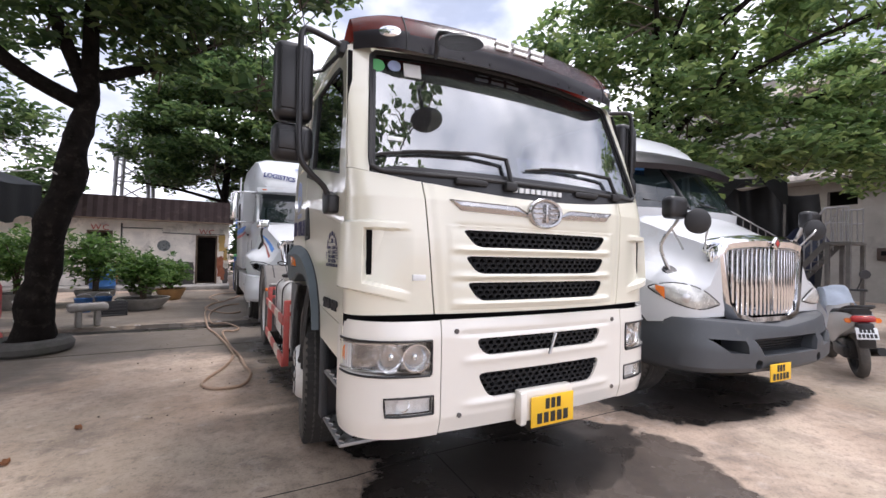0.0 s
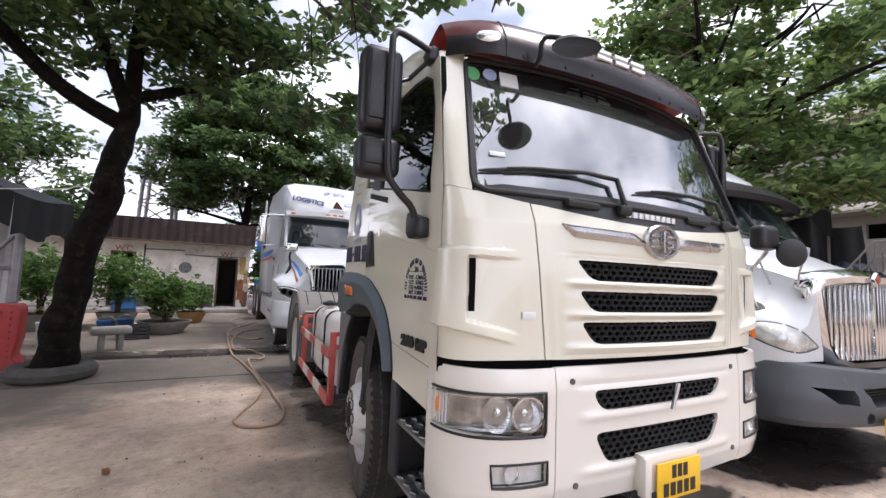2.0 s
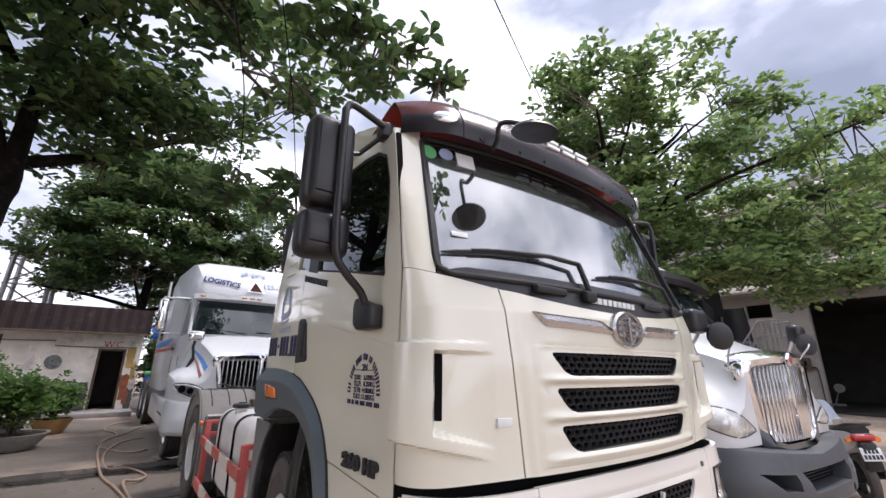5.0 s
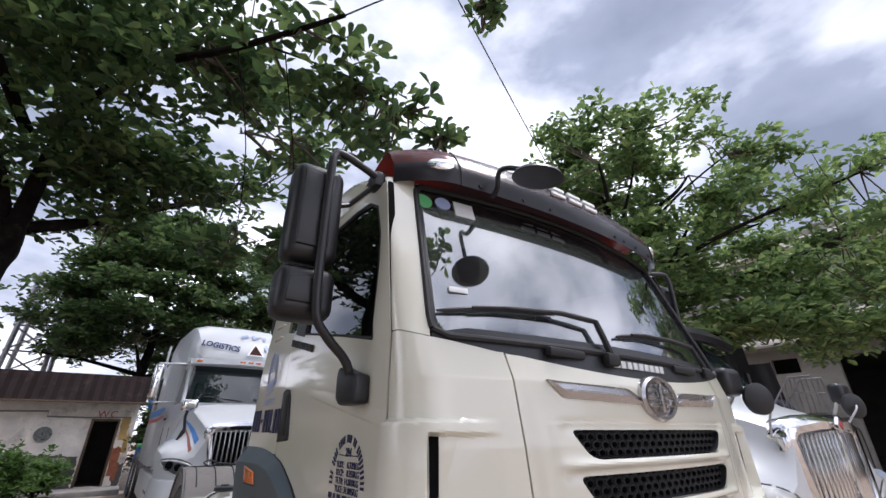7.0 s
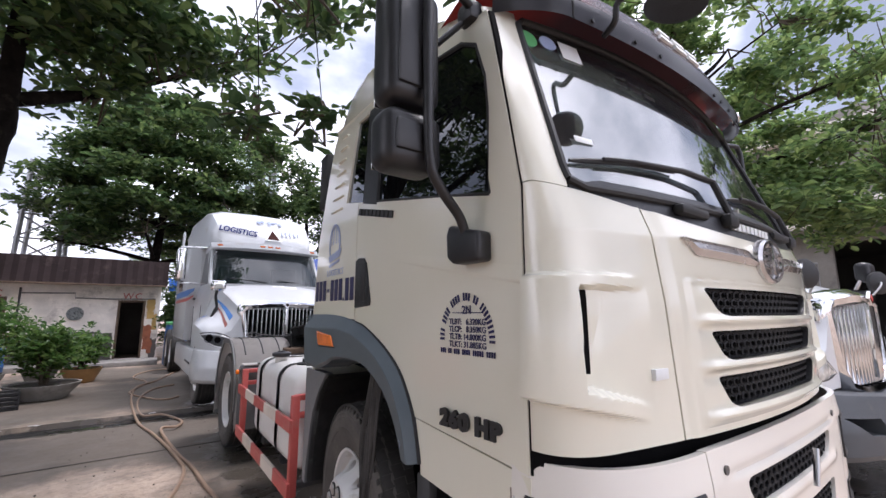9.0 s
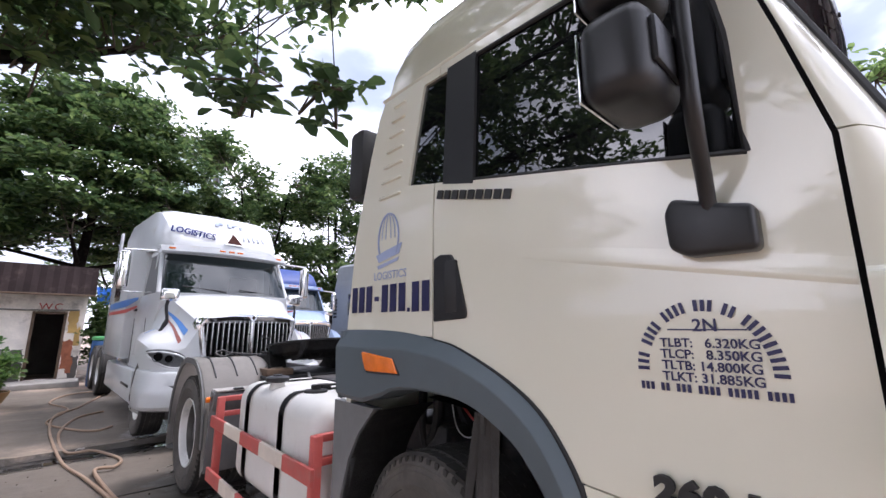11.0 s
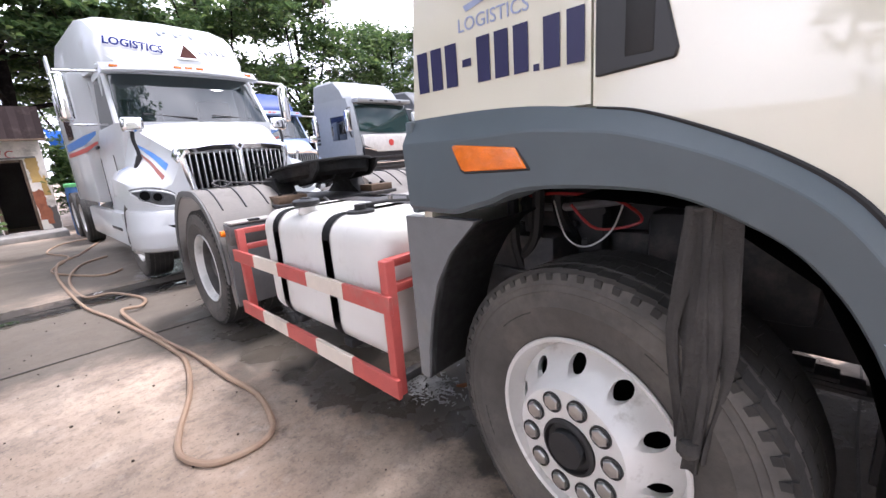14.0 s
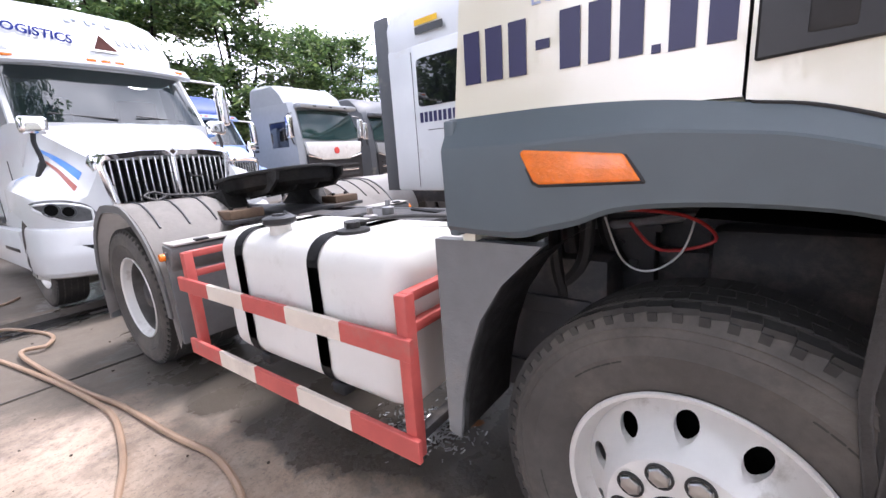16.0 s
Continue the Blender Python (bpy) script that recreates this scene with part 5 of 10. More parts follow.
ARCH = [(1.24, 1.437), (1.12, 1.415), (0.96, 1.352), (0.85, 1.295), (0.77, 1.235), (0.71, 1.16), (0.665, 1.08), (0.64, 1.0), (0.625, 0.935)]
ARCH_IN = [(1.60, 1.184), (1.52, 1.205), (1.44, 1.236), (1.30, 1.250), (1.12, 1.246), (1.02, 1.228), (0.93, 1.190), (0.845, 1.140), (0.775, 1.065), (0.73, 0.99), (0.705, 0.935)]


def side_panel(outline, s, th=0.03, extra=None):
    """A side sheet from a (y, z) outline, bent to the side's shape."""
    bm = prism(B(), outline, "x", 0.0, th)
    if extra:
        bm = cut(bm, *extra)
    geom = bm.verts[:] + bm.edges[:] + bm.faces[:]
    for zc in (1.25, 1.5, 1.7, 1.9, 2.1, 2.3, 2.5):
        geom = bm.verts[:] + bm.edges[:] + bm.faces[:]
        bmesh.ops.bisect_plane(bm, geom=geom, plane_co=(0, 0, zc), plane_no=(0, 0, 1))
    for v in bm.verts:
        inner = v.co.x > th / 2
        v.co.x = s * (side_x(v.co.z) - v.co.x)
    return bm


def win_cut(pts):
    return prism(B(), pts, "x", -0.2, 0.3)


DOOR_WIN = [(0.226, 1.846), (0.240, 2.15), (0.258, 2.28), (0.312, 2.43), (0.40, 2.485), (0.55, 2.508), (1.03, 2.53), (1.03, 2.007)]
for s in (-1, 1):
    front_edge = [(door_front(z), z) for z in (1.048, 1.3, 1.6, 1.84, 2.1, 2.3, 2.45, 2.54)]
    outline = front_edge + [(0.62, 2.575), (1.232, 2.59)] + [(1.232, 1.44)] + [(y + 0.0, z + 0.004) for y, z in ARCH[1:-2]] + [(0.662, 1.09)]
    bm = side_panel(outline, s, 0.03, [win_cut(DOOR_WIN[:6] + [(1.30, 2.54), (1.30, 2.06), (1.03, 2.007)])])
    door = part("door", bm, CREAM, truck, "cream cab door with decals", 25)
    # near-black strip along the door gap, in place of its shade
    gap = loft(B(), [[(s * (side_x(z) - d), door_front(z) - e, z) for d, e in ((0.028, 0.0095), (0.004, 0.0095), (0.004, 0.0005), (0.028, 0.0005))] for z in (1.05, 1.5, 1.84, 2.1, 2.3, 2.45, 2.53)])
    part("seal", gap, DEEP, door, "near-black strip shading the door gap", 0)
    zs = (1.465, 1.7, 1.9, 2.1, 2.3, 2.5, 2.585)
    outline = [(1.238, 1.445), (1.238, 2.59)] + [(rear_y(z), z) for z in zs[::-1]]
    bm = side_panel(outline, s, 0.03, [win_cut([(1.15, 2.535), (1.335, 2.54), (1.407, 2.082), (1.15, 2.029)])])
    ribs_ = []
    for k in range(7):
        z = 2.06 + 0.075 * k
        ribs_.append(rbox(1.46, 1.62 - 0.012 * k, -0.012, 0.012, z, z + 0.012, 0.004, 1, Matrix(((0, s, 0, s * side_x(z)), (1, 0, 0, 0), (0, 0, 1, 0), (0, 0, 0, 1)))))
    quarter = part("quarter_panel", bm, CREAM, truck, "cream rear cab panel with pressed ribs", 25)
    for rb in ribs_:
        part("rib", rb, CREAM, quarter)
    lower = [(YE + 0.006, 1.042), (0.656, 1.085), (0.63, 0.99), (0.62, 0.90), (YE + 0.01, 0.86)]
    part("sill_panel", side_panel(lower, s, 0.03), CREAM, truck, "cream lower sill panel")
    gl = side_panel([(y, z) for y, z in [(0.216, 1.836), (0.230, 2.15), (0.248, 2.29), (0.302, 2.44), (0.40, 2.497), (0.55, 2.518), (1.045, 2.54), (1.045, 1.997)]], s, 0.006)
    moved(gl, pose(-s * 0.012, 0, 0))
    glass_ob = part("window", gl, SIDEGLASS, door, "dark tinted side window")
    glass_ob.visible_shadow = False
    gl = side_panel([(1.15, 2.02), (1.15, 2.545), (1.345, 2.55), (1.417, 2.072)], s, 0.006)
    moved(gl, pose(-s * 0.012, 0, 0))
    part("window", gl, SIDEGLASS, quarter, "dark tinted quarter window").visible_shadow = False
    bm = side_panel([(1.025, 1.99), (1.025, 2.545), (1.185, 2.548), (1.185, 2.03)], s, 0.014)
    moved(bm, pose(s * 0.0015, 0, 0))
    part("window_post", bm, BLACK, door, "black window post")
    ring = B()
    for loop in (DOOR_WIN,):
        tube(ring, [(s * (side_x(z) - 0.006), y, z) for y, z in loop + [loop[0]]], 0.009, 6)
    part("seal", ring, SATIN, door)
    # handle recess
    bm = prism(B(), [(1.225, 1.50), (1.225, 1.735), (1.19, 1.748), (1.13, 1.742), (1.10, 1.70), (1.055, 1.53), (1.06, 1.51)], "x", 0.0, 0.012)
    bevel(bm, 0.004, 1)
    bm = moved(bm, Matrix.Translation((s * (SX + 0.003), 0, 0)) @ Matrix.Diagonal((s, 1, 1, 1)) @ pose(-0.006, 0, 0))
    hd = part("door_handle", bm, BLACK, door, "black door handle")
    part("grip", moved(rbox(0, 0.012, 1.10, 1.16, 1.53, 1.72, 0.005), Matrix.Translation((s * SX, 0, 0)) @ Matrix.Diagonal((s, 1, 1, 1))), SATIN, hd)
    # pressed ridge along the door, fading out towards the handle
    bm = B()
    rows = []
    for k in range(25):
        y = YE + 0.012 + 0.72 * k / 24
        z, d = 1.545 + 0.185 * y, 0.0035 * (1 - step01(k / 24, 0.45, 1.0)) + 0.0004
        rows.append([bm.verts.new((s * (SX + dd), y, z + dz)) for dd, dz in ((-0.001, 0.05), (0.45 * d, 0.02), (d, 0.0), (0.8 * d, -0.006), (-0.001, -0.014))])
    join(bm, rows, False, False)
    part("pressed_ridge", bm, CREAM, door, "", 60)
    # wheel arch moulding
    out_edge = [(rear_y(1.4) + 0.015, 1.470), (1.60, 1.470), (1.40, 1.460)] + ARCH
    in_edge = [(rear_y(1.2) + 0.015, 1.172), (1.68, 1.165)] + ARCH_IN
    bm = B()

    def resample(pts, n):
        ps = [Vector((p[0], p[1], 0)) for p in pts]
        ls = [0.0]
        for a, b in zip(ps, ps[1:]):
            ls.append(ls[-1] + (b - a).length)
        res = []
        for i in range(n):
            d = ls[-1] * i / (n - 1)
            k = max(j for j in range(len(ls)) if ls[j] <= d + 1e-9)
            k = min(k, len(ps) - 2)
            t = (d - ls[k]) / max(1e-9, ls[k + 1] - ls[k])
            res.append(ps[k].lerp(ps[k + 1], t))
        return res

    def eased(pts):
        return [(p.x, p.y) for p in smooth_path([(y, z, 0) for y, z in pts], 6)]

    po, pi = resample(eased(out_edge), 56), resample(eased(in_edge), 56)
    rows = []
    for a, b in zip(po, pi):
        sec = []
        for t, d in ((0.0, -0.02), (0.0, 0.0), (0.02, 0.004), (0.25, 0.046), (0.28, 0.048), (0.94, 0.036), (1.0, 0.022), (1.0, -0.16)):
            q = a.lerp(b, t)
            sec.append(bm.verts.new((s * (SX + d), q.x, q.y)))
        rows.append(sec)
    join(bm, rows, False, False)
    arch = part("arch_moulding", bm, GUARD, truck, "dark grey plastic wheel arch moulding", 16)
    edge_ = [q for q in po if q.x < 1.24]
    part("seal", tube(B(), [(s * (SX + 0.001), q.x, q.y) for q in edge_], [0.003 + 0.007 * i / len(edge_) for i in range(len(edge_))], 6), SATIN, arch, "black rubber seal")
    part("end_cap", rbox(min(s * (SX - 0.10), s * (SX + 0.026)), max(s * (SX - 0.10), s * (SX + 0.026)), rear_y(1.3) - 0.014, rear_y(1.3) + 0.018, 1.160, 1.466, 0.006), GUARD, arch)
    mk = prism(B(), [(1.387, 1.303), (1.423, 1.360), (1.640, 1.381), (1.650, 1.372), (1.617, 1.306), (1.603, 1.299)], "x", s * (SX + 0.02), s * (SX + 0.050))
    bevel(mk, 0.008, 3)
    part("marker_bezel", bevel(prism(B(), [(1.378, 1.298), (1.417, 1.367), (1.643, 1.389), (1.659, 1.373), (1.623, 1.299), (1.605, 1.291)], "x", s * (SX + 0.02), s * (SX + 0.045)), 0.004, 1), SATIN, arch)
    part("side_marker", mk, AMBER, arch, "orange side indicator lens")
    # splash shield behind the wheel
    bm = prism(B(), [(1.955, 1.14), (1.95, 0.49), (1.905, 0.48), (1.89, 0.62), (1.862, 0.76), (1.815, 0.90), (1.74, 1.02), (1.66, 1.10), (1.62, 1.14)], "x", s * (SX - 0.007), s * (SX - 0.05))
    bm2 = B()
    curve = [(1.905, 0.48), (1.89, 0.62), (1.862, 0.76), (1.815, 0.90), (1.74, 1.02), (1.66, 1.10), (1.60, 1.135)]
    rows = [[bm2.verts.new((s * x, y + dy, z)) for x in (SX - 0.02, 0.74)] for dy in (0.0,) for y, z in curve]
    join(bm2, rows, False, False)
    bmesh.ops.solidify(bm2, geom=bm2.faces[:], thickness=0.012)
    shield = part("splash_shield", bm, SHIELD, truck, "dark grey plastic splash shield")
    part("wheel_liner", bm2, LINER, shield, "black pebbled wheel liner")
    # near-black sheet that keeps the front of the arch looking unlit
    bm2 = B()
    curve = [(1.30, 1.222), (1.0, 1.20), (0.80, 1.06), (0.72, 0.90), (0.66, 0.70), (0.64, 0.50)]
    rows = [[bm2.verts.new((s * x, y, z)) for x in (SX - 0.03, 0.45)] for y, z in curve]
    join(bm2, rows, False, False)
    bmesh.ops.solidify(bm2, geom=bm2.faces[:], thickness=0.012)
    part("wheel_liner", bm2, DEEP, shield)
    # entry steps
    st = part("step_well", merge(box(B(), s * 0.62, s * 0.66, 0.17, 0.66, 0.42, 0.95), box(B(), s * 0.66, s * (SX - 0.03), 0.60, 0.645, 0.40, 0.92), box(B(), s * 0.66, s * (SX - 0.06), 0.15, 0.17, 0.54, 0.92)), BLACK, truck, "dark plastic step well")
    part("step_side", rbox(min(s * (SX - 0.045), s * (SX - 0.006)), max(s * (SX - 0.045), s * (SX - 0.006)), 0.575, 0.66, 0.40, 0.90, 0.012), STEPGREY, st, "dark grey step side panel")
    for z in (0.415, 0.70):
        tread = rbox(min(s * 0.68, s * (SX - 0.02)), max(s * 0.68, s * (SX - 0.02)), 0.17, 0.60, z - 0.02, z, 0.006)
        sp = part("step", tread, GALV, st, "ribbed metal step")
        for i in range(6):
            for j in range(5):
                cx, cy = s * (0.73 + i * 0.062), 0.21 + j * 0.085
                stud = prism(B(), [(cx - 0.02, cy), (cx, cy - 0.028), (cx + 0.02, cy), (cx, cy + 0.028)], "z", z - 0.002, z + 0.008)
                part("stud", stud, STEEL, sp)

# lettering and decals on the right-hand door
DX = -(SX + 0.0035)
decal = part("weight_decal", moved(text_mesh("2N", 0.038, 0.0008, bold=0.0006), Matrix.Translation((DX, 0.345, 1.481)) @ facing("-x")), NAVY, truck, "navy printed weight table with curved plain bars")
for k, row in enumerate(("TLBT:   6.320KG", "TLCP:   8.350KG", "TLTB: 14.800KG", "TLKT: 31.885KG")):
    pieces("letter", moved(text_mesh(row, 0.0272, 0.0006, bold=0.0005), Matrix.Translation((DX, 0.345, 1.443 - 0.0245 * k)) @ facing("-x")), NAVY, decal)
bm = B()
for k in range(30):
    if k in (3, 8, 13, 17, 20):
        continue
    a = math.pi * (1.0 - 1.0 * k / 29)
    c = Vector((0.0, 0.352 - 0.128 * math.cos(a), 1.385 + 0.140 * math.sin(a)))
    m = Matrix.Translation((DX, c.y, c.z)) @ Matrix.Rotation(math.pi / 2 - a, 4, "X")
    box(bm, -0.0007, 0.0007, -0.0040, 0.0040, -0.0125, 0.0125, m)
for k in range(26):
    if k in (3, 6, 10, 15, 21):
        continue
    y = 0.485 - 0.0108 * k
    box(bm, DX - 0.0007, DX + 0.0007, y - 0.0034, y + 0.0034, 1.338, 1.355)
box(bm, DX - 0.0007, DX + 0.0007, 0.27, 0.42, 1.4712, 1.4742)
pieces("bar", bm, NAVY, decal)
pieces("power_letter", moved(text_mesh("260 HP", 0.069, 0.006, space=1.12, bold=0.0045), Matrix.Translation((DX - 0.004, 0.335, 1.128)) @ facing("-x") @ Matrix.Diagonal((1.22, 1, 1, 1)) @ Matrix.Rotation(radians(3), 4, "Z")), SATIN, truck, "raised dark grey letter")
bm = B()
for k in range(9):
    y = 1.19 - 0.0405 * k
    m = Matrix.Translation((0, y, 1.985 - 0.0095 * k)) @ Matrix.Rotation(0.25, 4, "X")
    box(bm, DX - 0.004, DX + 0.003, -0.0145, 0.0145, -0.017, 0.017, m)
pieces("name_bar", bm, INK, truck)
bm = B()
for k, (y, wd, z0, z1) in enumerate([(1.79 - 0.061 * i, 0.022, 1.547, 1.665) for i in range(3)] + [(1.79 - 0.061 * 3, 0.016, 1.594, 1.614)] + [(1.79 - 0.061 * (i + 4), 0.022, 1.545, 1.662) for i in range(3)] + [(1.379, 0.008, 1.542, 1.558)] + [(1.336 - 0.062 * i, 0.022, 1.541, 1.660) for i in range(2)]):
    box(bm, DX - 0.0008, DX + 0.0008, y - wd, y + wd, z0, z1)
pieces("number_bar", bm, NAVY, truck)
# pale company badge: globe with ship-like bars
bm = B()
pts = [(DX, 1.53 - 0.075 * math.cos(a), 1.865 + 0.115 * math.sin(a)) for a in np.linspace(-0.6, math.pi + 0.6, 30)]
tube(bm, pts, 0.004, 6)
for rr in (0.25, 0.65):
    tube(bm, [(DX, 1.53 - 0.075 * rr * math.cos(a), 1.865 + 0.115 * math.sin(a)) for a in np.linspace(0, math.pi, 14)], 0.002, 5)
prism(bm, [(1.62, 1.80), (1.43, 1.835), (1.45, 1.79), (1.60, 1.765)], "x", DX - 0.0008, DX + 0.0008)
prism(bm, [(1.61, 1.75), (1.45, 1.775), (1.46, 1.76), (1.60, 1.735)], "x", DX - 0.0008, DX + 0.0008)
badge2 = part("company_decal", bm, PALEVINYL, truck, "pale blue round printed badge")
part("letters", moved(text_mesh("LOGISTICS", 0.05, 0.0006), Matrix.Translation((DX, 1.515, 1.702)) @ facing("-x")), PALEVINYL, badge2, smooth=0)
part("sticker", rbox(-0.79, -0.70, y_at(cab_front, -0.74, 1.30) - 0.0035, y_at(cab_front, -0.74, 1.30) + 0.012, 1.285, 1.315, 0.001), STICKER, truck, "torn white sticker")

# floor, back wall, roof, interior
bm = loft(B(), [[(x * (side_x(z) - 0.012), rear_y(z) - 0.004 + dy, z) for x, dy in ((-1, 0), (-1, -0.04), (1, -0.04), (1, 0))] for z in (1.05, 1.46, 1.9, 2.3, 2.6)])
part("rear_wall", bm, CREAM, truck, "cream cab rear wall")
part("floor", box(B(), -SX + 0.032, SX - 0.032, 0.16, 1.82, 1.25, 1.30), DEEP, truck)
roof_rows = []
for y, zr in ((0.24, 2.60), (0.34, 2.68), (0.5, 2.80), (0.72, 2.97), (0.95, 3.10), (1.2, 3.16), (1.42, 3.17), (1.56, 3.12), (1.63, 2.98), (1.66, 2.62)):
    row = []
    for k in range(25):
        a = math.pi * k / 24
        cx = -math.cos(a)
        w = side_x(2.58) - 0.006
        x = w * (abs(cx) ** 0.62) * (1 if cx > 0 else -1) * (1 - 0.10 * math.sin(a) ** 0.5)
        zz = 2.575 + (zr - 2.575) * (math.sin(a) ** 0.42)
        yy = y + 0.09 * (1 - math.sin(a)) * (1 if y < 0.4 else 0)
        row.append((x, yy, zz))
    roof_rows.append(row)
bm = B()
join(bm, [[bm.verts.new(p) for p in r] for r in roof_rows], False, False)
bmesh.ops.solidify(bm, geom=bm.faces[:], thickness=0.02)
part("roof", bm, CREAM, truck, "cream high cab roof", 35)
for s in (-1, 1):
    part("drip_rail", tube(B(), [(s * (side_x(z) - 0.005), y, z) for y, z in ((0.33, 2.56), (0.6, 2.585), (1.2, 2.597), (1.66, 2.60))], 0.012, 8), CREAM, truck)
part("dashboard", bevel(prism(B(), [(0.02, 1.3), (0.02, 1.78), (0.12, 1.84), (0.5, 1.82), (0.55, 1.6), (0.5, 1.3)], "x", -0.98, 0.98), 0.02), SEAT, truck, "dark dashboard")
for x in (-0.55, 0.55):
    part("seat", merge(rbox(x - 0.25, x + 0.25, 0.75, 1.25, 1.45, 1.62, 0.05), rbox(x - 0.24, x + 0.24, 1.2, 1.36, 1.6, 2.22, 0.05), rbox(x - 0.14, x + 0.14, 1.24, 1.34, 2.24, 2.42, 0.04)), SEAT, truck, "dark cab seat")
bm = B()
tube(bm, [(0.55 + 0.22 * math.cos(a), 0.66 + 0.10 * math.sin(a), 1.93 + 0.18 * math.sin(a)) for a in np.linspace(0, 2 * math.pi, 33)], 0.016, 8, False)
part("steering_wheel", bm, BLACK, truck, "black steering wheel")
card_at = pose(0.105, -0.012, 1.945, -20, 0, 0)
card = part("number_card", moved(rbox(-0.185, 0.185, -0.004, 0.004, -0.075, 0.075, 0.002), card_at), CARD, truck, "violet number card behind the windshield")
for k in range(5):
    part("bar", rbox(-0.15 + 0.064 * k, -0.108 + 0.064 * k, -0.007, -0.003, -0.045, 0.045, 0.001, 1, card_at), STICKER, card)
bm = B()
for k in range(5):
    box(bm, -0.20 + k * 0.085, -0.145 + k * 0.085, -0.0075, -0.004, -0.065, 0.065, pose(0.30, 0.04, 1.975, -20, 0, 0))
pieces("bar", bm, STICKER, truck)
for x, z, r, mt in ((-0.895, 2.467, 0.042, GREEN), (-0.80, 2.478, 0.037, PALEVINYL)):
    u = u_at(cab_front, x, z)
    p = Vector(cab_front(u, z)) + Vector((0, 0.008, 0))
    part("sticker", moved(disc(B(), (0, 0, 0), r, "y", 0.002, 24), Matrix.Translation(p) @ pose(0, 0, 0, -18, 0, -12)), mt, truck, "round sticker inside the glass")
p = Vector(cab_front(u_at(cab_front, -0.70, 2.462), 2.462)) + Vector((0, 0.006, 0))
part("sticker", moved(rbox(-0.05, 0.05, -0.001, 0.001, -0.045, 0.045, 0.0005), Matrix.Translation(p) @ pose(0, 0, 0, -18, 0, -8)), STICKER, truck, "white inspection sticker")
p = Vector(cab_front(u_at(cab_front, -0.845, 2.02), 2.02)) + Vector((0, 0.006, 0))
part("sticker", moved(rbox(-0.04, 0.04, -0.001, 0.001, -0.012, 0.012, 0.0005), Matrix.Translation(p) @ pose(0, 0, 0, -18, 0, -8)), STICKER, truck, "small white label")
part("cab_fan", moved(lathe(B(), [(-0.03, 0.01), (-0.03, 0.06), (0.0, 0.072), (0.03, 0.065), (0.03, 0.01)], 24, "y"), pose(-0.57, 0.314, 2.27, 0, 0, 20) @ Matrix.Diagonal((0.95, 1, 1.3, 1))), BLACK, truck, "small black oval behind the windshield")

# visor
def visor_pt(u, v):
    """u across, v from the lower lip (0) over the upright face to the back edge (1)."""
    x = u * 1.02
    wrap = max(0.0, (abs(x) - 0.78) / 0.24) ** 2
    zl, zt = 2.525 + 0.02 * u * u, 2.768 - 0.015 * u * u
    p0 = Vector((x, 0.035 + 0.115 * x * x + 0.11 * wrap, zl))
    p1 = Vector((x, 0.098 + 0.115 * x * x + 0.10 * wrap, zt - 0.022))
    pts = [p0, p0.lerp(p1, 0.45) + Vector((0, -0.024, 0)), p1, p1 + Vector((0, 0.06, 0.022)), Vector((x * 0.98, p1.y + 0.30, zt - 0.05))]
    q = smooth_path(pts, 6)
    return q[min(len(q) - 1, int(round(v * (len(q) - 1))))]


bm = B()
rows = [[bm.verts.new(visor_pt(-1 + 2 * i / 60, j / 24)) for j in range(25)] for i in range(61)]
join(bm, rows, False, False)
bmesh.ops.solidify(bm, geom=bm.faces[:], thickness=0.012)
bm.normal_update()
for fc in bm.faces:
    c = fc.calc_center_median()
    fc.material_index = 1 if c.z > 2.525 + (0.115 if abs(c.x) > 0.76 else 0.10) and (fc.normal.y < -0.15 or fc.normal.z > 0.15) else 0
visor = part("visor", bm, [VISOR, MAROON], truck, "maroon and black sun visor over the windshield", 40)
for s in (-1, 1):
    part("seam", tube(B(), [visor_pt(s * 0.752, j / 24) + Vector((0, -0.001, 0.001)) for j in range(19)], 0.0045, 6), SATIN, visor)
    q = visor_pt(s * 0.837, 0.25)
    bm = lathe(B(), [(-0.018, 0.001), (-0.016, 0.03), (-0.006, 0.052), (0.01, 0.056)], 28, "y")
    bm = moved(bm, Matrix.Translation(q) @ pose(0, 0, 0, -8, 0, 26 * s) @ Matrix.Diagonal((1.15, 1, 0.62, 1)))
    part("marker_lamp", bm, REFLECT, visor, "clear oval marker lamp")
bm = B()
for x in (-0.213, -0.08, 0.053):
    q = visor_pt((x + 0.06) / 1.02, 0.36)
    for z0, z1, dx in ((0.0, 0.026, 0.0), (0.050, 0.076, 0.012)):
        prism(bm, [(x + dx, z0), (x + dx + 0.105, z0), (x + dx + 0.115, z1), (x + dx + 0.010, z1)], "y", -0.006, 0.010)
    for v in bm.verts:
        if not v.tag:
            v.tag = True
            v.co = Matrix.Translation((0, q.y - 0.016, 2.664)) @ pose(0, 0, 0, -20, 0, 0) @ v.co
pieces("brand_shape", bm, STICKER, visor)
for u in (-0.66, -0.42, -0.25, 0.28, 0.38, 0.52, 0.70):
    q = visor_pt(u, 0.10)
    part("bolt", disc(B(), (q.x, q.y - 0.002, q.z), 0.009, "y", 0.008, 10), SATIN, visor)

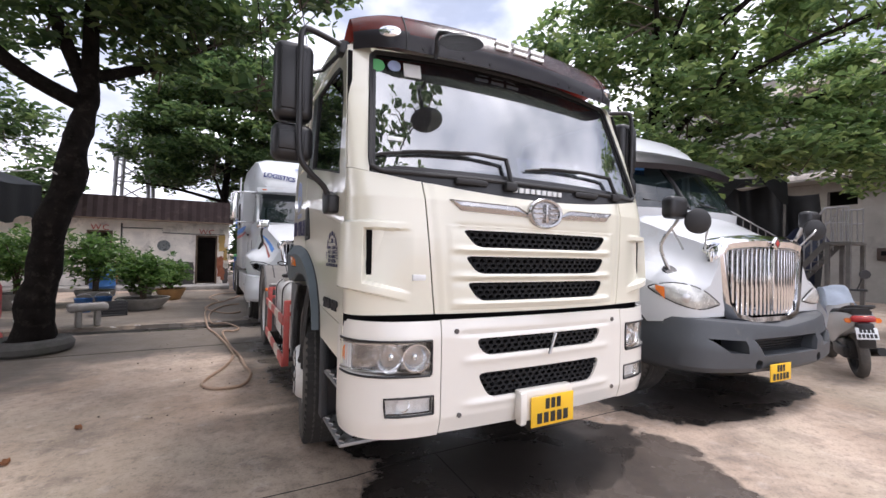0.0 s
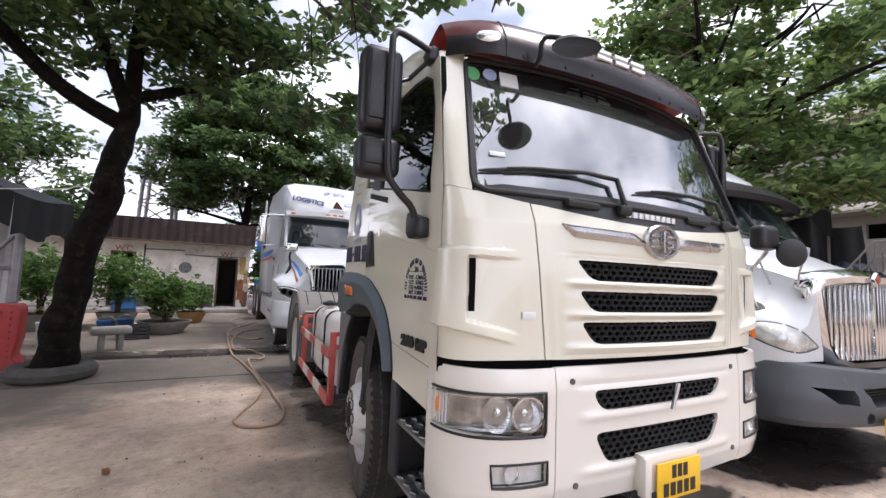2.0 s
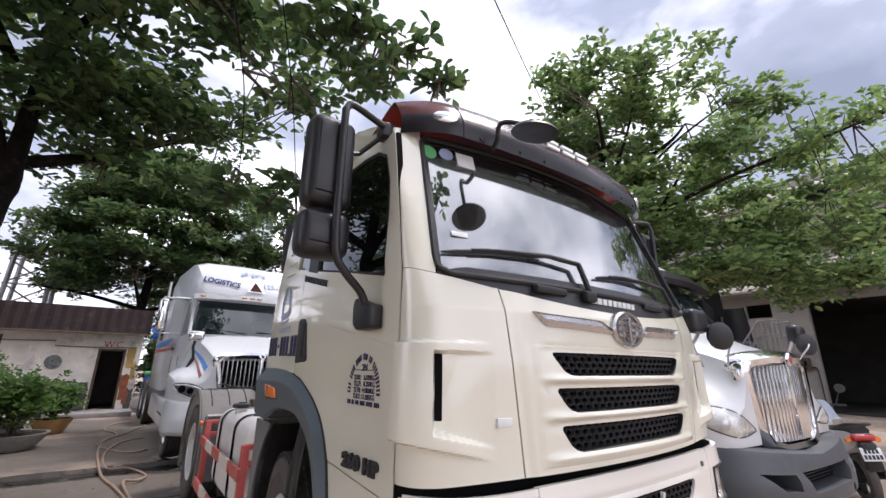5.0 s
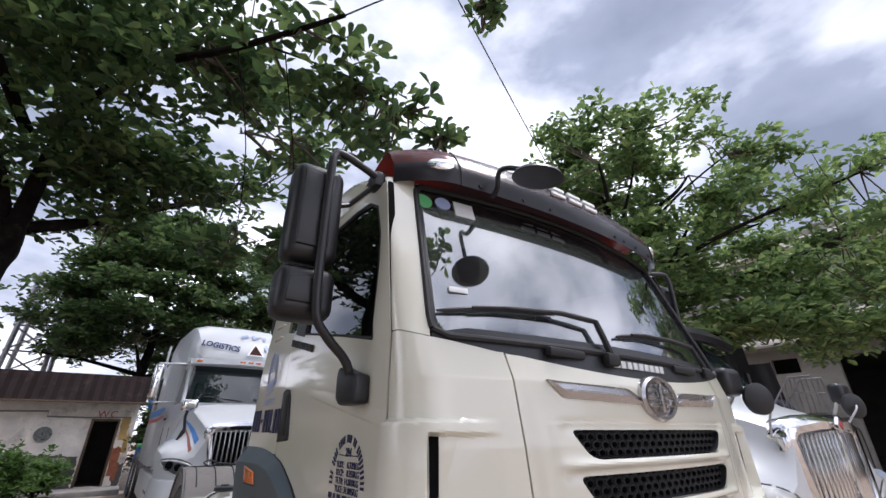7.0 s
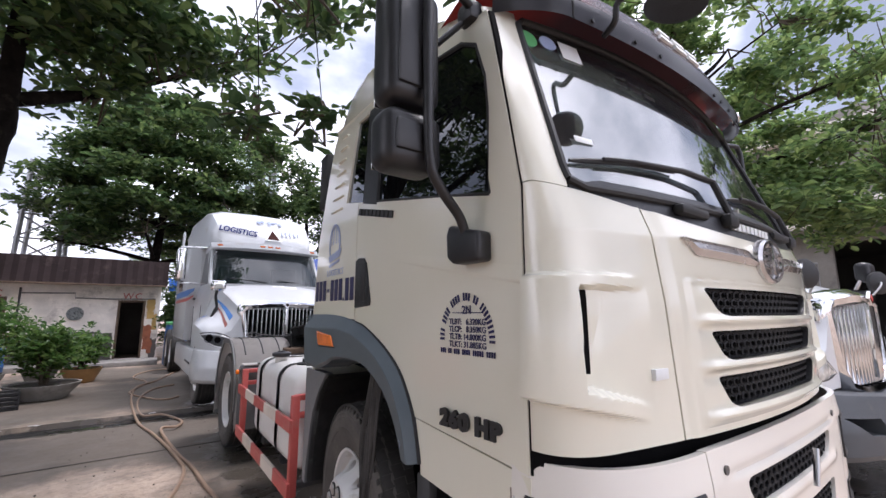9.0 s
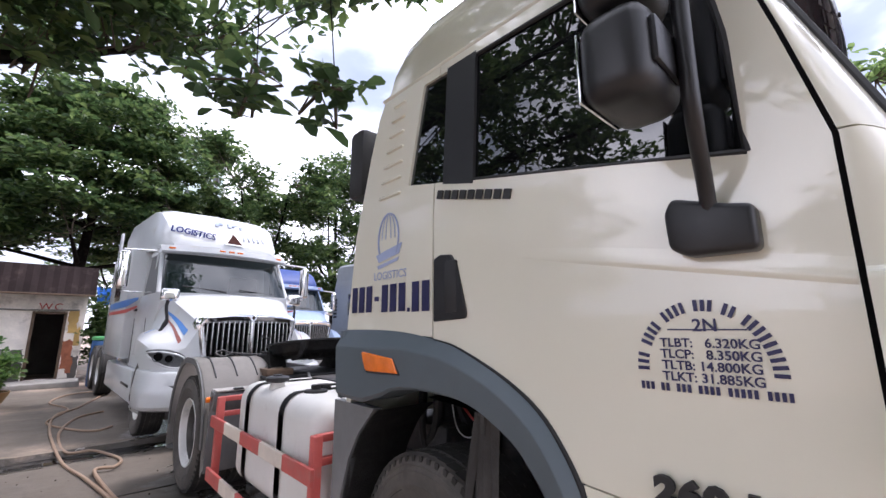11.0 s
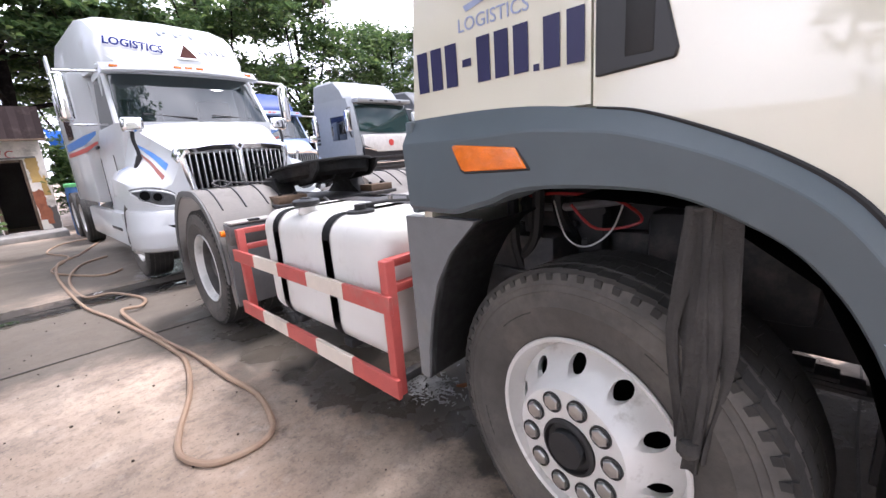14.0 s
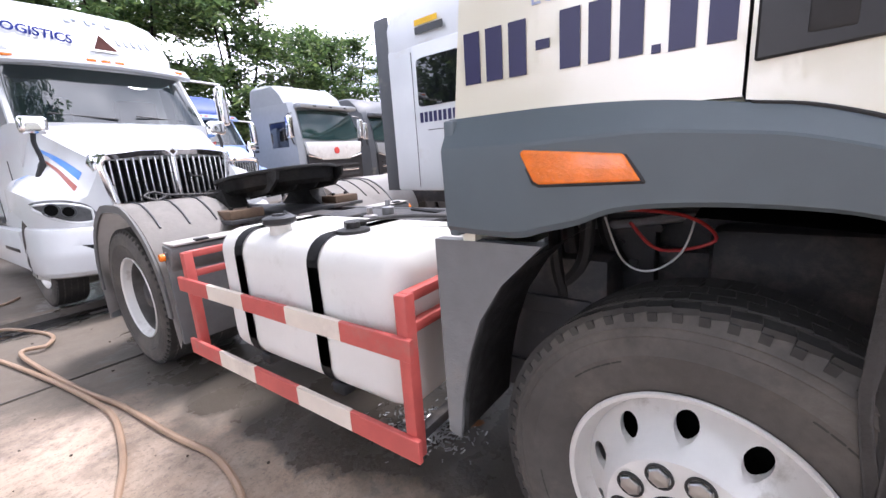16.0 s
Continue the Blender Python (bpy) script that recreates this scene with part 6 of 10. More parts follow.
# mirrors
for s in (-1, 1):
    mb = part("mirror_base", moved(bevel(prism(B(), [(0.220, 1.628), (0.220, 1.722), (0.27, 1.732), (0.37, 1.764), (0.388, 1.730), (0.384, 1.650), (0.35, 1.628)], "x", 0.0, 0.062), 0.014, 3), Matrix.Translation((s * (SX - 0.004), 0, 0)) @ Matrix.Diagonal((s, 1, 1, 1))), BLACK, truck, "black mirror bracket on the door")
    arm = smooth_path([(s * 1.125, 0.30, 1.71), (s * 1.155, 0.295, 1.775), (s * 1.235, 0.28, 1.845), (s * 1.285, 0.27, 1.93), (s * 1.295, 0.266, 2.2), (s * 1.295, 0.266, 2.50), (s * 1.285, 0.272, 2.575), (s * 1.24, 0.28, 2.60), (s * 1.05, 0.325, 2.575)], 6)
    part("mirror_arm", tube(B(), arm, 0.0165, 10), BLACK, mb)
    part("mirror_knuckle", merge(rbox(min(s * 1.02, s * 1.09), max(s * 1.02, s * 1.09), 0.30, 0.39, 2.53, 2.61, 0.02)), BLACK, mb)
    part("mirror_arm", tube(B(), [(s * 1.06, 0.35, 2.56), (s * 1.15, 0.42, 2.46), (s * 1.25, 0.38, 2.40)], 0.012, 8), BLACK, mb)
    for z0, z1, x0, x1, nm in ((2.117, 2.535, 1.215, 1.415, "main"), (1.903, 2.10, 1.210, 1.420, "wide")):
        hb = rbox(min(s * x0, s * x1), max(s * x0, s * x1), 0.295, 0.435, z0, z1, 0.046, 4)
        head = part("mirror_head", hb, BLACK, mb, "black mirror housing")
        part("glass", rbox(min(s * (x0 + 0.02), s * (x1 - 0.02)), max(s * (x0 + 0.02), s * (x1 - 0.02)), 0.433, 0.439, z0 + 0.02, z1 - 0.02, 0.002), CHROME, head, "mirror glass")
        part("back_panel", rbox(min(s * (x0 + 0.05), s * (x1 - 0.03)), max(s * (x0 + 0.05), s * (x1 - 0.03)), 0.284, 0.30, z0 + 0.05, z1 - 0.05, 0.012, 2), BLACK, head)
arm = smooth_path([(-0.595, 0.09, 2.53), (-0.618, 0.03, 2.545), (-0.626, 0.012, 2.60), (-0.62, -0.025, 2.612), (-0.60, -0.10, 2.572), (-0.59, -0.15, 2.528)], 6)
fm = part("front_mirror", tube(B(), arm, 0.012, 8), BLACK, truck, "black front-view mirror on the visor")
part("head", moved(lathe(B(), [(0.03, 0.001), (0.028, 0.06), (0.012, 0.105), (-0.01, 0.115), (-0.014, 0.10), (-0.006, 0.001)], 32, "z"), pose(-0.575, -0.165, 2.508, 4, -3, 0) @ Matrix.Diagonal((1.06, 0.80, 0.66, 1))), BLACK, fm)

# wipers
def on_glass(x, z, lift):
    return Vector(cab_front(u_at(cab_front, x, z), z)) + Vector((0, -lift, 0))


for a, b, elbow, pivot in (((-0.955, 1.922), (-0.43, 1.972), (-0.225, 1.962), (-0.215, 1.806)), ((-0.085, 1.918), (0.37, 1.955), (0.665, 1.955), (0.70, 1.825))):
    pts = [on_glass(a[0] + (b[0] - a[0]) * k / 8, a[1] + (b[1] - a[1]) * k / 8 + 0.010 * math.sin(math.pi * k / 8), 0.001) for k in range(9)]
    wip = part("wiper", tube(B(), pts, [0.005] + [0.009] * 7 + [0.005], 6), SATIN, truck, "black windshield wiper")
    part("bow", tube(B(), [p + Vector((0, -0.012, 0.004)) for p in pts[2:7]], 0.007, 6), SATIN, wip)
    hub = on_glass(*pivot, 0.020)
    bend = on_glass(*elbow, 0.026)
    end = on_glass(b[0] + 0.02, b[1] + 0.004, 0.020)
    part("arm", tube(B(), [pts[4] + Vector((0, -0.014, 0.004)), end, end.lerp(bend, 0.5), bend, hub], [0.007, 0.011, 0.012, 0.013, 0.014], 8), SATIN, wip)
    part("pivot", rbox(hub.x - 0.045, hub.x + 0.035, hub.y - 0.012, hub.y + 0.03, hub.z - 0.028, hub.z + 0.022, 0.012), SATIN, wip)
for x in (-0.46, 0.38):
    yy = y_at(cab_front, x, 1.80)
    part("cowl_step", rbox(x - 0.10, x + 0.10, yy - 0.02, yy + 0.02, 1.79, 1.825, 0.012), SATIN, truck)

# chassis
fr = part("chassis_frame", merge(rbox(-0.43, -0.36, 0.3, 6.05, 0.74, 1.0, 0.01), rbox(0.36, 0.43, 0.3, 6.05, 0.74, 1.0, 0.01), *[rbox(-0.36, 0.36, y, y + 0.09, 0.78, 0.94, 0.01) for y in (2.0, 3.0, 3.9, 5.0, 5.95)]), FRAME, truck, "dark steel chassis rails")
part("engine", merge(rbox(-0.36, 0.36, 0.35, 1.75, 0.6, 1.2, 0.05), rbox(-0.5, -0.36, 0.8, 1.3, 0.75, 1.1, 0.04)), FRAME, truck, "dark engine and gearbox")
part("axle", merge(rbox(-0.8, 0.8, 1.20, 1.31, 0.42, 0.52, 0.02)), FRAME, truck)
# added dark box that stops bright ground showing through the arch
bbox = part("battery_box", rbox(-0.72, -0.44, 1.55, 2.04, 0.48, 1.02, 0.02), FRAME, truck, "dark box added to fill the wheel arch")
for z in (0.585, 0.85):
    part("strap", rbox(-0.74, -0.72, 1.6, 1.98, z - 0.03, z + 0.03, 0.006), FRAME, bbox)
part("gearbox", merge(rbox(-0.3, 0.3, 1.7, 2.5, 0.5, 0.95, 0.08), tube(B(), [(0, 2.5, 0.68), (0, 4.5, 0.6)], 0.06, 12)), FRAME, truck, "dark gearbox")
part("leaf_spring", merge(*[rbox(-0.44, -0.36, 0.62 + 0.06 * k, 1.88 - 0.06 * k, 0.545 + 0.017 * k, 0.56 + 0.017 * k, 0.002) for k in range(6)]), FRAME, truck)
add_wheel(truck, -0.945, 1.25, R_T, True, -1).matrix_basis = pose(-0.945, 1.25, R_T, 0, 0, -7) @ pose(0, 0, 0, 30, 0, 0)
add_wheel(truck, 0.945, 1.25, R_T, True, 1)
for y in (4.72,):
    add_wheel(truck, -0.955, y, R_T, False, -1)
    add_wheel(truck, -0.645, y, R_T, False, -1)
    add_wheel(truck, 0.955, y, R_T, False, 1)
    add_wheel(truck, 0.645, y, R_T, False, 1)
part("axle", merge(rbox(-0.6, 0.6, 4.62, 4.82, 0.42, 0.62, 0.03), rbox(-0.2, 0.2, 4.5, 4.95, 0.34, 0.7, 0.06)), FRAME, truck)
# hoses, lines and brackets above the front wheel
for pts, r, mt in (([(-0.55, 1.95, 1.20), (-0.62, 1.75, 1.16), (-0.68, 1.55, 1.18), (-0.66, 1.35, 1.16), (-0.60, 1.28, 1.08), (-0.64, 1.42, 1.05), (-0.68, 1.5, 1.14)], 0.0055, CABLERED),
                   ([(-0.66, 1.58, 1.15), (-0.68, 1.52, 1.02), (-0.68, 1.44, 0.99), (-0.66, 1.36, 1.05), (-0.62, 1.33, 1.16)], 0.0034, PALM),
                   ([(-0.60, 1.72, 1.30), (-0.63, 1.70, 1.05), (-0.62, 1.66, 0.9), (-0.55, 1.6, 0.75)], 0.028, SATIN),
                   ([(-0.55, 1.62, 1.30), (-0.58, 1.60, 1.1), (-0.52, 1.55, 0.95)], 0.026, SATIN),
                   ([(-0.5, 1.8, 1.2), (-0.6, 1.6, 1.22), (-0.55, 1.3, 1.24)], 0.02, FRAME),
                   ([(-0.48, 1.9, 1.12), (-0.58, 1.62, 1.11), (-0.52, 1.3, 1.15)], 0.016, GALV)):
    part("hose", tube(B(), smooth_path(pts, 6), r, 8), mt, truck)
for pts, r in (([(-0.70, 1.74, 1.22), (-0.72, 1.72, 1.0), (-0.70, 1.70, 0.85), (-0.66, 1.78, 0.72)], 0.022), ([(-0.70, 1.62, 1.22), (-0.71, 1.63, 1.02), (-0.70, 1.70, 0.92), (-0.68, 1.80, 0.80)], 0.024), ([(-0.5, 1.85, 1.18), (-0.62, 1.5, 1.17), (-0.6, 1.2, 1.18)], 0.012)):
    part("hose", tube(B(), smooth_path(pts, 6), r, 8), SATIN, truck)
for y, z in ((1.50, 1.12), (1.44, 1.10), (1.36, 1.13), (1.56, 1.04), (1.42, 1.02)):
    part("bolt", rod(B(), (-0.55, y, z), (-0.50, y, z), 0.014, 8), FRAME, truck)
part("bracket", merge(rbox(-0.52, -0.44, 1.45, 1.85, 0.85, 1.2, 0.01), *[rbox(-0.54, -0.515, 1.5 + 0.1 * k, 1.53 + 0.1 * k, 0.95 + 0.05 * (k % 2), 0.98 + 0.05 * (k % 2), 0.004) for k in range(4)]), FRAME, truck)

# fuel tank with straps and caps
tank = part("fuel_tank", rbox(-1.08, -0.48, 2.12, 3.39, 0.445, 1.095, 0.115, 6), TANK, truck, "white plastic fuel tank")
for y in (2.575, 3.14):
    bm = B()
    ring = []
    x0, x1, z0, z1, r = -1.085, -0.475, 0.44, 1.10, 0.117
    loop = []
    for cx, cz, a0 in ((x1 - r, z1 - r, 0), (x0 + r, z1 - r, 90), (x0 + r, z0 + r, 180), (x1 - r, z0 + r, 270)):
        loop += [(cx + r * math.cos(radians(a0 + k * 15)), cz + r * math.sin(radians(a0 + k * 15))) for k in range(7)]
    rr = [[bm.verts.new((x, y + dy, z)) for x, z in loop] for dy in (-0.035, 0.035)]
    join(bm, rr, False)
    bmesh.ops.solidify(bm, geom=bm.faces[:], thickness=0.006)
    part("strap", bm, SATIN, tank, "black tank strap")
part("filler_neck", lathe(B(), [(0.0, 0.05), (0.06, 0.045)], 20, "z", (-0.98, 2.92, 1.08)), TANK, tank)
part("filler_cap", lathe(B(), [(0.0, 0.060), (0.008, 0.074), (0.03, 0.074), (0.038, 0.062), (0.040, 0.03), (0.048, 0.028), (0.048, 0.001)], 20, "z", (-0.98, 2.92, 1.125)), BLACK, tank, "black ribbed filler cap")
part("sender", lathe(B(), [(0.0, 0.07), (0.015, 0.07), (0.02, 0.03), (0.045, 0.03), (0.045, 0.001)], 20, "z", (-0.90, 2.52, 1.093)), SATIN, tank)
part("vent_cap", lathe(B(), [(0.0, 0.05), (0.03, 0.05), (0.03, 0.001)], 16, "z", (-0.80, 2.62, 1.093)), SATIN, tank)
for y in (2.575, 3.14):
    part("tank_bracket", rbox(-1.04, -0.43, y - 0.04, y + 0.04, 0.40, 0.45, 0.008), FRAME, tank)
part("fuel_line", tube(B(), smooth_path([(-0.90, 2.52, 1.13), (-0.75, 2.4, 1.14), (-0.6, 2.1, 1.12), (-0.42, 1.9, 1.05)], 6), 0.008, 6), SATIN, tank)

# red and white side guard
RX = -1.125
guard = part("side_guard", rbox(RX, RX + 0.05, 2.06, 2.11, 0.35, 0.955, 0.006), RAILRED, truck, "red and white striped steel side guard")
part("post", rbox(RX, RX + 0.05, 3.66, 3.71, 0.40, 0.955, 0.006), RAILRED, guard)
for z0, z1 in ((0.735, 0.815), (0.355, 0.445)):
    y0, y1 = 2.04, 3.76
    for k in range(5):
        a, b = y0 + (y1 - y0) * k / 5, y0 + (y1 - y0) * (k + 1) / 5
        bm = rbox(RX - 0.018, RX + 0.004, a, b, z0, z1, 0.003, 1)
        part("rail_piece", bm, RAILRED if k % 2 == 0 else RAILWHITE, guard)
for y in (2.085, 3.685):
    for z in (0.94, 0.83):
        part("rail_arm", rbox(RX + 0.02, -0.80, y - 0.02, y + 0.02, z - 0.018, z + 0.018, 0.004), RAILRED, guard)
part("rail_arm", rbox(RX + 0.01, -0.43, 2.075, 2.115, 0.39, 0.43, 0.004), FRAME, guard)

# rear mudguards
for s in (-1, 1):
    bm = B()
    prof = []
    for k in range(25):
        a = math.radians(-12 + 204 * k / 24)
        r = 0.68
        y = 4.72 - r * math.cos(a)
        z = R_T + 0.02 + r * math.sin(a)
        z = min(z, 1.20)
        prof.append((y, z))
    prof = [(4.015, 0.36)] + [(y, z) for y, z in prof if z > 0.45] + [(5.40, 0.30)]
    rows = []
    for y, z in prof:
        rows.append([bm.verts.new((s * x, y + (0.018 if x > 1.08 else 0) * 0, z - dz)) for x, dz in ((0.50, 0.02), (0.55, 0.0), (0.8, 0.0), (1.05, 0.0), (1.10, 0.012), (1.115, 0.06))])
    join(bm, rows, False, False)
    bmesh.ops.solidify(bm, geom=bm.faces[:], thickness=0.008)
    mg = part("mudguard", bm, MUDGREY, truck, "dusty grey rear mudguard", 30)
    part("rim_flange", loft(B(), [[(s * x, 4.72 + (y - 4.72) * k, (z - 0.54) * k + 0.54) for x, k in ((1.108, 1.0), (1.122, 1.0), (1.122, 0.925), (1.108, 0.925))] for y, z in prof[1:-1]]), MUDFLAP, mg, "", 30)
    for x in (0.64, 0.82, 1.0):
        pts_ = [(s * x, y - 0.002, z + 0.003) for y, z in prof if z > 1.0 and y < 4.75]
        part("rib", tube(B(), pts_, 0.007, 6), BLACK, mg)
    part("flap", rbox(min(s * 0.52, s * 1.10), max(s * 0.52, s * 1.10), 3.985, 4.01, 0.33, 0.925, 0.006), MUDFLAP, mg, "grey mud flap")
    part("flap", rbox(min(s * 0.52, s * 1.10), max(s * 0.52, s * 1.10), 5.41, 5.43, 0.24, 0.72, 0.006), SHIELD, mg, "grey mud flap")
    part("front_box", bevel(prism(B(), [(3.935, 0.945), (4.06, 0.965), (4.075, 0.88), (4.035, 0.76), (3.985, 0.80), (3.94, 0.88)], "x", min(s * 0.56, s * 1.085), max(s * 0.56, s * 1.085)), 0.014, 2), MUDFLAP, mg, "grey moulded front edge of the guard")
    part("lid", rbox(min(s * 0.56, s * 1.07), max(s * 0.56, s * 1.07), 3.93, 4.09, 0.957, 0.972, 0.006), MUDGREY, mg)
    part("hinge", rbox(min(s * 0.86, s * 0.94), max(s * 0.86, s * 0.94), 3.925, 3.97, 0.966, 0.982, 0.004), BLACK, mg)
    part("side_lamp", lathe(B(), [(-0.018, 0.001), (-0.014, 0.022), (0.012, 0.024)], 16, "x", (s * 1.10 - (0.02 if s < 0 else -0.02), 3.98, 0.90)), AMBER, mg, "small amber lamp")
# fifth wheel coupling
tilt_ = pose(0, 4.45, 1.285, -7, 0, 0) @ pose(0, -4.6, -1.25)
ring_ = [(0.47 * math.cos(a), 4.60 + 0.54 * math.sin(a)) for a in np.linspace(0, 2 * math.pi, 40)[:-1]]
throat = [(-0.045, 4.7), (0.045, 4.7), (0.2, 5.4), (-0.2, 5.4)]
plate_ = moved(cut(prism(B(), ring_, "z", 1.262, 1.288), prism(B(), throat, "z", 1.0, 1.4)), tilt_)
fw = part("fifth_wheel", bevel(plate_, 0.006, 2), GREASE, truck, "greasy black fifth wheel coupling")
bm = loft(B(), [[(x * k, 4.60 + (y - 4.60) * k, z) for x, y in ring_] for z, k in ((1.262, 0.95), (1.18, 0.93), (1.15, 0.86))], False)
bmesh.ops.solidify(bm, geom=bm.faces[:], thickness=0.02)
part("skirt", moved(bm, tilt_), GREASE, fw)
for x in (-0.30, -0.10, 0.10, 0.30):
    part("rib", moved(prism(B(), [(4.10, 1.26), (5.0, 1.26), (4.9, 1.12), (4.25, 1.12), (4.12, 1.20)], "x", x - 0.012, x + 0.012), tilt_), GREASE, fw)
for s in (-1, 1):
    part("pedestal", loft(B(), [[(s * 0.46, y0, z), (s * 0.46, y1, z), (s * 0.30, y1, z), (s * 0.30, y0, z)] for z, y0, y1 in ((1.03, 4.30, 4.90), (1.10, 4.42, 4.80), (1.235, 4.50, 4.72))]), GREASE, fw)
    part("block", rbox(min(s * 0.34, s * 0.60), max(s * 0.34, s * 0.60), 4.14, 4.34, 1.03, 1.095, 0.008), WOODDARK, fw, "rusty brown bracket")
    for x in (0.40, 0.54):
        part("bolt", lathe(B(), [(0.0, 0.016), (0.022, 0.016), (0.026, 0.001)], 8, "z", (s * x, 4.24, 1.093)), GREASE, fw)
part("base_plate", merge(rbox(-0.62, 0.62, 4.10, 5.0, 1.0, 1.03, 0.006), rbox(-0.5, -0.28, 4.1, 5.1, 0.985, 1.0, 0.004)), FRAME, fw)
part("pull_handle", tube(B(), smooth_path([(-0.3, 4.5, 1.20), (-0.62, 4.60, 1.22), (-0.78, 4.64, 1.235), (-0.85, 4.68, 1.26), (-0.92, 4.66, 1.24), (-0.86, 4.62, 1.205), (-0.78, 4.64, 1.23)], 5), 0.009, 6), FRAME, fw)
part("air_line", tube(B(), smooth_path([(-0.2, 1.95, 1.25), (-0.25, 2.6, 1.02), (-0.2, 3.2, 1.03), (-0.1, 3.6, 1.02)], 6), 0.014, 6), SATIN, truck)
part("air_line", tube(B(), smooth_path([(0.1, 1.95, 1.3), (0.05, 2.5, 1.05), (0.15, 3.1, 1.03)], 6), 0.014, 6), SATIN, truck)
part("air_line", tube(B(), smooth_path([(-0.42, 2.0, 1.06), (-0.40, 2.8, 1.04), (-0.38, 3.6, 1.03), (-0.2, 4.1, 1.04)], 6), 0.012, 6), GALV, truck)
part("cross_member", rbox(-0.3, 0.3, 2.6, 2.75, 1.0, 1.04, 0.01), FRAME, truck)
part("valve_block", rbox(-0.34, -0.1, 3.25, 3.75, 0.995, 1.05, 0.02), FRAME, truck)
for x, y in ((-0.3, 2.3), (-0.05, 2.45), (-0.25, 3.1), (0.12, 3.3)):
    part("valve", lathe(B(), [(0.0, 0.045), (0.05, 0.045), (0.06, 0.02), (0.10, 0.018), (0.10, 0.001)], 14, "z", (x, y, 0.995)), GALV, truck)
part("deck_plate", rbox(-0.36, 0.36, 2.85, 3.9, 0.985, 0.995, 0.002), FRAME, truck)
part("air_intake", rbox(-1.04, -0.74, 1.86, 2.0, 2.16, 2.55, 0.03), SATIN, truck, "black air intake behind the cab")
# chalk star scribbled on the moulding
star = [(-SX - 0.0395, 0.695 + 0.02 * math.cos(a), 0.995 + 0.02 * math.sin(a)) for a in (math.pi / 2 + 4 * math.pi * k / 5 for k in range(6))]
part("chalk_star", tube(B(), star, 0.0016, 5), PALEVINYL, truck, "small white star scribbled in chalk", 0)
# dark strips of cloth hung in the arch, gathered at their lower end
rag = thing("rag", "dark strips of cloth hung over the tyre from the arch", "rag")
for k, (top, mid, low, zl, tw) in enumerate(((-0.032, -0.052, -0.018, 0.640, 0.5), (-0.018, -0.024, -0.004, 0.612, -0.4), (0.0, 0.004, 0.006, 0.660, 0.7), (0.016, 0.026, 0.014, 0.655, -0.6), (0.031, 0.050, 0.022, 0.690, 0.3), (0.008, -0.010, 0.0, 0.70, 1.2))):
    bm = B()
    rows = []
    for j in range(30):
        v = j / 29
        off_ = top + (mid - top) * math.sin(math.pi * v * 0.9) if v < 0.55 else mid + (low - mid) * step01(v, 0.45, 1.0)
        cy = 0.975 + off_ + 0.006 * math.sin(6 * v + k)
        cx = -SX + 0.006 - 0.048 * v - 0.012 * math.sin(math.pi * v) * (1 + 0.4 * math.sin(k * 2.1)) - 0.004 * (k % 3)
        cz = 1.212 + (zl - 1.212) * v
        half, thick, a0 = 0.020 - 0.006 * v + 0.005 * math.sin(5 * v + 2 * k), 0.0065, tw * math.sin(2.2 * v + k)
        ring = []
        for i in range(14):
            a = 2 * math.pi * i / 14
            p, q = half * math.cos(a), thick * (1 + 0.5 * math.cos(2 * a)) * math.sin(a) + 0.004 * math.cos(3 * a + 4 * v)
            ring.append(bm.verts.new((cx + p * math.sin(a0) + q * math.cos(a0), cy + p * math.cos(a0) - q * math.sin(a0), cz)))
        rows.append(ring)
    join(bm, rows, True)
    part("strip", bm, RAG, rag, "", 50)
part("knot", moved(lathe(B(), [(-0.022, 0.001), (-0.018, 0.018), (0.0, 0.026), (0.02, 0.02), (0.026, 0.001)], 14, "z"), pose(-SX - 0.05, 0.978, 0.672)), RAG, rag)
part("tie", tube(B(), [(-SX + 0.008 + 0.016 * math.cos(a), 0.975 + 0.05 * math.sin(a), 1.207) for a in np.linspace(0, 2 * math.pi, 21)], 0.006, 6), RAG, rag)

# ---- long-nosed tractor units ----
from mathutils.bvhtree import BVHTree

def hood_section(y, zc, w, zs, xf, zf, zb):
    half = [(0.0, zc), (w * 0.55, zc - 0.012), (w * 0.9, zc - 0.05), (w, zs), (w + 0.03, zs - 0.12), (w + (xf - w) * 0.45, zf + 0.06), (w + (xf - w) * 0.8, zf + 0.02), (xf, zf - 0.07), (xf + 0.012, (zf + zb) / 2), (xf, zb)]
    return [(-x, y, z) for x, z in half[::-1]] + [(x, y, z) for x, z in half[1:]]


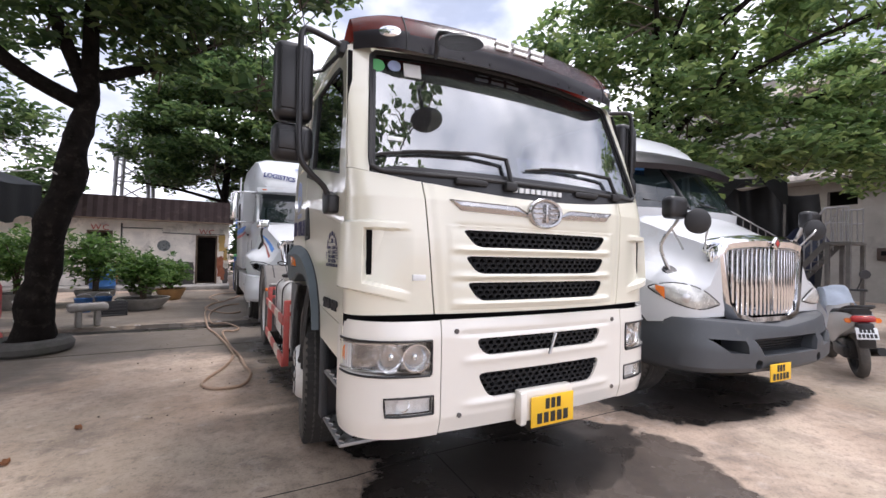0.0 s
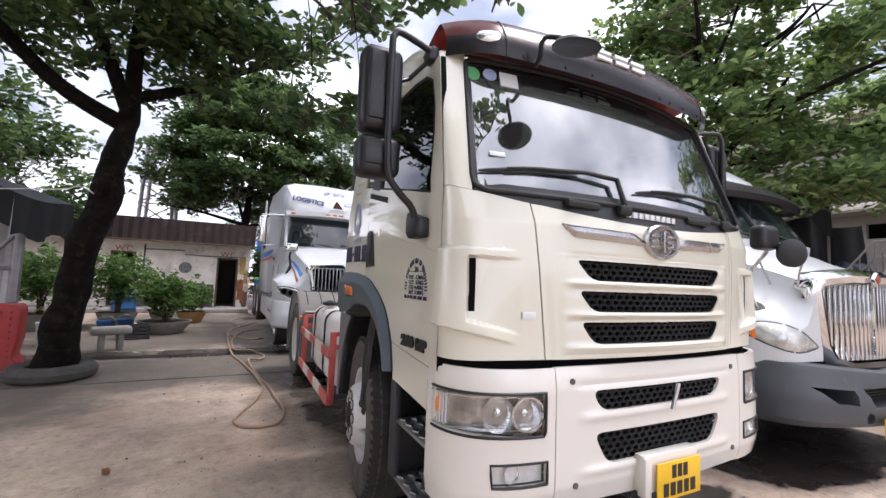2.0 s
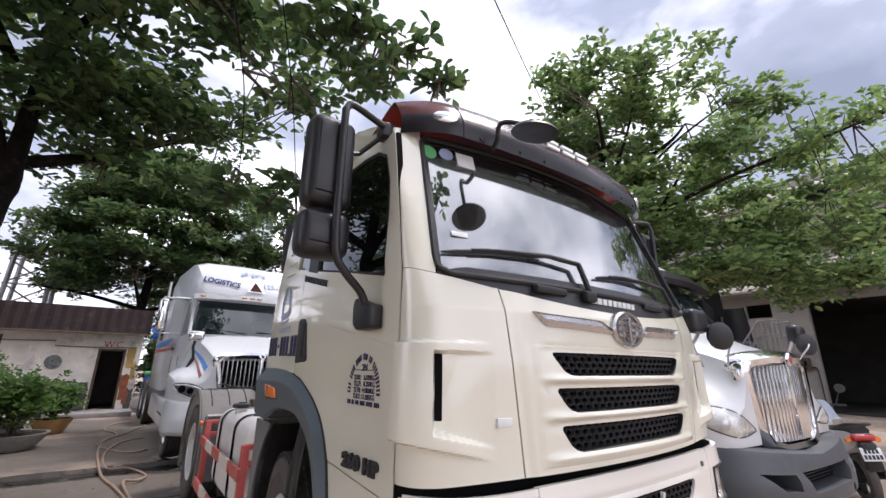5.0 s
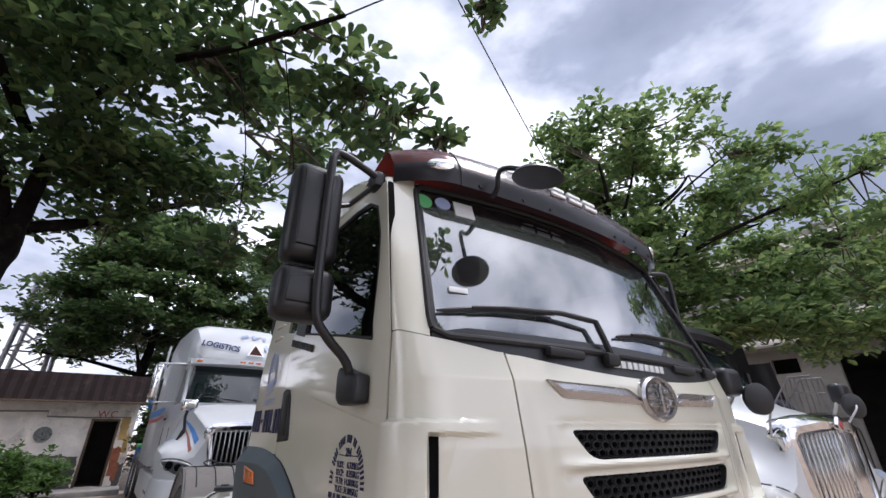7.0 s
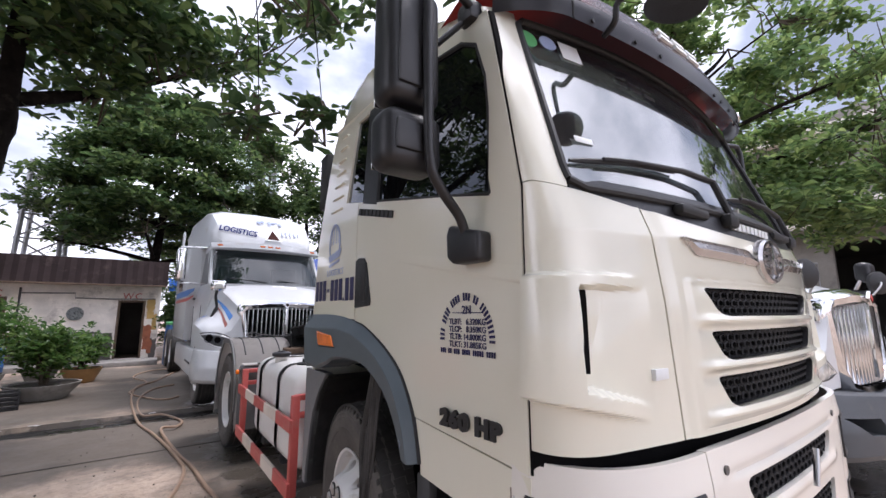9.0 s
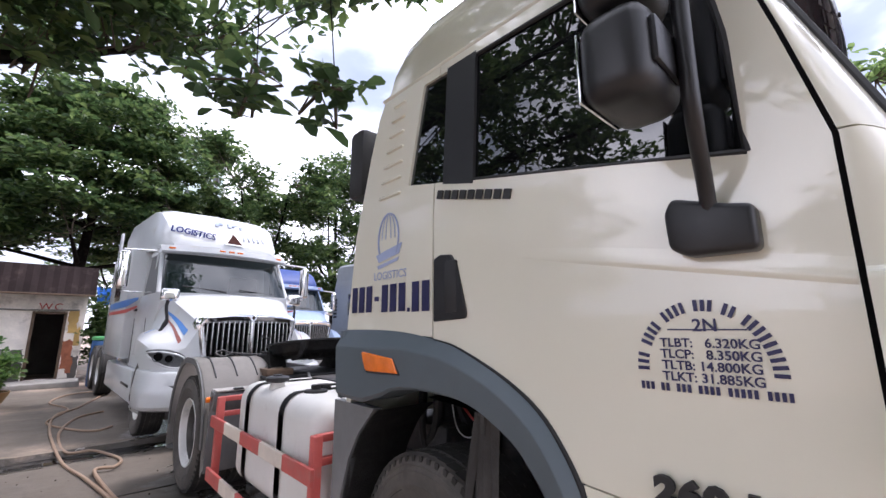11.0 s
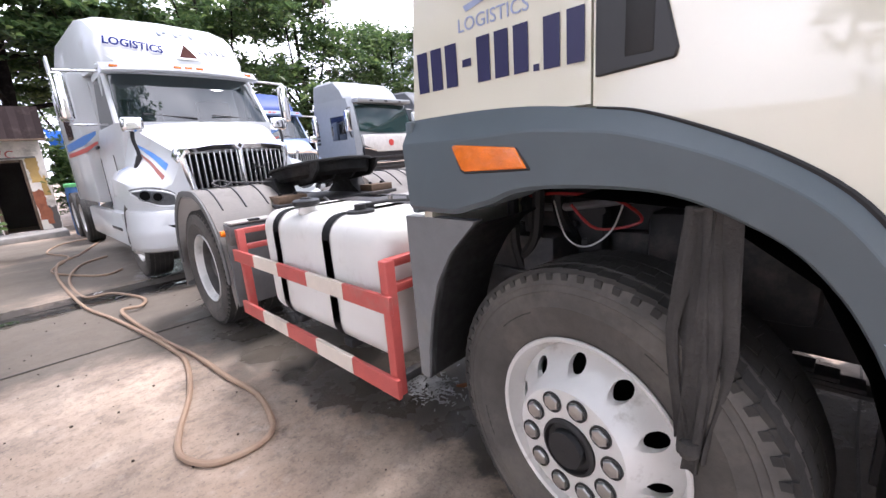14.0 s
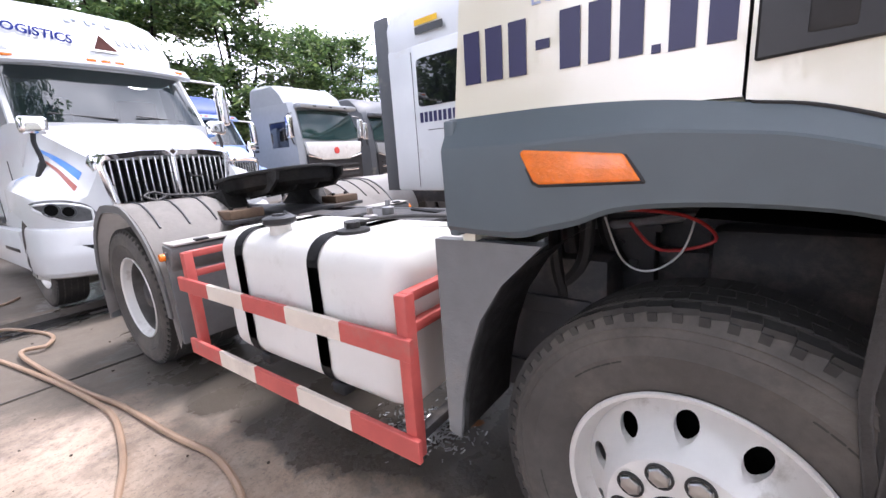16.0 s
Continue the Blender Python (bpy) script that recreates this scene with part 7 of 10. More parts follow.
def long_nose(name, label, at, paint, bumper_mat, style):
    """A bonneted tractor unit with sleeper; its nose points to -y and the grille stands at y = 0."""
    t = thing(name, label, "truck", at=at)
    # bonnet with wings
    secs = [hood_section(0.07, 1.58, 0.66, 1.50, 0.97, 1.13, 0.90), hood_section(0.13, 1.635, 0.68, 1.54, 1.06, 1.18, 0.88), hood_section(0.28, 1.70, 0.71, 1.60, 1.15, 1.25, 0.85),
            hood_section(0.5, 1.78, 0.75, 1.68, 1.20, 1.32, 0.82), hood_section(0.70, 1.88, 0.80, 1.77, 1.22, 1.355, 0.80), hood_section(0.9, 1.96, 0.85, 1.86, 1.22, 1.37, 0.80), hood_section(1.1, 2.0, 0.90, 1.90, 1.20, 1.36, 0.80)]
    bm = loft(B(), secs, True, True)
    hull = BVHTree.FromBMesh(bm)

    def on_hood(s, x, z, lift, d=(0.45, 0.89)):
        """The place on the bonnet's skin met from the front corner, lifted off by a little."""
        dr = Vector((-s * d[0], d[1], 0)).normalized()
        o = Vector((s * x, 0.2, z)) - dr * 2
        h = hull.ray_cast(o, dr)
        return (h[0] if h[0] else Vector((s * x, 0.4, z))) - dr * lift
    bm = cut(bm, disc(B(), (0, 0.92, 0.5), 0.60, "x", 4.0, 40), box(B(), -0.60, 0.60, -0.2, 0.14, 0.6, 1.52))
    hood_ob = part("bonnet", bm, paint, t, "painted bonnet with flared wings", 34)
    # near-black box painted as the shade behind grille and wings
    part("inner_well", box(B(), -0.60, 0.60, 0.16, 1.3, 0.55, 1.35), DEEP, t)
    # grille: chrome surround and upright bars
    outer = [(-0.715, 1.50), (-0.69, 1.585), (-0.62, 1.625), (-0.3, 1.665), (0.3, 1.665), (0.62, 1.625), (0.69, 1.585), (0.715, 1.50), (0.63, 1.02), (0.53, 0.86), (0.3, 0.80), (-0.3, 0.80), (-0.53, 0.86), (-0.63, 1.02)]
    inner = [(-0.60, 1.46), (-0.585, 1.51), (-0.53, 1.53), (-0.28, 1.555), (0.28, 1.555), (0.53, 1.53), (0.585, 1.51), (0.60, 1.46), (0.53, 1.03), (0.46, 0.925), (0.28, 0.885), (-0.28, 0.885), (-0.46, 0.925), (-0.53, 1.03)]

    def bulge(x):
        return 0.075 * (x / 0.6) ** 2
    bm = B()
    ro = [bm.verts.new((x, 0.16 + bulge(x) * 0.6, z)) for x, z in outer]
    rm = [bm.verts.new((x * 0.995, 0.03 + bulge(x) * 0.7, z + 0.002)) for x, z in outer]
    rk = [bm.verts.new(((x + a) / 2, -0.035 + bulge(x) * 0.8, (z + b) / 2)) for (x, z), (a, b) in zip(outer, inner)]
    rn = [bm.verts.new((x * 1.02, -0.02 + bulge(x), z)) for x, z in inner]
    ri = [bm.verts.new((x, 0.05 + bulge(x), z)) for x, z in inner]
    join(bm, [ro, rm, rk, rn, ri], False)
    gr = part("grille", bm, CHROME, t, "chrome grille surround with upright bars", 50)
    part("backing", prism(B(), inner, "y", 0.10, 0.13), DEEP, gr)
    nb = 20 if style == "chrome" else 18
    for k in range(nb):
        x = -0.56 + 1.12 * k / (nb - 1)
        if abs(x) < 0.02:
            continue
        zt = 1.52 + 0.03 * (1 - abs(x) / 0.56)
        zb = 0.90 + 0.24 * max(0, (abs(x) - 0.42) / 0.145) ** 1.2
        wd = 0.019 if style == "chrome" else 0.009
        bar = rbox(x - wd, x + wd, 0.0 + bulge(x), 0.05 + bulge(x), zb, zt, 0.006, 2)
        part("grille_bar", bar, CHROME if style == "chrome" else STEEL, gr)
    part("middle_bar", merge(rbox(-0.018, 0.018, -0.03, 0.05, 0.94, 1.56, 0.006)), CHROME, gr)
    part("emblem", bevel(prism(B(), [(0, 1.655), (0.06, 1.59), (0, 1.525), (-0.06, 1.59)], "y", -0.05, -0.02), 0.006, 1), CHROME, gr, "diamond-shaped metal emblem")
    part("emblem_face", prism(B(), [(0, 1.622), (0.030, 1.59), (0, 1.558), (-0.030, 1.59)], "y", -0.053, -0.048), REDVINYL if style == "chrome" else RUST, gr)
    # bumper
    prof = [(-1.25, 0.56), (-1.235, 0.22), (-1.10, 0.0), (-0.8, -0.12), (-0.35, -0.18), (0.35, -0.18), (0.8, -0.12), (1.10, 0.0), (1.235, 0.22), (1.25, 0.56)]
    prof = [tuple(p)[:2] for p in smooth_path([(x, y, 0) for x, y in prof], 4)]
    bm = B()
    rows = []
    for x, y in prof:
        k = 1 - abs(x) / 1.25
        x = x * (0.945 if style == "chrome" else 1.0)
        zt, zb = 0.82 + 0.10 * (1 - k), 0.40 + 0.02 * (1 - k)
        rows.append([bm.verts.new((x * sx, y + dy, zb + (zt - zb) * v)) for v, dy, sx in ((0, 0.10, 0.96), (0.05, 0.035, 0.985), (0.14, 0.005, 1.0), (0.42, 0.0, 1.0), (0.56, 0.008, 1.0), (0.66, 0.032, 0.99), (0.90, 0.045, 0.98), (0.97, 0.06, 0.97), (1.0, 0.10, 0.955), (1.0, 0.24, 0.9), (0, 0.24, 0.92))])
    join(bm, rows, True, True)
    holes = [prism(B(), [(-0.50, 0.72), (0.50, 0.72), (0.42, 0.57), (-0.42, 0.57)], "y", -0.5, 0.4)]
    for s in (-1, 1):
        holes.append(prism(B(), [(s * 0.60, 0.60), (s * 0.60, 0.71), (s * 0.96, 0.735), (s * 0.78, 0.61)], "y", -0.5, 0.35))
        holes.append(disc(B(), (s * 0.48, -0.1, 0.50), 0.045, "y", 0.6, 16))
    bp = part("bumper", cut(bm, *holes), bumper_mat, t, "moulded front bumper", 30)
    part("bumper_grille", merge(box(B(), -0.52, 0.52, -0.02, 0.0, 0.54, 0.75), *[rbox(-0.5, 0.5, -0.045, -0.02, 0.575 + 0.024 * k, 0.585 + 0.024 * k, 0.002, 1) for k in range(6)]), BLACK, bp, "black lower grille")
    for s in (-1, 1):
        part("lamp_pocket", box(B(), min(s * 0.52, s * 1.0), max(s * 0.52, s * 1.0), 0.16, 0.2, 0.6, 0.8), BLACK, bp)
    if style == "socket":
        part("hook", tube(B(), smooth_path([(0.12, -0.05, 1.36), (0.16, -0.07, 1.31), (0.24, -0.07, 1.31), (0.28, -0.06, 1.35)], 5), 0.010, 6), SATIN, gr)
    if style == "chrome":
        plt = part("number_plate", rbox(-0.42, -0.11, -0.222, -0.212, 0.355, 0.51, 0.004), YELLOW, bp, "yellow number plate with black bars")
        bars = B()
        for k in range(3):
            box(bars, -0.325 + k * 0.042, -0.295 + k * 0.042, -0.2245, -0.2215, 0.44, 0.498)
        for k in range(5):
            box(bars, -0.386 + k * 0.050, -0.352 + k * 0.050, -0.2245, -0.2215, 0.37, 0.426)
        pieces("bar", bars, INK, plt)
    # headlamps
    for s in (-1, 1):
        def patch(x0, x1, grow, lift, mid=1.05, rise=0.14, tall=0.10):
            g = B()
            rows = []
            for k in range(17):
                v = k / 16
                x = x0 + (x1 - x0) * v
                h = tall * (math.sin(math.pi * min(1, v ** (1.15 if style == "chrome" else 0.62))) ** 0.75 if 0 < v < 1 else 0.02) + grow
                zc = mid + rise * v - 0.035
                rows.append([g.verts.new(on_hood(s, x, zc + w * h, lift * (1 - 0.7 * abs(w) ** 3))) for w in (-1, -0.8, -0.4, 0, 0.4, 0.8, 1)])
            join(g, rows, False, False)
            return g
        if style == "socket":
            hl = part("headlamp", patch(0.69, 1.26, 0.0, 0.012), SOCKET, t, "empty dark headlamp socket", 40)
            for x, z, r in ((0.90, 1.06, 0.052), (1.04, 1.085, 0.06)):
                q = on_hood(s, x, z, 0.018)
                part("bulb_hole", moved(disc(B(), (0, 0, 0), r * 0.86, "y", 0.012, 24), Matrix.Translation(q) @ pose(0, 0, 0, 0, 0, 27 * s)), DEEP, hl)
                part("bulb_ring", tube(B(), [q + Vector((r * math.cos(a), 0.5 * r * math.cos(a) * s - 0.004, r * math.sin(a))) for a in np.linspace(0, 2 * math.pi, 25)], 0.007, 6, False), BUMPGREY, hl)
            rim_pts = []
            for w in (1, -1):
                for k in range(1, 16) if w > 0 else range(15, 0, -1):
                    v = k / 16
                    h = 0.088 * math.sin(math.pi * v ** 0.62) ** 0.75
                    rim_pts.append(on_hood(s, 0.69 + 0.57 * v, 0.995 + 0.13 * v + w * h, 0.006))
            part("bezel", tube(B(), rim_pts + rim_pts[:1], 0.012, 6, False), paint, hl)
        else:
            hl = part("headlamp", patch(0.60 if style == "chrome" else 0.68, 1.295, 0.008, 0.006), BLACK, t, "cloudy wedge-shaped headlamp with dark rim", 40)
            part("lens", patch(0.615 if style == "chrome" else 0.70, 1.29, -0.002, 0.020), PALM if style == "blue" else LENSDULL, hl, "cloudy clear lens", 40)
            q = on_hood(s, 1.02, 1.075, 0.024)
            part("bulb", moved(lathe(B(), [(-0.004, 0.001), (-0.003, 0.022), (0.004, 0.040)], 24, "y"), Matrix.Translation(q) @ pose(0, 0, 0, 0, 0, 28 * s)), STEEL, hl, "round projector lamp")
            g = B()
            rows = [[g.verts.new(on_hood(s, 1.19 + 0.06 * k / 5, 1.11 + 0.01 * k + w * 0.055 * (1 - 0.6 * k / 5), 0.026)) for w in (-1, 0, 1)] for k in range(6)]
            join(g, rows, False, False)
            part("indicator", g, AMBER, hl, "amber indicator", 40)
    # cab, windshield
    def cab_sec(z, y0, hw, y1):
        return [(-hw, y1, z), (-hw, y0 + 0.26, z), (-hw * 0.93, y0 + 0.12, z), (-hw * 0.6, y0 + 0.03, z), (0, y0, z), (hw * 0.6, y0 + 0.03, z), (hw * 0.93, y0 + 0.12, z), (hw, y0 + 0.26, z), (hw, y1, z)]
    lower = loft(B(), [cab_sec(0.85, 1.2, 1.08, 2.5), cab_sec(1.6, 1.18, 1.08, 2.5), cab_sec(1.98, 1.10, 1.02, 2.5)])
    upper = loft(B(), [cab_sec(2.72, 1.50, 0.96, 2.5), cab_sec(2.80, 1.50, 0.95, 2.5), cab_sec(2.88, 1.62, 0.92, 2.5)])
    part("cab", merge(lower, upper, rbox(-0.97, -0.90, 1.86, 1.94, 1.95, 2.75, 0.01), rbox(0.90, 0.97, 1.86, 1.94, 1.95, 2.75, 0.01), box(B(), -1.0, 1.0, 2.44, 2.5, 1.95, 2.75)), paint, t, "painted cab", 34)
    gb = B()
    lo_s, hi_s = cab_sec(1.985, 1.11, 0.985, 2.5), cab_sec(2.715, 1.51, 0.93, 2.5)
    join(gb, [[gb.verts.new(p) for p in lo_s[1:-1]], [gb.verts.new(tuple((Vector(a) + Vector(b)) / 2 + Vector((0, -0.02, 0)))) for a, b in zip(lo_s[1:-1], hi_s[1:-1])], [gb.verts.new(p) for p in hi_s[1:-1]]], False, False)
    ws = part("windshield", gb, TRUCKGLASS, t, "dark sloping windshield", 60)
    ws.visible_shadow = False
    for s in (-1, 1):
        part("pillar", tube(B(), [(s * 0.985, 1.34, 1.97), (s * 0.93, 1.74, 2.73)], 0.035, 8), paint, t)
        sg = B()
        a = [sg.verts.new((s * 1.005, 1.42, 1.99)), sg.verts.new((s * 1.005, 2.42, 1.95)), sg.verts.new((s * 0.95, 2.42, 2.70)), sg.verts.new((s * 0.95, 1.80, 2.70))]
        sg.faces.new(a)
        part("side_window", sg, SIDEGLASS, t, "tinted door window").visible_shadow = False
        for y in (1.45, 2.43):
            part("door_seam", rbox(min(s * 1.075, s * 1.086), max(s * 1.075, s * 1.086), y, y + 0.013, 0.9, 1.6, 0.001), DEEP, t)
        part("door_handle", rbox(min(s * 1.09, s * 1.12), max(s * 1.09, s * 1.12), 2.2, 2.38, 1.72, 1.76, 0.008), BLACK, t)
    part("dash", box(B(), -0.95, 0.95, 1.5, 1.9, 1.5, 1.98), SEAT, t)
    part("seat", rbox(-0.75, -0.25, 2.1, 2.3, 1.5, 2.45, 0.06), SEAT, t)
    part("seat", rbox(0.25, 0.75, 2.1, 2.3, 1.5, 2.45, 0.06), SEAT, t)
    part("wiper", tube(B(), [(-0.1, 1.12, 2.03), (-0.7, 1.22, 2.10)], 0.01, 6), SATIN, t)
    part("wiper", tube(B(), [(0.7, 1.2, 2.03), (0.1, 1.13, 2.08)], 0.01, 6), SATIN, t)
    # roof fairing and sleeper
    def rf(y, z, hw, zb=2.85):
        half = [(hw, zb), (hw, zb + (z - zb) * 0.55), (hw * 0.93, zb + (z - zb) * 0.9), (hw * 0.7, z), (0.0, z + 0.02)]
        return [(x, y, zz) for x, zz in half] + [(-x, y, zz) for x, zz in half[-2::-1]]
    fair = loft(B(), [rf(1.66, 2.93, 0.80), rf(1.80, 3.10, 0.90), rf(2.0, 3.30, 0.95), rf(2.3, 3.47, 0.98), rf(2.7, 3.56, 1.02 if style != "chrome" else 1.12), rf(4.6 if style != "chrome" else 5.15, 3.60, 1.08 if style != "chrome" else 1.20), rf(4.75 if style != "chrome" else 5.3, 3.52, 1.06 if style != "chrome" else 1.18)])
    bmesh.ops.triangulate(fair, faces=fair.faces[:])
    fair_copy = fair.copy()
    roof_ob = part("roof_fairing", fair, paint if style != "blue" else BLUE, t, "tall rounded roof fairing", 40)
    y1_ = 4.98 if style == "chrome" else 4.75
    slp = rbox(-1.20, 1.20, 2.05 if style == "chrome" else 2.5, y1_, 0.95, 2.9, 0.04)
    w_y, w_z = (3.78, 1.99) if style == "chrome" else (3.3, 1.95)
    sl = part("sleeper", slp, paint, t, "painted sleeper compartment")
    for s in (-1, 1):
        part("window", bevel(prism(B(), [(w_y + a, w_z + b) for a, b in ((0.06, 0), (0.64, 0), (0.69, 0.02), (0.70, 0.06), (0.70, 0.62), (0.68, 0.68), (0.62, 0.70), (0.08, 0.70), (0.02, 0.68), (0, 0.62), (0, 0.06), (0.02, 0.02))], "x", s * 1.193, s * 1.208), 0.003, 1), SIDEGLASS, sl, "dark rounded sleeper window")
        part("hatch_seam", rbox(min(s * 1.198, s * 1.203), max(s * 1.198, s * 1.203), 3.3, 4.35, 1.70, 1.708, 0.001), DEEP, sl)
        part("hatch_seam", rbox(min(s * 1.198, s * 1.203), max(s * 1.198, s * 1.203), 4.55, 4.558, 1.0, 2.8, 0.001), DEEP, sl)
        part("side_extender", rbox(min(s * 1.11, s * 1.15), max(s * 1.11, s * 1.15), y1_ + 0.01, y1_ + 0.26, 0.95, 3.45, 0.01), BUMPGREY if style == "chrome" else paint, t, "black rubber-edged side extender")
        part("skirt", rbox(min(s * 1.0, s * 1.15), max(s * 1.0, s * 1.15), 1.55, 4.4, 0.38, 0.84, 0.03), paint, t, "painted side skirt")
        part("step", rbox(min(s * 1.0, s * 1.16), max(s * 1.0, s * 1.16), 1.7, 2.4, 0.58, 0.62, 0.005), BLACK, t)
    # visor strip with amber lamps
    vis = B()
    rows = []
    for k in range(21):
        x = -0.99 + 1.98 * k / 20
        y = (1.46 if style != "chrome" else 1.33) + 0.13 * (x / 1.0) ** 2
        dz = -0.03 * (x / 1.0) ** 2
        rows.append([vis.verts.new((x, y + dy, (2.62 if style == "chrome" else 2.74) + dz + z)) for dy, z in ((0.06, 0.0), (-0.10, -0.06 if style == "chrome" else -0.01), (-0.12, 0.02), (0.0, 0.17 if style == "chrome" else 0.14), (0.24, 0.30 if style == "chrome" else 0.15))])
    join(vis, rows, False, False)
    bmesh.ops.solidify(vis, geom=vis.faces[:], thickness=0.012)
    vo = part("sun_visor", vis, VISOR if style == "chrome" else paint, t, "sun visor above the windshield", 40)
    if style != "chrome":
        for x in (-0.85, -0.14, 0.0, 0.14, 0.85):
            part("marker_lamp", rbox(x - 0.045, x + 0.045, 1.375 + 0.13 * x * x, 1.41 + 0.13 * x * x, 2.80 - 0.03 * x * x, 2.835 - 0.03 * x * x, 0.008), AMBER, vo, "amber roof marker lamp")
    # mirrors
    for s in (-1, 1):
        if style == "chrome":
            ft = on_hood(s, 1.06, 1.31, 0.0)
            ar = part("hood_mirror", tube(B(), smooth_path([tuple(ft), (s * 1.08, 0.36, 1.55), (s * 1.02, 0.24, 1.78), (s * 1.02, 0.20, 1.92)], 5), 0.016, 8), STEEL, t, "black bonnet mirror on a steel stalk")
            part("brace", tube(B(), [(s * 0.80, 0.34, 1.52), (s * 1.04, 0.28, 1.70)], 0.011, 6), STEEL, ar)
            part("foot", moved(disc(B(), (0, 0, 0), 0.065, "z", 0.03, 16), pose(ft.x, ft.y, ft.z, 40, 18 * s, 0)), BLACK, ar)
            part("head", rbox(min(s * 0.99, s * 1.225), max(s * 0.99, s * 1.225), 0.14, 0.27, 1.785, 1.99, 0.05, 4), BLACK, ar)
            ar2 = part("round_mirror", tube(B(), smooth_path([(s * 0.73, 0.17, 1.50), (s * 0.80, 0.12, 1.62), (s * 0.86, 0.06, 1.72), (s * 0.92, 0.06, 1.765)], 5), 0.009, 8), STEEL, t, "round black convex mirror")
            part("head", moved(lathe(B(), [(-0.03, 0.001), (-0.03, 0.03), (-0.015, 0.09), (0.0, 0.115), (0.035, 0.11), (0.035, 0.001)], 28, "y"), pose(s * 0.96, 0.08, 1.765, 0, 0, -25)), SATIN, ar2)
            part("latch", rbox(s * 0.72 - 0.035, s * 0.72 + 0.035, 0.10, 0.14, 1.40, 1.50, 0.006), CHROME, t, "chrome bonnet latch")
        else:
            ar = part("fender_mirror", tube(B(), smooth_path([(s * 0.98, 0.70, 1.40), (s * 0.93, 0.68, 1.56), (s * 0.95, 0.70, 1.75), (s * 0.92, 0.72, 1.88)], 5), [0.035] * 5 + [0.022] * 11, 8), BLACK, t, "chrome mirror on a black wing stalk")
            part("head", rbox(min(s * 0.80, s * 1.04), max(s * 0.80, s * 1.04), 0.66, 0.76, 1.83, 2.01, 0.045, 4), CHROME, ar)
            ar = part("door_mirror", tube(B(), [(s * 1.0, 1.66, 2.66), (s * 1.45, 1.56, 2.62)], 0.018, 8), STEEL, t, "tall chrome door mirror")
            part("arm", tube(B(), [(s * 1.02, 1.66, 2.0), (s * 1.42, 1.57, 1.99)], 0.014, 8), STEEL, ar)
            part("head", rbox(min(s * 1.35, s * 1.50), max(s * 1.35, s * 1.50), 1.49, 1.64, 2.02, 2.60, 0.05, 4), CHROME, ar)
    # chassis and wheels
    part("chassis_frame", merge(rbox(-0.43, -0.36, 0.2, 7.4, 0.7, 0.95, 0.01), rbox(0.36, 0.43, 0.2, 7.4, 0.7, 0.95, 0.01)), FRAME, t)
    part("tank", merge(tube(B(), [(-0.85, 2.6, 0.6), (-0.85, 3.9, 0.6)], 0.3, 24)), STEEL, t)
    part("axle", rbox(-0.8, 0.8, 0.86, 0.98, 0.4, 0.52, 0.02), FRAME, t)
    for s in (-1, 1):
        add_wheel(t, s * 0.99, 0.92, R_T, True, s)
        add_wheel(t, s * 0.99, 5.9, R_T, False, s)
        add_wheel(t, s * 0.99, 7.2 if style != "chrome" else 7.1, R_T, False, s)
    if style == "chrome":
        bm = B()
        for k in range(9):
            a0 = math.pi * k / 8
        bm = loft(B(), [[(x, 5.9 - 0.66 * math.cos(a), 0.55 + 0.60 * math.sin(a)) for x in (-1.16, -0.55)] + [(x, 5.9 - 0.64 * math.cos(a), 0.54 + 0.58 * math.sin(a)) for x in (-0.55, -1.16)] for a in np.linspace(0.15, math.pi - 0.15, 15)])
        part("mudguard", bm, MUDGREY, t, "dusty mudguard")
    # stripes, letters
    if style == "socket":
        for s in (-1, 1):
            bm = prism(B(), [(4.6, 1.80), (2.5, 1.80), (1.5, 1.86), (1.45, 1.90), (2.5, 1.92), (4.6, 1.92)], "x", s * 1.2015, s * 1.2055)
            part("stripe", bm, BLUEVINYL, t)
            bm = prism(B(), [(4.6, 1.70), (2.5, 1.70), (1.5, 1.75), (1.5, 1.78), (2.5, 1.76), (4.6, 1.76)], "x", s * 1.2015, s * 1.2055)
            part("stripe", bm, REDVINYL, t)
            def swoosh(p0, p1, p2, w0, w1):
                """A tapering painted band on the bonnet's side, bent through three places (y, z)."""
                g = B()
                rws = []
                for k in range(21):
                    v = k / 20
                    y = (1 - v) ** 2 * p0[0] + 2 * v * (1 - v) * p1[0] + v * v * p2[0]
                    z = (1 - v) ** 2 * p0[1] + 2 * v * (1 - v) * p1[1] + v * v * p2[1]
                    w = w0 + (w1 - w0) * v
                    row = []
                    for e in (-1, 0, 1):
                        dr = Vector((-s * 0.8, 0.35, -0.45)).normalized()
                        tg = Vector((s * 0.9, y, z + e * w))
                        h = hull.ray_cast(tg - dr * 2, dr)
                        row.append(g.verts.new((h[0] if h[0] else tg) - dr * 0.004))
                    rws.append(row)
                join(g, rws, False, False)
                return g
            part("swoosh", swoosh((0.95, 1.70), (0.60, 1.64), (0.15, 1.45), 0.012, 0.05), BLUEVINYL, t, "blue painted band on the bonnet", 40)
            part("swoosh", swoosh((0.80, 1.58), (0.45, 1.49), (0.13, 1.29), 0.008, 0.034), BROWNRED, t, "red painted band beside the grille", 40)
            part("swoosh", swoosh((0.98, 1.34), (0.9, 1.30), (0.86, 1.18), 0.03, 0.012), BLUEVINYL, t, "", 40)
        fh = BVHTree.FromBMesh(fair_copy)

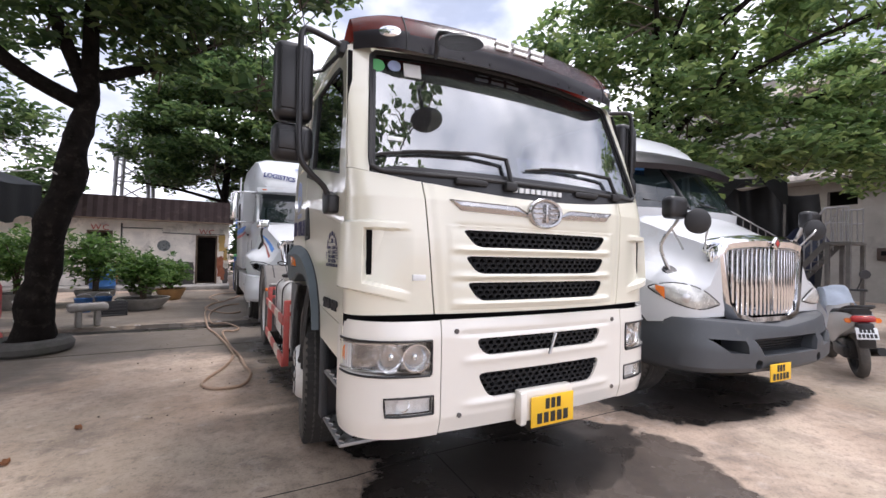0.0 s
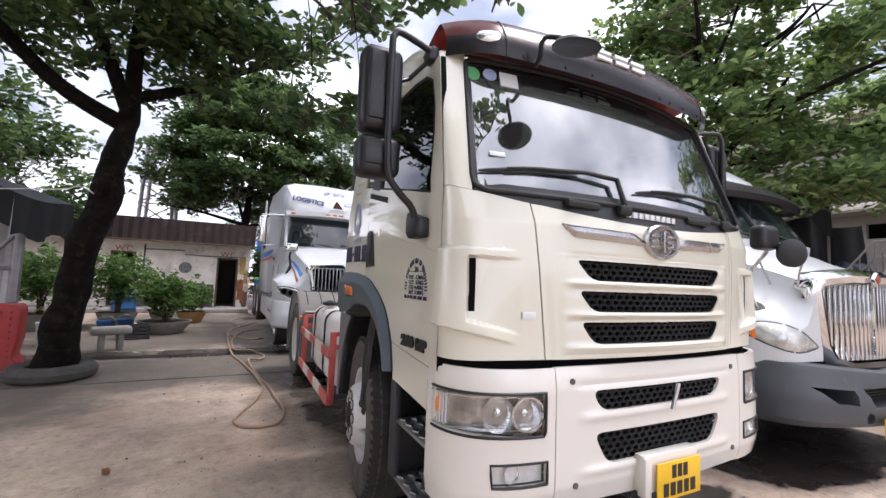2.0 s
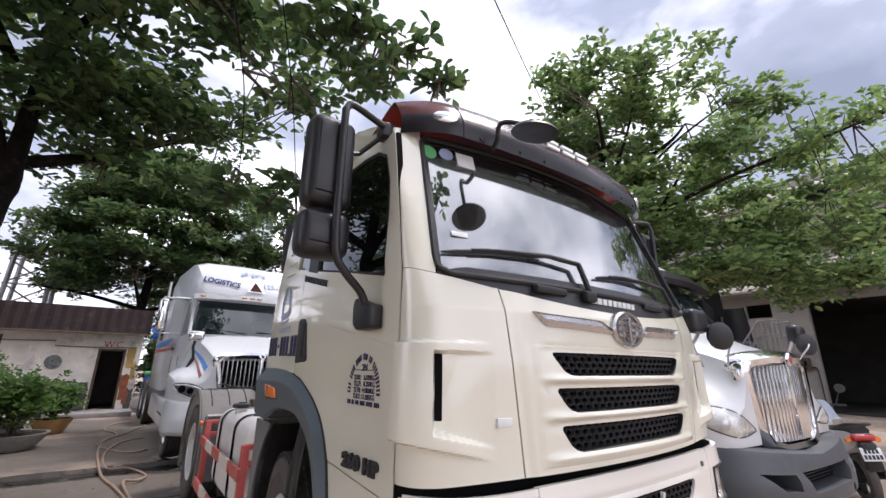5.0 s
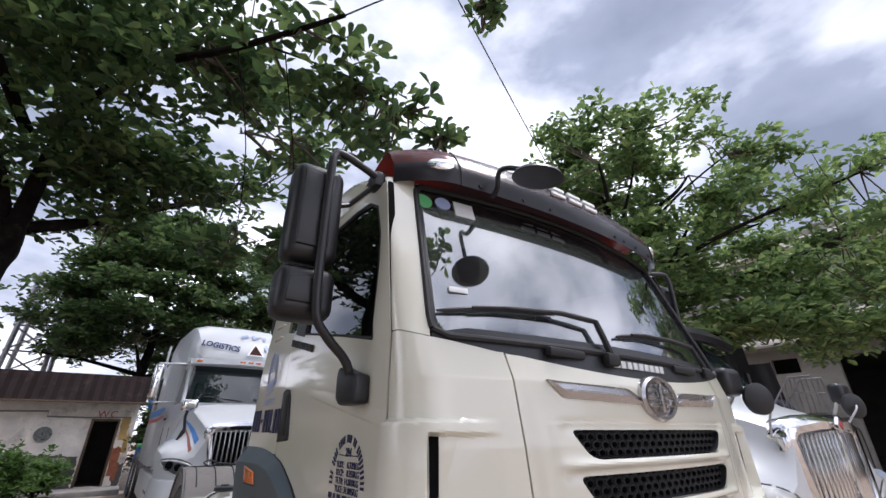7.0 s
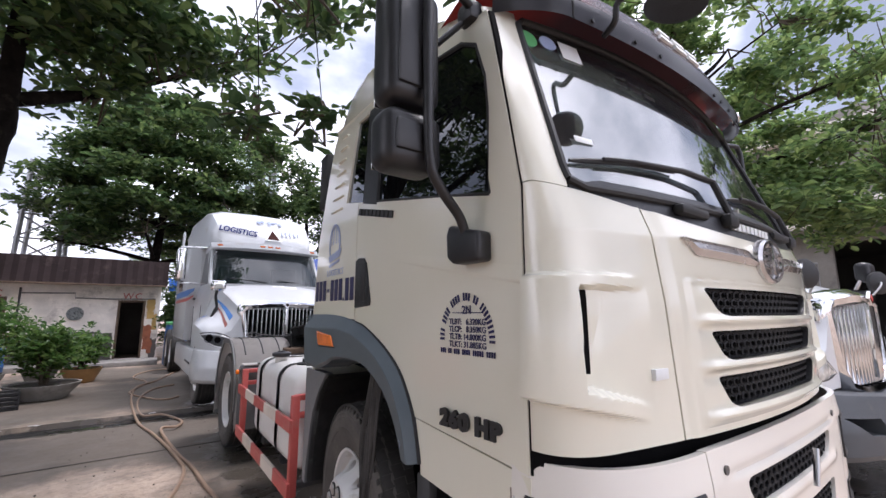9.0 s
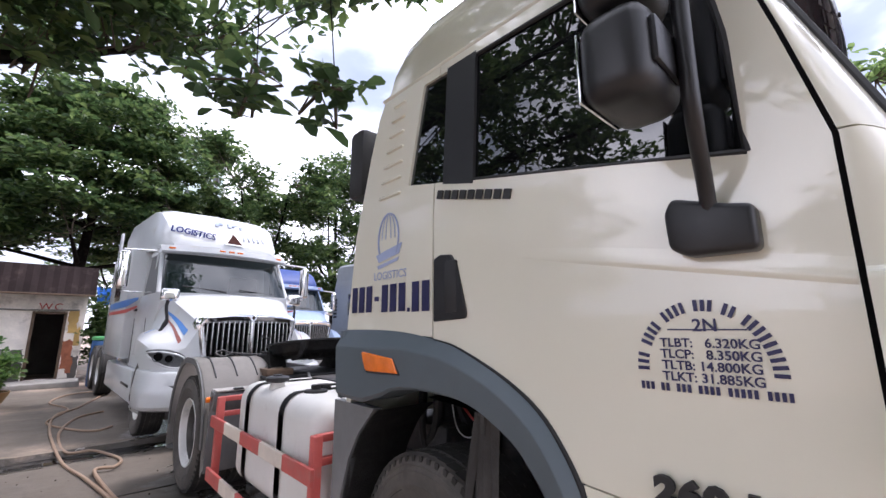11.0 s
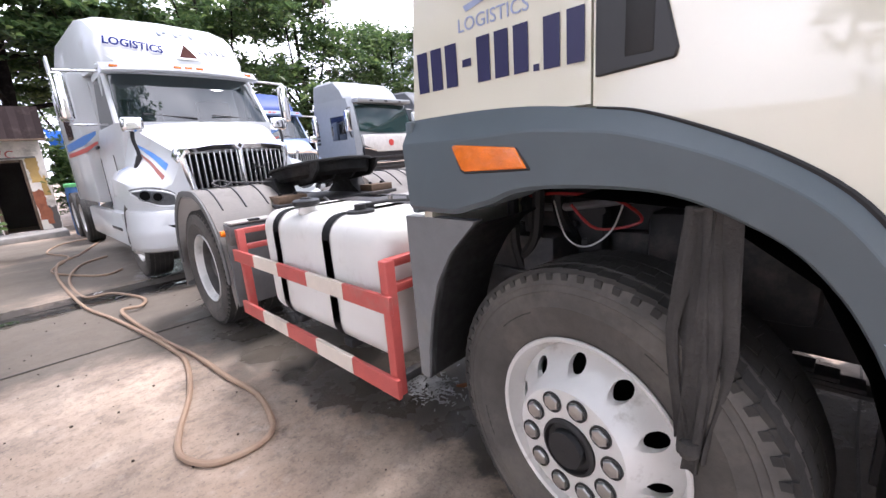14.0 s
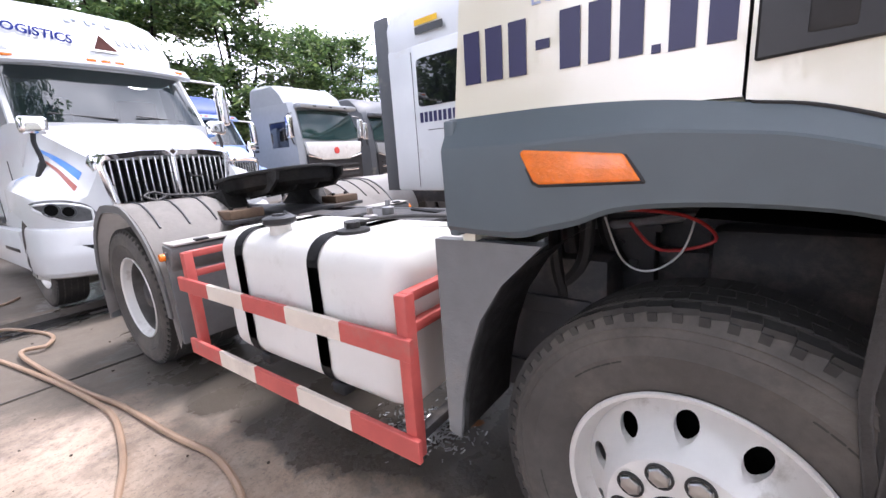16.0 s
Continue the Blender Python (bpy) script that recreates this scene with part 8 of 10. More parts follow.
        def on_roof(m_):
            """Lays a flat mark, drawn in x and z, on the sloping front of the fairing."""
            for ax, lo, hi, st_ in ((0, -1.1, 1.1, 0.04), (2, 2.9, 3.5, 0.025)):
                for k in range(int((hi - lo) / st_)):
                    no = Vector((1, 0, 0)) if ax == 0 else Vector((0, 0, 1))
                    bmesh.ops.bisect_plane(m_, geom=m_.verts[:] + m_.edges[:] + m_.faces[:], plane_co=no * (lo + st_ * k + 0.0013), plane_no=no)
            for v in m_.verts:
                q = v.co
                h = fh.ray_cast(Vector((q.x, 0.0, q.z)), Vector((0, 1, 0)))
                v.co.y = (h[0].y if h[0] else 1.9) - 0.03 + min(0.0, q.y)
            return m_
        part("letters", on_roof(moved(text_mesh("LOGISTICS", 0.14, 0.004, shear=0.2, bold=0.004), pose(-0.52, 0, 3.10, 0, 6, 0))), MATTENAVY, roof_ob, "dark blue letters", 0)
        tri = prism(B(), [(-0.17, 2.97), (0.17, 2.97), (0.0, 3.21)], "y", -0.012, 0.0)
        part("warning_triangle", on_roof(moved(tri, pose(0.12, 0, 0))), STICKER, roof_ob, "warning triangle", 0)
        tri = prism(B(), [(-0.125, 2.99), (0.125, 2.99), (0.0, 3.17)], "y", -0.018, -0.010)
        part("triangle_face", on_roof(moved(tri, pose(0.12, 0, 0))), MATTEBROWN, roof_ob, "", 0)
        bm = B()
        for k in range(5):
            box(bm, 0.30 + 0.085 * k, 0.36 + 0.085 * k, -0.003, 0.0, 3.09, 3.19)
        for k in range(7):
            box(bm, -0.14 + 0.07 * k, -0.08 + 0.07 * k, -0.003, 0.0, 3.29 + 0.03 * (k % 3), 3.35 + 0.02 * (k % 2))
        pieces("bar", on_roof(bm), PALEVINYL, roof_ob)
    if style == "chrome":
        bm = B()
        for k in range(8):
            box(bm, -1.2045, -1.2005, 4.42 - k * 0.075, 4.47 - k * 0.075, 1.80, 1.92)
        pieces("bar", bm, NAVY, sl)
        part("brand_band", box(B(), -1.2045, -1.2005, 4.02, 4.46, 3.02, 3.12), BUMPGREY, sl, "dark printed band")
        part("brand_band", box(B(), -1.2045, -1.2005, 4.10, 4.46, 3.14, 3.22), YELLOW, sl, "faded yellow printed band")
        part("windshield_label", rbox(-0.82, -0.42, 1.40, 1.402, 2.50, 2.64, 0.0005, 1, pose(0, 0.05, 0.0)), BLUEVINYL, t)
    if style == "chrome":
        part("pillar", tube(B(), smooth_path([(-0.10, 1.12, 1.99), (-0.10, 1.30, 2.35), (-0.10, 1.51, 2.72)], 4), 0.03, 8), SATIN, t, "dark windshield post")
    for ob in t.children_recursive:
        if ob.type == "MESH" and ob.name.split(".")[0] not in ("wheel", "tyre", "rim", "hub", "nut") and not ob.data.get("low"):
            ob.data["low"] = 1
            for v in ob.data.vertices:
                if v.co.z > 1.98 and "mirror" not in ob.name and "head" not in ob.name:
                    v.co.z = 1.98 + (v.co.z - 1.98) * (0.89 if style != "chrome" else 0.80)
                    if style == "socket" and v.co.z > 2.75:
                        v.co.z += 0.34 * (v.co.z - 2.75)
    for ch in t.children:
        if ch.name.split(".")[0] in ("cab", "windshield", "pillar", "side_window", "door_seam", "door_handle", "dash", "seat", "wiper", "roof_fairing", "skirt", "step", "sun_visor", "door_mirror", "windshield_label", "stripe"):
            ch.location.y -= 0.17 if style != "chrome" else 0.34
    return t


long_nose("bonneted_truck", "white bonneted tractor unit with chrome grille and grey bumper", pose(3.065, 0.045, 0, 0, 0, -4), WHITE, BUMPGREY, "chrome")
long_nose("bonneted_truck", "white bonneted tractor unit with blue and red stripes", pose(-0.02, 6.40, 0.035, 0, 0, 1.5), WHITE, WHITE, "socket")
long_nose("bonneted_truck", "pale blue bonneted tractor unit with a dark blue roof", pose(3.15, 11.2, 0.035, 0, 0, 0), BLUEGREY, GREYWHITE, "blue")


def cab_over(name, label, at, paint, accent):
    t = thing(name, label, "truck", at=at)
    secs = []
    for z, y0, hw in ((0.5, 0.02, 1.22), (0.9, 0.0, 1.25), (1.7, 0.0, 1.25), (2.15, 0.06, 1.24), (2.9, 0.26, 1.19), (3.1, 0.36, 1.15)):
        secs.append([(-hw, 2.2, z), (-hw, y0 + 0.16, z), (-hw * 0.9, y0 + 0.03, z), (0, y0 - 0.03, z), (hw * 0.9, y0 + 0.03, z), (hw, y0 + 0.16, z), (hw, 2.2, z)])
    body = part("cab", loft(B(), secs), paint, t, "painted cab shell", 30)
    hi = loft(B(), [[(-w, y1, z), (-w, y0 + 0.2, z), (-w * 0.8, y0, z), (w * 0.8, y0, z), (w, y0 + 0.2, z), (w, y1, z)] for z, y0, w, y1 in ((3.08, 0.42, 1.15, 2.2), (3.35, 0.6, 1.13, 2.2), (3.62, 0.95, 1.08, 2.2), (3.70, 1.3, 1.0, 2.1))])
    part("roof_fairing", hi, paint, t, "tall roof fairing", 30)
    g = B()
    lo = [(-1.12, 0.05, 2.10), (-0.5, -0.03, 2.03), (0.5, -0.03, 2.03), (1.12, 0.05, 2.10)]
    up = [(-1.06, 0.25, 2.86), (-0.5, 0.19, 2.90), (0.5, 0.19, 2.90), (1.06, 0.25, 2.86)]
    join(g, [[g.verts.new(p) for p in lo], [g.verts.new(tuple(Vector(a).lerp(Vector(b), 0.42) + Vector((0, -0.05, 0)))) for a, b in zip(lo, up)], [g.verts.new(p) for p in up]], False, False)
    part("windshield", g, CABGLASS, t, "dark teal windshield", 60)
    part("visor", rbox(-1.12, 1.12, -0.02, 0.30, 2.92, 3.06, 0.05), paint, t, "painted sun visor")
    for x in (-0.6, 0.0, 0.6):
        part("marker_lamp", rbox(x - 0.06, x + 0.06, -0.03, -0.015, 2.96, 3.0, 0.006), SATIN, t)
    part("front_panel", bevel(prism(B(), [(-1.12, 1.98), (1.12, 1.98), (1.06, 1.66), (0.55, 1.46), (-0.55, 1.46), (-1.06, 1.66)], "y", -0.075, 0.02), 0.02, 2), accent, t, "pale front panel")
    part("grille_field", prism(B(), [(-1.10, 1.62), (-0.56, 1.44), (0.56, 1.44), (1.10, 1.62), (1.08, 0.68), (-1.08, 0.68)], "y", -0.052, 0.02), BLACK, t, "black grille field")
    part("emblem", disc(B(), (0, -0.08, 1.72), 0.10, "y", 0.03, 28), REDVINYL, t, "round red emblem")
    for k in range(4):
        part("grille_slat", rbox(-0.9, 0.9, -0.075, -0.02, 0.80 + 0.15 * k, 0.87 + 0.15 * k, 0.01), SATIN if k % 2 else CHROME, t)
    part("bumper", rbox(-1.24, 1.24, -0.12, 0.3, 0.35, 0.66, 0.05), accent, t, "front bumper")
    for s in (-1, 1):
        part("corner_slat", rod(B(), (s * 0.62, -0.07, 1.50), (s * 1.08, -0.055, 1.60), 0.018, 6), CHROME, t)
        part("headlamp", rbox(min(s * 0.8, s * 1.15), max(s * 0.8, s * 1.15), -0.135, -0.1, 0.42, 0.58, 0.02), REFLECT, t, "clear headlamp")
        part("side_window", rbox(min(s * 1.20, s * 1.246), max(s * 1.20, s * 1.246), 0.5, 1.3, 1.85, 2.6, 0.03), SIDEGLASS, t, "dark door window")
        arm = part("mirror", tube(B(), [(s * 1.2, 0.3, 2.8), (s * 1.42, 0.15, 2.75), (s * 1.42, 0.15, 2.1), (s * 1.24, 0.3, 1.95)], 0.02, 8), BLACK, t, "black door mirror")
        part("head", rbox(min(s * 1.32, s * 1.5), max(s * 1.32, s * 1.5), 0.1, 0.26, 2.1, 2.7, 0.04, 3), CHROME, arm)
        add_wheel(t, s * 1.05, 1.2, R_T, True, s)
        add_wheel(t, s * 1.05, 4.4, R_T, False, s)
        part("air_vent", merge(*[rbox(min(s * 1.24, s * 1.26), max(s * 1.24, s * 1.26), 1.95, 2.15, 1.8 + 0.12 * k, 1.87 + 0.12 * k, 0.004) for k in range(6)]), SATIN, t)
    part("chassis_frame", merge(rbox(-0.43, -0.36, 0.3, 5.8, 0.7, 0.95, 0.01), rbox(0.36, 0.43, 0.3, 5.8, 0.7, 0.95, 0.01)), FRAME, t)
    return t


cab_over("cabover_truck", "silver grey cab-over tractor unit with a round red emblem", pose(6.5, 11.5, 0.04, 0, 0, 4), GREYWHITE, PALM)
cab_over("cabover_truck", "grey cab-over truck with a dark grille", pose(10.3, 12.5, 0.04, 0, 0, 4), BUMPGREY, GREYWHITE)

# ---- smaller things in the yard ----
hose_path = [(-1.05, 12.4), (-1.60, 10.5), (-1.90, 9.9), (-1.98, 8.8), (-1.95, 7.6), (-1.86, 6.5), (-1.72, 5.8), (-1.60, 5.1), (-1.52, 4.5), (-1.50, 4.1), (-1.60, 3.6), (-1.75, 3.2), (-1.80, 2.97), (-1.71, 2.78), (-1.52, 2.74), (-1.40, 2.84), (-1.335, 3.2), (-1.38, 3.6), (-1.43, 4.2), (-1.52, 4.75), (-1.63, 5.85), (-1.46, 5.9), (-1.38, 6.3), (-1.58, 6.9), (-1.83, 7.05), (-1.88, 8.2), (-1.66, 9.3), (-1.3, 9.7)]
ground_z = lambda y: 0.0 if y < 6.62 else (0.033 if y > 7.06 else -0.02 if 6.68 < y < 7.0 else 0.0)
bm = tube(B(), smooth_path([(x, y, ground_z(y) + 0.017 + (0.022 if i in (20, 21, 23) else 0.0)) for i, (x, y) in enumerate(hose_path)], 8), 0.0165, 8)
solo("garden_hose", bm, HOSE, "long orange-brown air hose lying in loops on the concrete", "hose")
bm = tube(B(), smooth_path([(x, y, 0.05) for x, y in ((-1.0, 12.9), (-1.7, 12.6), (-2.0, 11.5), (-1.75, 10.4), (-2.02, 9.2), (-1.78, 8.4), (-1.5, 8.0), (-1.3, 8.2))], 8), 0.015, 8)
solo("garden_hose", bm, HOSE, "second dusty hose tangled beside the first on the concrete", "hose")


def bush(name, label, radius, height, n, leaf, mat, parent, seed):
    """Leaves in loose rosettes round a few stems."""
    rng = np.random.default_rng(seed)
    c = []
    while len(c) < n:
        p = rng.uniform(-1, 1, 3)
        d = np.linalg.norm(p)
        if d < 1 and d > 0.35 * rng.random():
            lump = 0.70 + 0.62 * noise.noise(Vector(p * 2.4) + Vector((seed, 0, 0)))
            c.append(p * lump * np.array([radius, radius, height / 2]) + np.array([0, 0, height / 2]))
    ob = part(name, leaves(np.array(c), leaf, 6, seed, 0.6), mat, parent, label, 0)
    return ob


def leaves(centres, length, per, seed, up=0.35, width=0.52, spread=1.0, droop=0.25):
    """Rosettes of oval leaves, folded along the midrib, at the given places; returns a mesh."""
    rng = np.random.default_rng(seed)
    n = len(centres)
    m = n * per
    az = rng.uniform(0, 2 * math.pi, (n, 1)) + np.arange(per)[None] * (2 * math.pi / per) + rng.normal(0, 0.35, (n, per))
    el = rng.normal(up, 0.38, (n, per))
    d = np.stack([np.cos(az) * np.cos(el), np.sin(az) * np.cos(el), np.sin(el)], -1).reshape(m, 3)
    L = (length * rng.uniform(0.6, 1.2, m))[:, None]
    base = np.repeat(centres, per, 0) + d * L * 0.12 + rng.normal(0, length * 0.18 * spread, (m, 3))
    side = np.cross(d, np.array([0, 0, 1.0]))
    side /= np.linalg.norm(side, axis=1)[:, None] + 1e-9
    roll = rng.normal(0, 0.5, m)[:, None]
    nrm = np.cross(side, d)
    side = side * np.cos(roll) + nrm * np.sin(roll)
    nrm = np.cross(side, d)
    w = width / 2
    dz = np.array([0, 0, -1.0]) * L * droop
    fold = nrm * L * 0.07
    half = lambda sg: [base + d * L * 0.25 + sg * side * L * w * 0.42 + fold * 0.6, base + d * L * 0.60 + sg * side * L * w * 0.95 + fold + dz * 0.2, base + d * L * 0.88 + sg * side * L * w * 0.72 + fold * 0.7 + dz * 0.65]
    pts = [base] + half(1) + [base + d * L + dz] + half(-1)[::-1]
    verts = np.stack(pts, 1).reshape(-1, 3)
    idx = np.arange(m)[:, None] * 8
    faces = np.concatenate([idx + np.array([[0, 1, 2, 3, 4]]), idx + np.array([[0, 4, 5, 6, 7]])], 1).reshape(-1, 5)
    me = bpy.data.meshes.new("leaves")
    me.vertices.add(len(verts))
    me.vertices.foreach_set("co", verts.astype(np.float32).ravel())
    me.loops.add(faces.size)
    me.loops.foreach_set("vertex_index", faces.astype(np.int32).ravel())
    me.polygons.add(len(faces))
    me.polygons.foreach_set("loop_start", np.arange(0, faces.size, 5, dtype=np.int32))
    me.update(calc_edges=True)
    return me


def potted(x, y, z, r, h, pot_mat, plant_r, plant_h, n, label, seed, bowl=True):
    t = thing("potted_plant", label, "plant", "potted plants by the toilet block", at=pose(x, y, z))
    prof = [(0.0, 0.001), (0.0, r * 0.62), (h * 0.15, r * 0.68), (h * 0.85, r * 0.97), (h, r), (h, r * 0.9), (h * 0.85, r * 0.88), (h * 0.8, 0.001)] if bowl else [(0.0, 0.001), (0.0, r * 0.7), (h, r), (h, r * 0.9), (h * 0.9, 0.001)]
    part("pot", lathe(B(), prof, 28, "z"), pot_mat, t)
    part("soil", disc(B(), (0, 0, h * 0.86), r * 0.88, "z", 0.02, 24), SOIL, t)
    rng = random.Random(seed)
    for k in range(5):
        a = 2 * math.pi * k / 5 + rng.random()
        part("stem", tube(B(), smooth_path([(0.04 * math.cos(a), 0.04 * math.sin(a), h * 0.8), (0.10 * math.cos(a), 0.1 * math.sin(a), h + plant_h * 0.3), (plant_r * 0.55 * math.cos(a), plant_r * 0.55 * math.sin(a), h + plant_h * 0.65)], 4), [0.022 - 0.0015 * i for i in range(9)], 6), TWIG, t)
    lv = bush("foliage", "", plant_r, plant_h, n, 0.125, LEAFSHRUB, t, seed)
    lv.data.materials.append(LEAFSHRUB)
    lv.location = (0, 0, h * 0.9)
    return t


potted(-3.25, 9.45, 0.04, 0.52, 0.26, POTGREY, 0.72, 1.15, 330, "bushy green shrub in a wide grey cement bowl", 11)
potted(-2.92, 11.4, 0.04, 0.36, 0.30, POTTAN, 0.6, 0.85, 200, "green shrub in an ochre glazed pot", 12)
potted(-4.35, 10.6, 0.04, 0.40, 0.35, POTGREY, 0.95, 1.6, 420, "leafy shrub in a cement pot beside the tree", 13)
potted(-5.6, 10.2, 0.04, 0.40, 0.35, POTGREY, 1.0, 1.6, 380, "leafy shrub in a grey pot by the shed", 14)
potted(-6.6, 11.2, 0.04, 0.40, 0.35, POTGREY, 0.9, 1.7, 260, "tall leafy shrub in a pot by the boundary wall", 15)
potted(-3.65, 11.9, 0.04, 0.32, 0.3, POTGREY, 0.5, 0.9, 120, "small leafy shrub in a grey pot", 16)

dr = thing("plastic_drum", "blue plastic drum standing by the plants", "drum", at=pose(-4.66, 12.7, 0.04))
part("body", lathe(B(), [(0.0, 0.001), (0.0, 0.27), (0.03, 0.29), (0.28, 0.29), (0.30, 0.30), (0.32, 0.29), (0.58, 0.29), (0.60, 0.30), (0.62, 0.29), (0.86, 0.28), (0.9, 0.25), (0.9, 0.001)], 32, "z"), BLUEPLASTIC, dr)
part("rim", lathe(B(), [(0.86, 0.285), (0.88, 0.30), (0.91, 0.28)], 32, "z"), BLUEPLASTIC, dr)
for x, y in ((-4.25, 9.25), (-3.98, 9.55)):
    bk = thing("bucket", "blue plastic bucket on the concrete", "bucket", "blue buckets", at=pose(x, y, 0.04))
    part("body", lathe(B(), [(0.0, 0.001), (0.0, 0.12), (0.28, 0.155), (0.29, 0.165), (0.29, 0.15), (0.05, 0.115), (0.04, 0.001)], 24, "z"), BLUEPLASTIC, bk)
    part("handle", tube(B(), [(0.155 * math.cos(a), 0.02, 0.28 + 0.10 * math.sin(a)) for a in np.linspace(0, math.pi, 12)], 0.005, 6), STEEL, bk)
tk = thing("plastic_drum", "tall dark blue plastic drum with a green lid", "drum", at=pose(-1.08, 14.1, 0.04))
part("body", lathe(B(), [(0.0, 0.001), (0.0, 0.26), (0.04, 0.29), (0.4, 0.29), (0.42, 0.30), (0.44, 0.29), (0.8, 0.29), (0.82, 0.30), (0.84, 0.29), (1.12, 0.28), (1.16, 0.25), (1.16, 0.001)], 28, "z"), BLUEPLASTIC, tk)
part("lid", lathe(B(), [(1.15, 0.29), (1.22, 0.29), (1.24, 0.26), (1.24, 0.001)], 28, "z"), GREEN, tk, "green lid")
iv = thing("shrub", "dark overgrown climbing shrub beside the toilet block", "shrub", at=pose(-1.0, 15.75, 0.04))
for k in range(4):
    part("stem", tube(B(), smooth_path([(0.1 * k - 0.15, 0, 0), (0.12 * k - 0.2, 0.05, 1.0), (0.2 * k - 0.3, 0.0, 1.9)], 4), 0.02, 6), TWIG, iv)
lv = bush("foliage", "", 0.72, 2.7, 620, 0.15, LEAF, iv, 77)
lv.data.materials.append(LEAF)
tb = B()
rows = [[tb.verts.new((-1.3 + 0.2 * i, 15.9 + 0.5 * j, 2.45 + 0.12 * j + 0.05 * math.sin(i * 1.3 + j))) for j in range(4)] for i in range(10)]
low = [tb.verts.new(r[0].co + Vector((0, -0.03, -0.28 - 0.05 * math.sin(k * 1.9)))) for k, r in enumerate(rows)]
join(tb, rows, False, False)
join(tb, [[r[0] for r in rows], low], False, False)
bmesh.ops.solidify(tb, geom=tb.faces[:], thickness=0.005)
bt = thing("tarpaulin", "bright blue tarpaulin stretched beside the toilet block", "tarpaulin")
part("sheet", tb, BLUETARP, bt)
for x in (-1.25, 0.45):
    part("post", rod(B(), (x, 15.95, 0.04), (x, 15.95, 2.45), 0.03), GALV, bt)
cr = thing("crate", "black plastic crate on the concrete", "crate", at=pose(-3.66, 8.6, 0.036, 0, 0, 12))
part("base", rbox(-0.25, 0.25, -0.17, 0.17, 0.0, 0.02, 0.004), BLACK, cr)
for k in range(4):
    z = 0.035 + 0.065 * k
    for x0, x1, y0, y1 in ((-0.25, 0.25, -0.18, -0.165), (-0.25, 0.25, 0.165, 0.18), (-0.26, -0.245, -0.17, 0.17), (0.245, 0.26, -0.17, 0.17)):
        part("slat", rbox(x0, x1, y0, y1, z, z + 0.04, 0.003, 1), BLACK, cr)
for x in (-0.25, 0.25):
    for y in (-0.17, 0.17):
        part("post", rbox(x - 0.012, x + 0.012, y - 0.012, y + 0.012, 0.0, 0.28, 0.003, 1), BLACK, cr)
pail = thing("pail", "white plastic paint pail behind the tree", "pail", at=pose(-4.75, 8.0, 0.036))
part("body", lathe(B(), [(0.0, 0.001), (0.0, 0.15), (0.36, 0.17), (0.37, 0.18), (0.40, 0.18), (0.40, 0.16), (0.1, 0.14), (0.1, 0.001)], 28, "z"), WHITEPLASTIC, pail)
stool = thing("cement_bench", "low grey cement bench beside the tree", "bench", at=pose(-3.72, 7.25, 0.035, 0, 0, 20) @ Matrix.Diagonal((0.55, 0.6, 0.8, 1)))
part("leg", rbox(-0.30, -0.14, -0.16, 0.16, 0, 0.36, 0.04), POTGREY, stool)
part("leg", rbox(0.16, 0.32, -0.16, 0.16, 0, 0.36, 0.04), POTGREY, stool)
part("seat", rbox(-0.50, 0.50, -0.22, 0.22, 0.34, 0.50, 0.06, 3), POTGREY, stool)

# red plastic barrier blocks with holes
for k, (x, y, rz) in enumerate(((-4.75, 6.15, 8), (-5.45, 6.25, -5))):
    bl = thing("plastic_barrier", "red perforated plastic barrier block by the shed", "barrier", "red barrier blocks", at=pose(x, y, 0, 0, 0, rz))
    body = bevel(prism(B(), [(-0.30, 0.0), (-0.30, 0.12), (-0.24, 0.18), (-0.28, 0.40), (-0.28, 0.82), (-0.24, 0.88), (0.24, 0.88), (0.28, 0.82), (0.28, 0.40), (0.24, 0.18), (0.30, 0.12), (0.30, 0.0)], "y", -0.2, 0.2), 0.025, 2)
    holes = B()
    for i in range(5):
        for j in range(9):
            disc(holes, (-0.20 + 0.10 * i, -0.2, 0.10 + 0.085 * j), 0.015, "y", 0.06, 10)
    part("block", cut(body, holes), REDPLASTIC, bl)

# old tyre used as a ring round the trunk
ring = solo("tree_ring", moved(lathe(B(), [(0.0, 0.26), (0.0, 0.40), (0.04, 0.45), (0.11, 0.46), (0.17, 0.42), (0.19, 0.34), (0.16, 0.26), (0.0, 0.26)], 40, "z"), pose(-3.9, 5.45, 0.0)), RINGGREY, "low grey cement ring round the tree base", "tree ring")
solo("soil_bed", disc(B(), (-3.9, 5.45, 0.07), 0.28, "z", 0.14, 24), SOIL, "dark soil inside the tree ring", "soil")

# rope and wires
solo("rope", tube(B(), smooth_path([(-7.4, 5.4, 2.75), (-5.6, 5.2, 2.28), (-4.05, 5.15, 2.36), (-3.72, 5.05, 2.42), (-3.6, 5.3, 2.36)], 6), 0.008, 6), PALM, "thin pale rope tied from the awning to the tree", "rope")
solo("overhead_wire", tube(B(), smooth_path([(-3.4, -0.1, 7.1), (0.8, 2.0, 7.25), (5.0, 4.1, 7.5), (13.4, 8.3, 8.3)], 8), 0.010, 6), SATIN, "black overhead wire sagging across the yard", "wire")

# motor scooter with a cloth over it
mo = thing("motor_scooter", "white and black motor scooter with a cloth on its seat", "scooter", at=pose(5.40, 0.10, 0, 0, -5, -59))
# local frame: forward is +y, the rear wheel stands at the origin


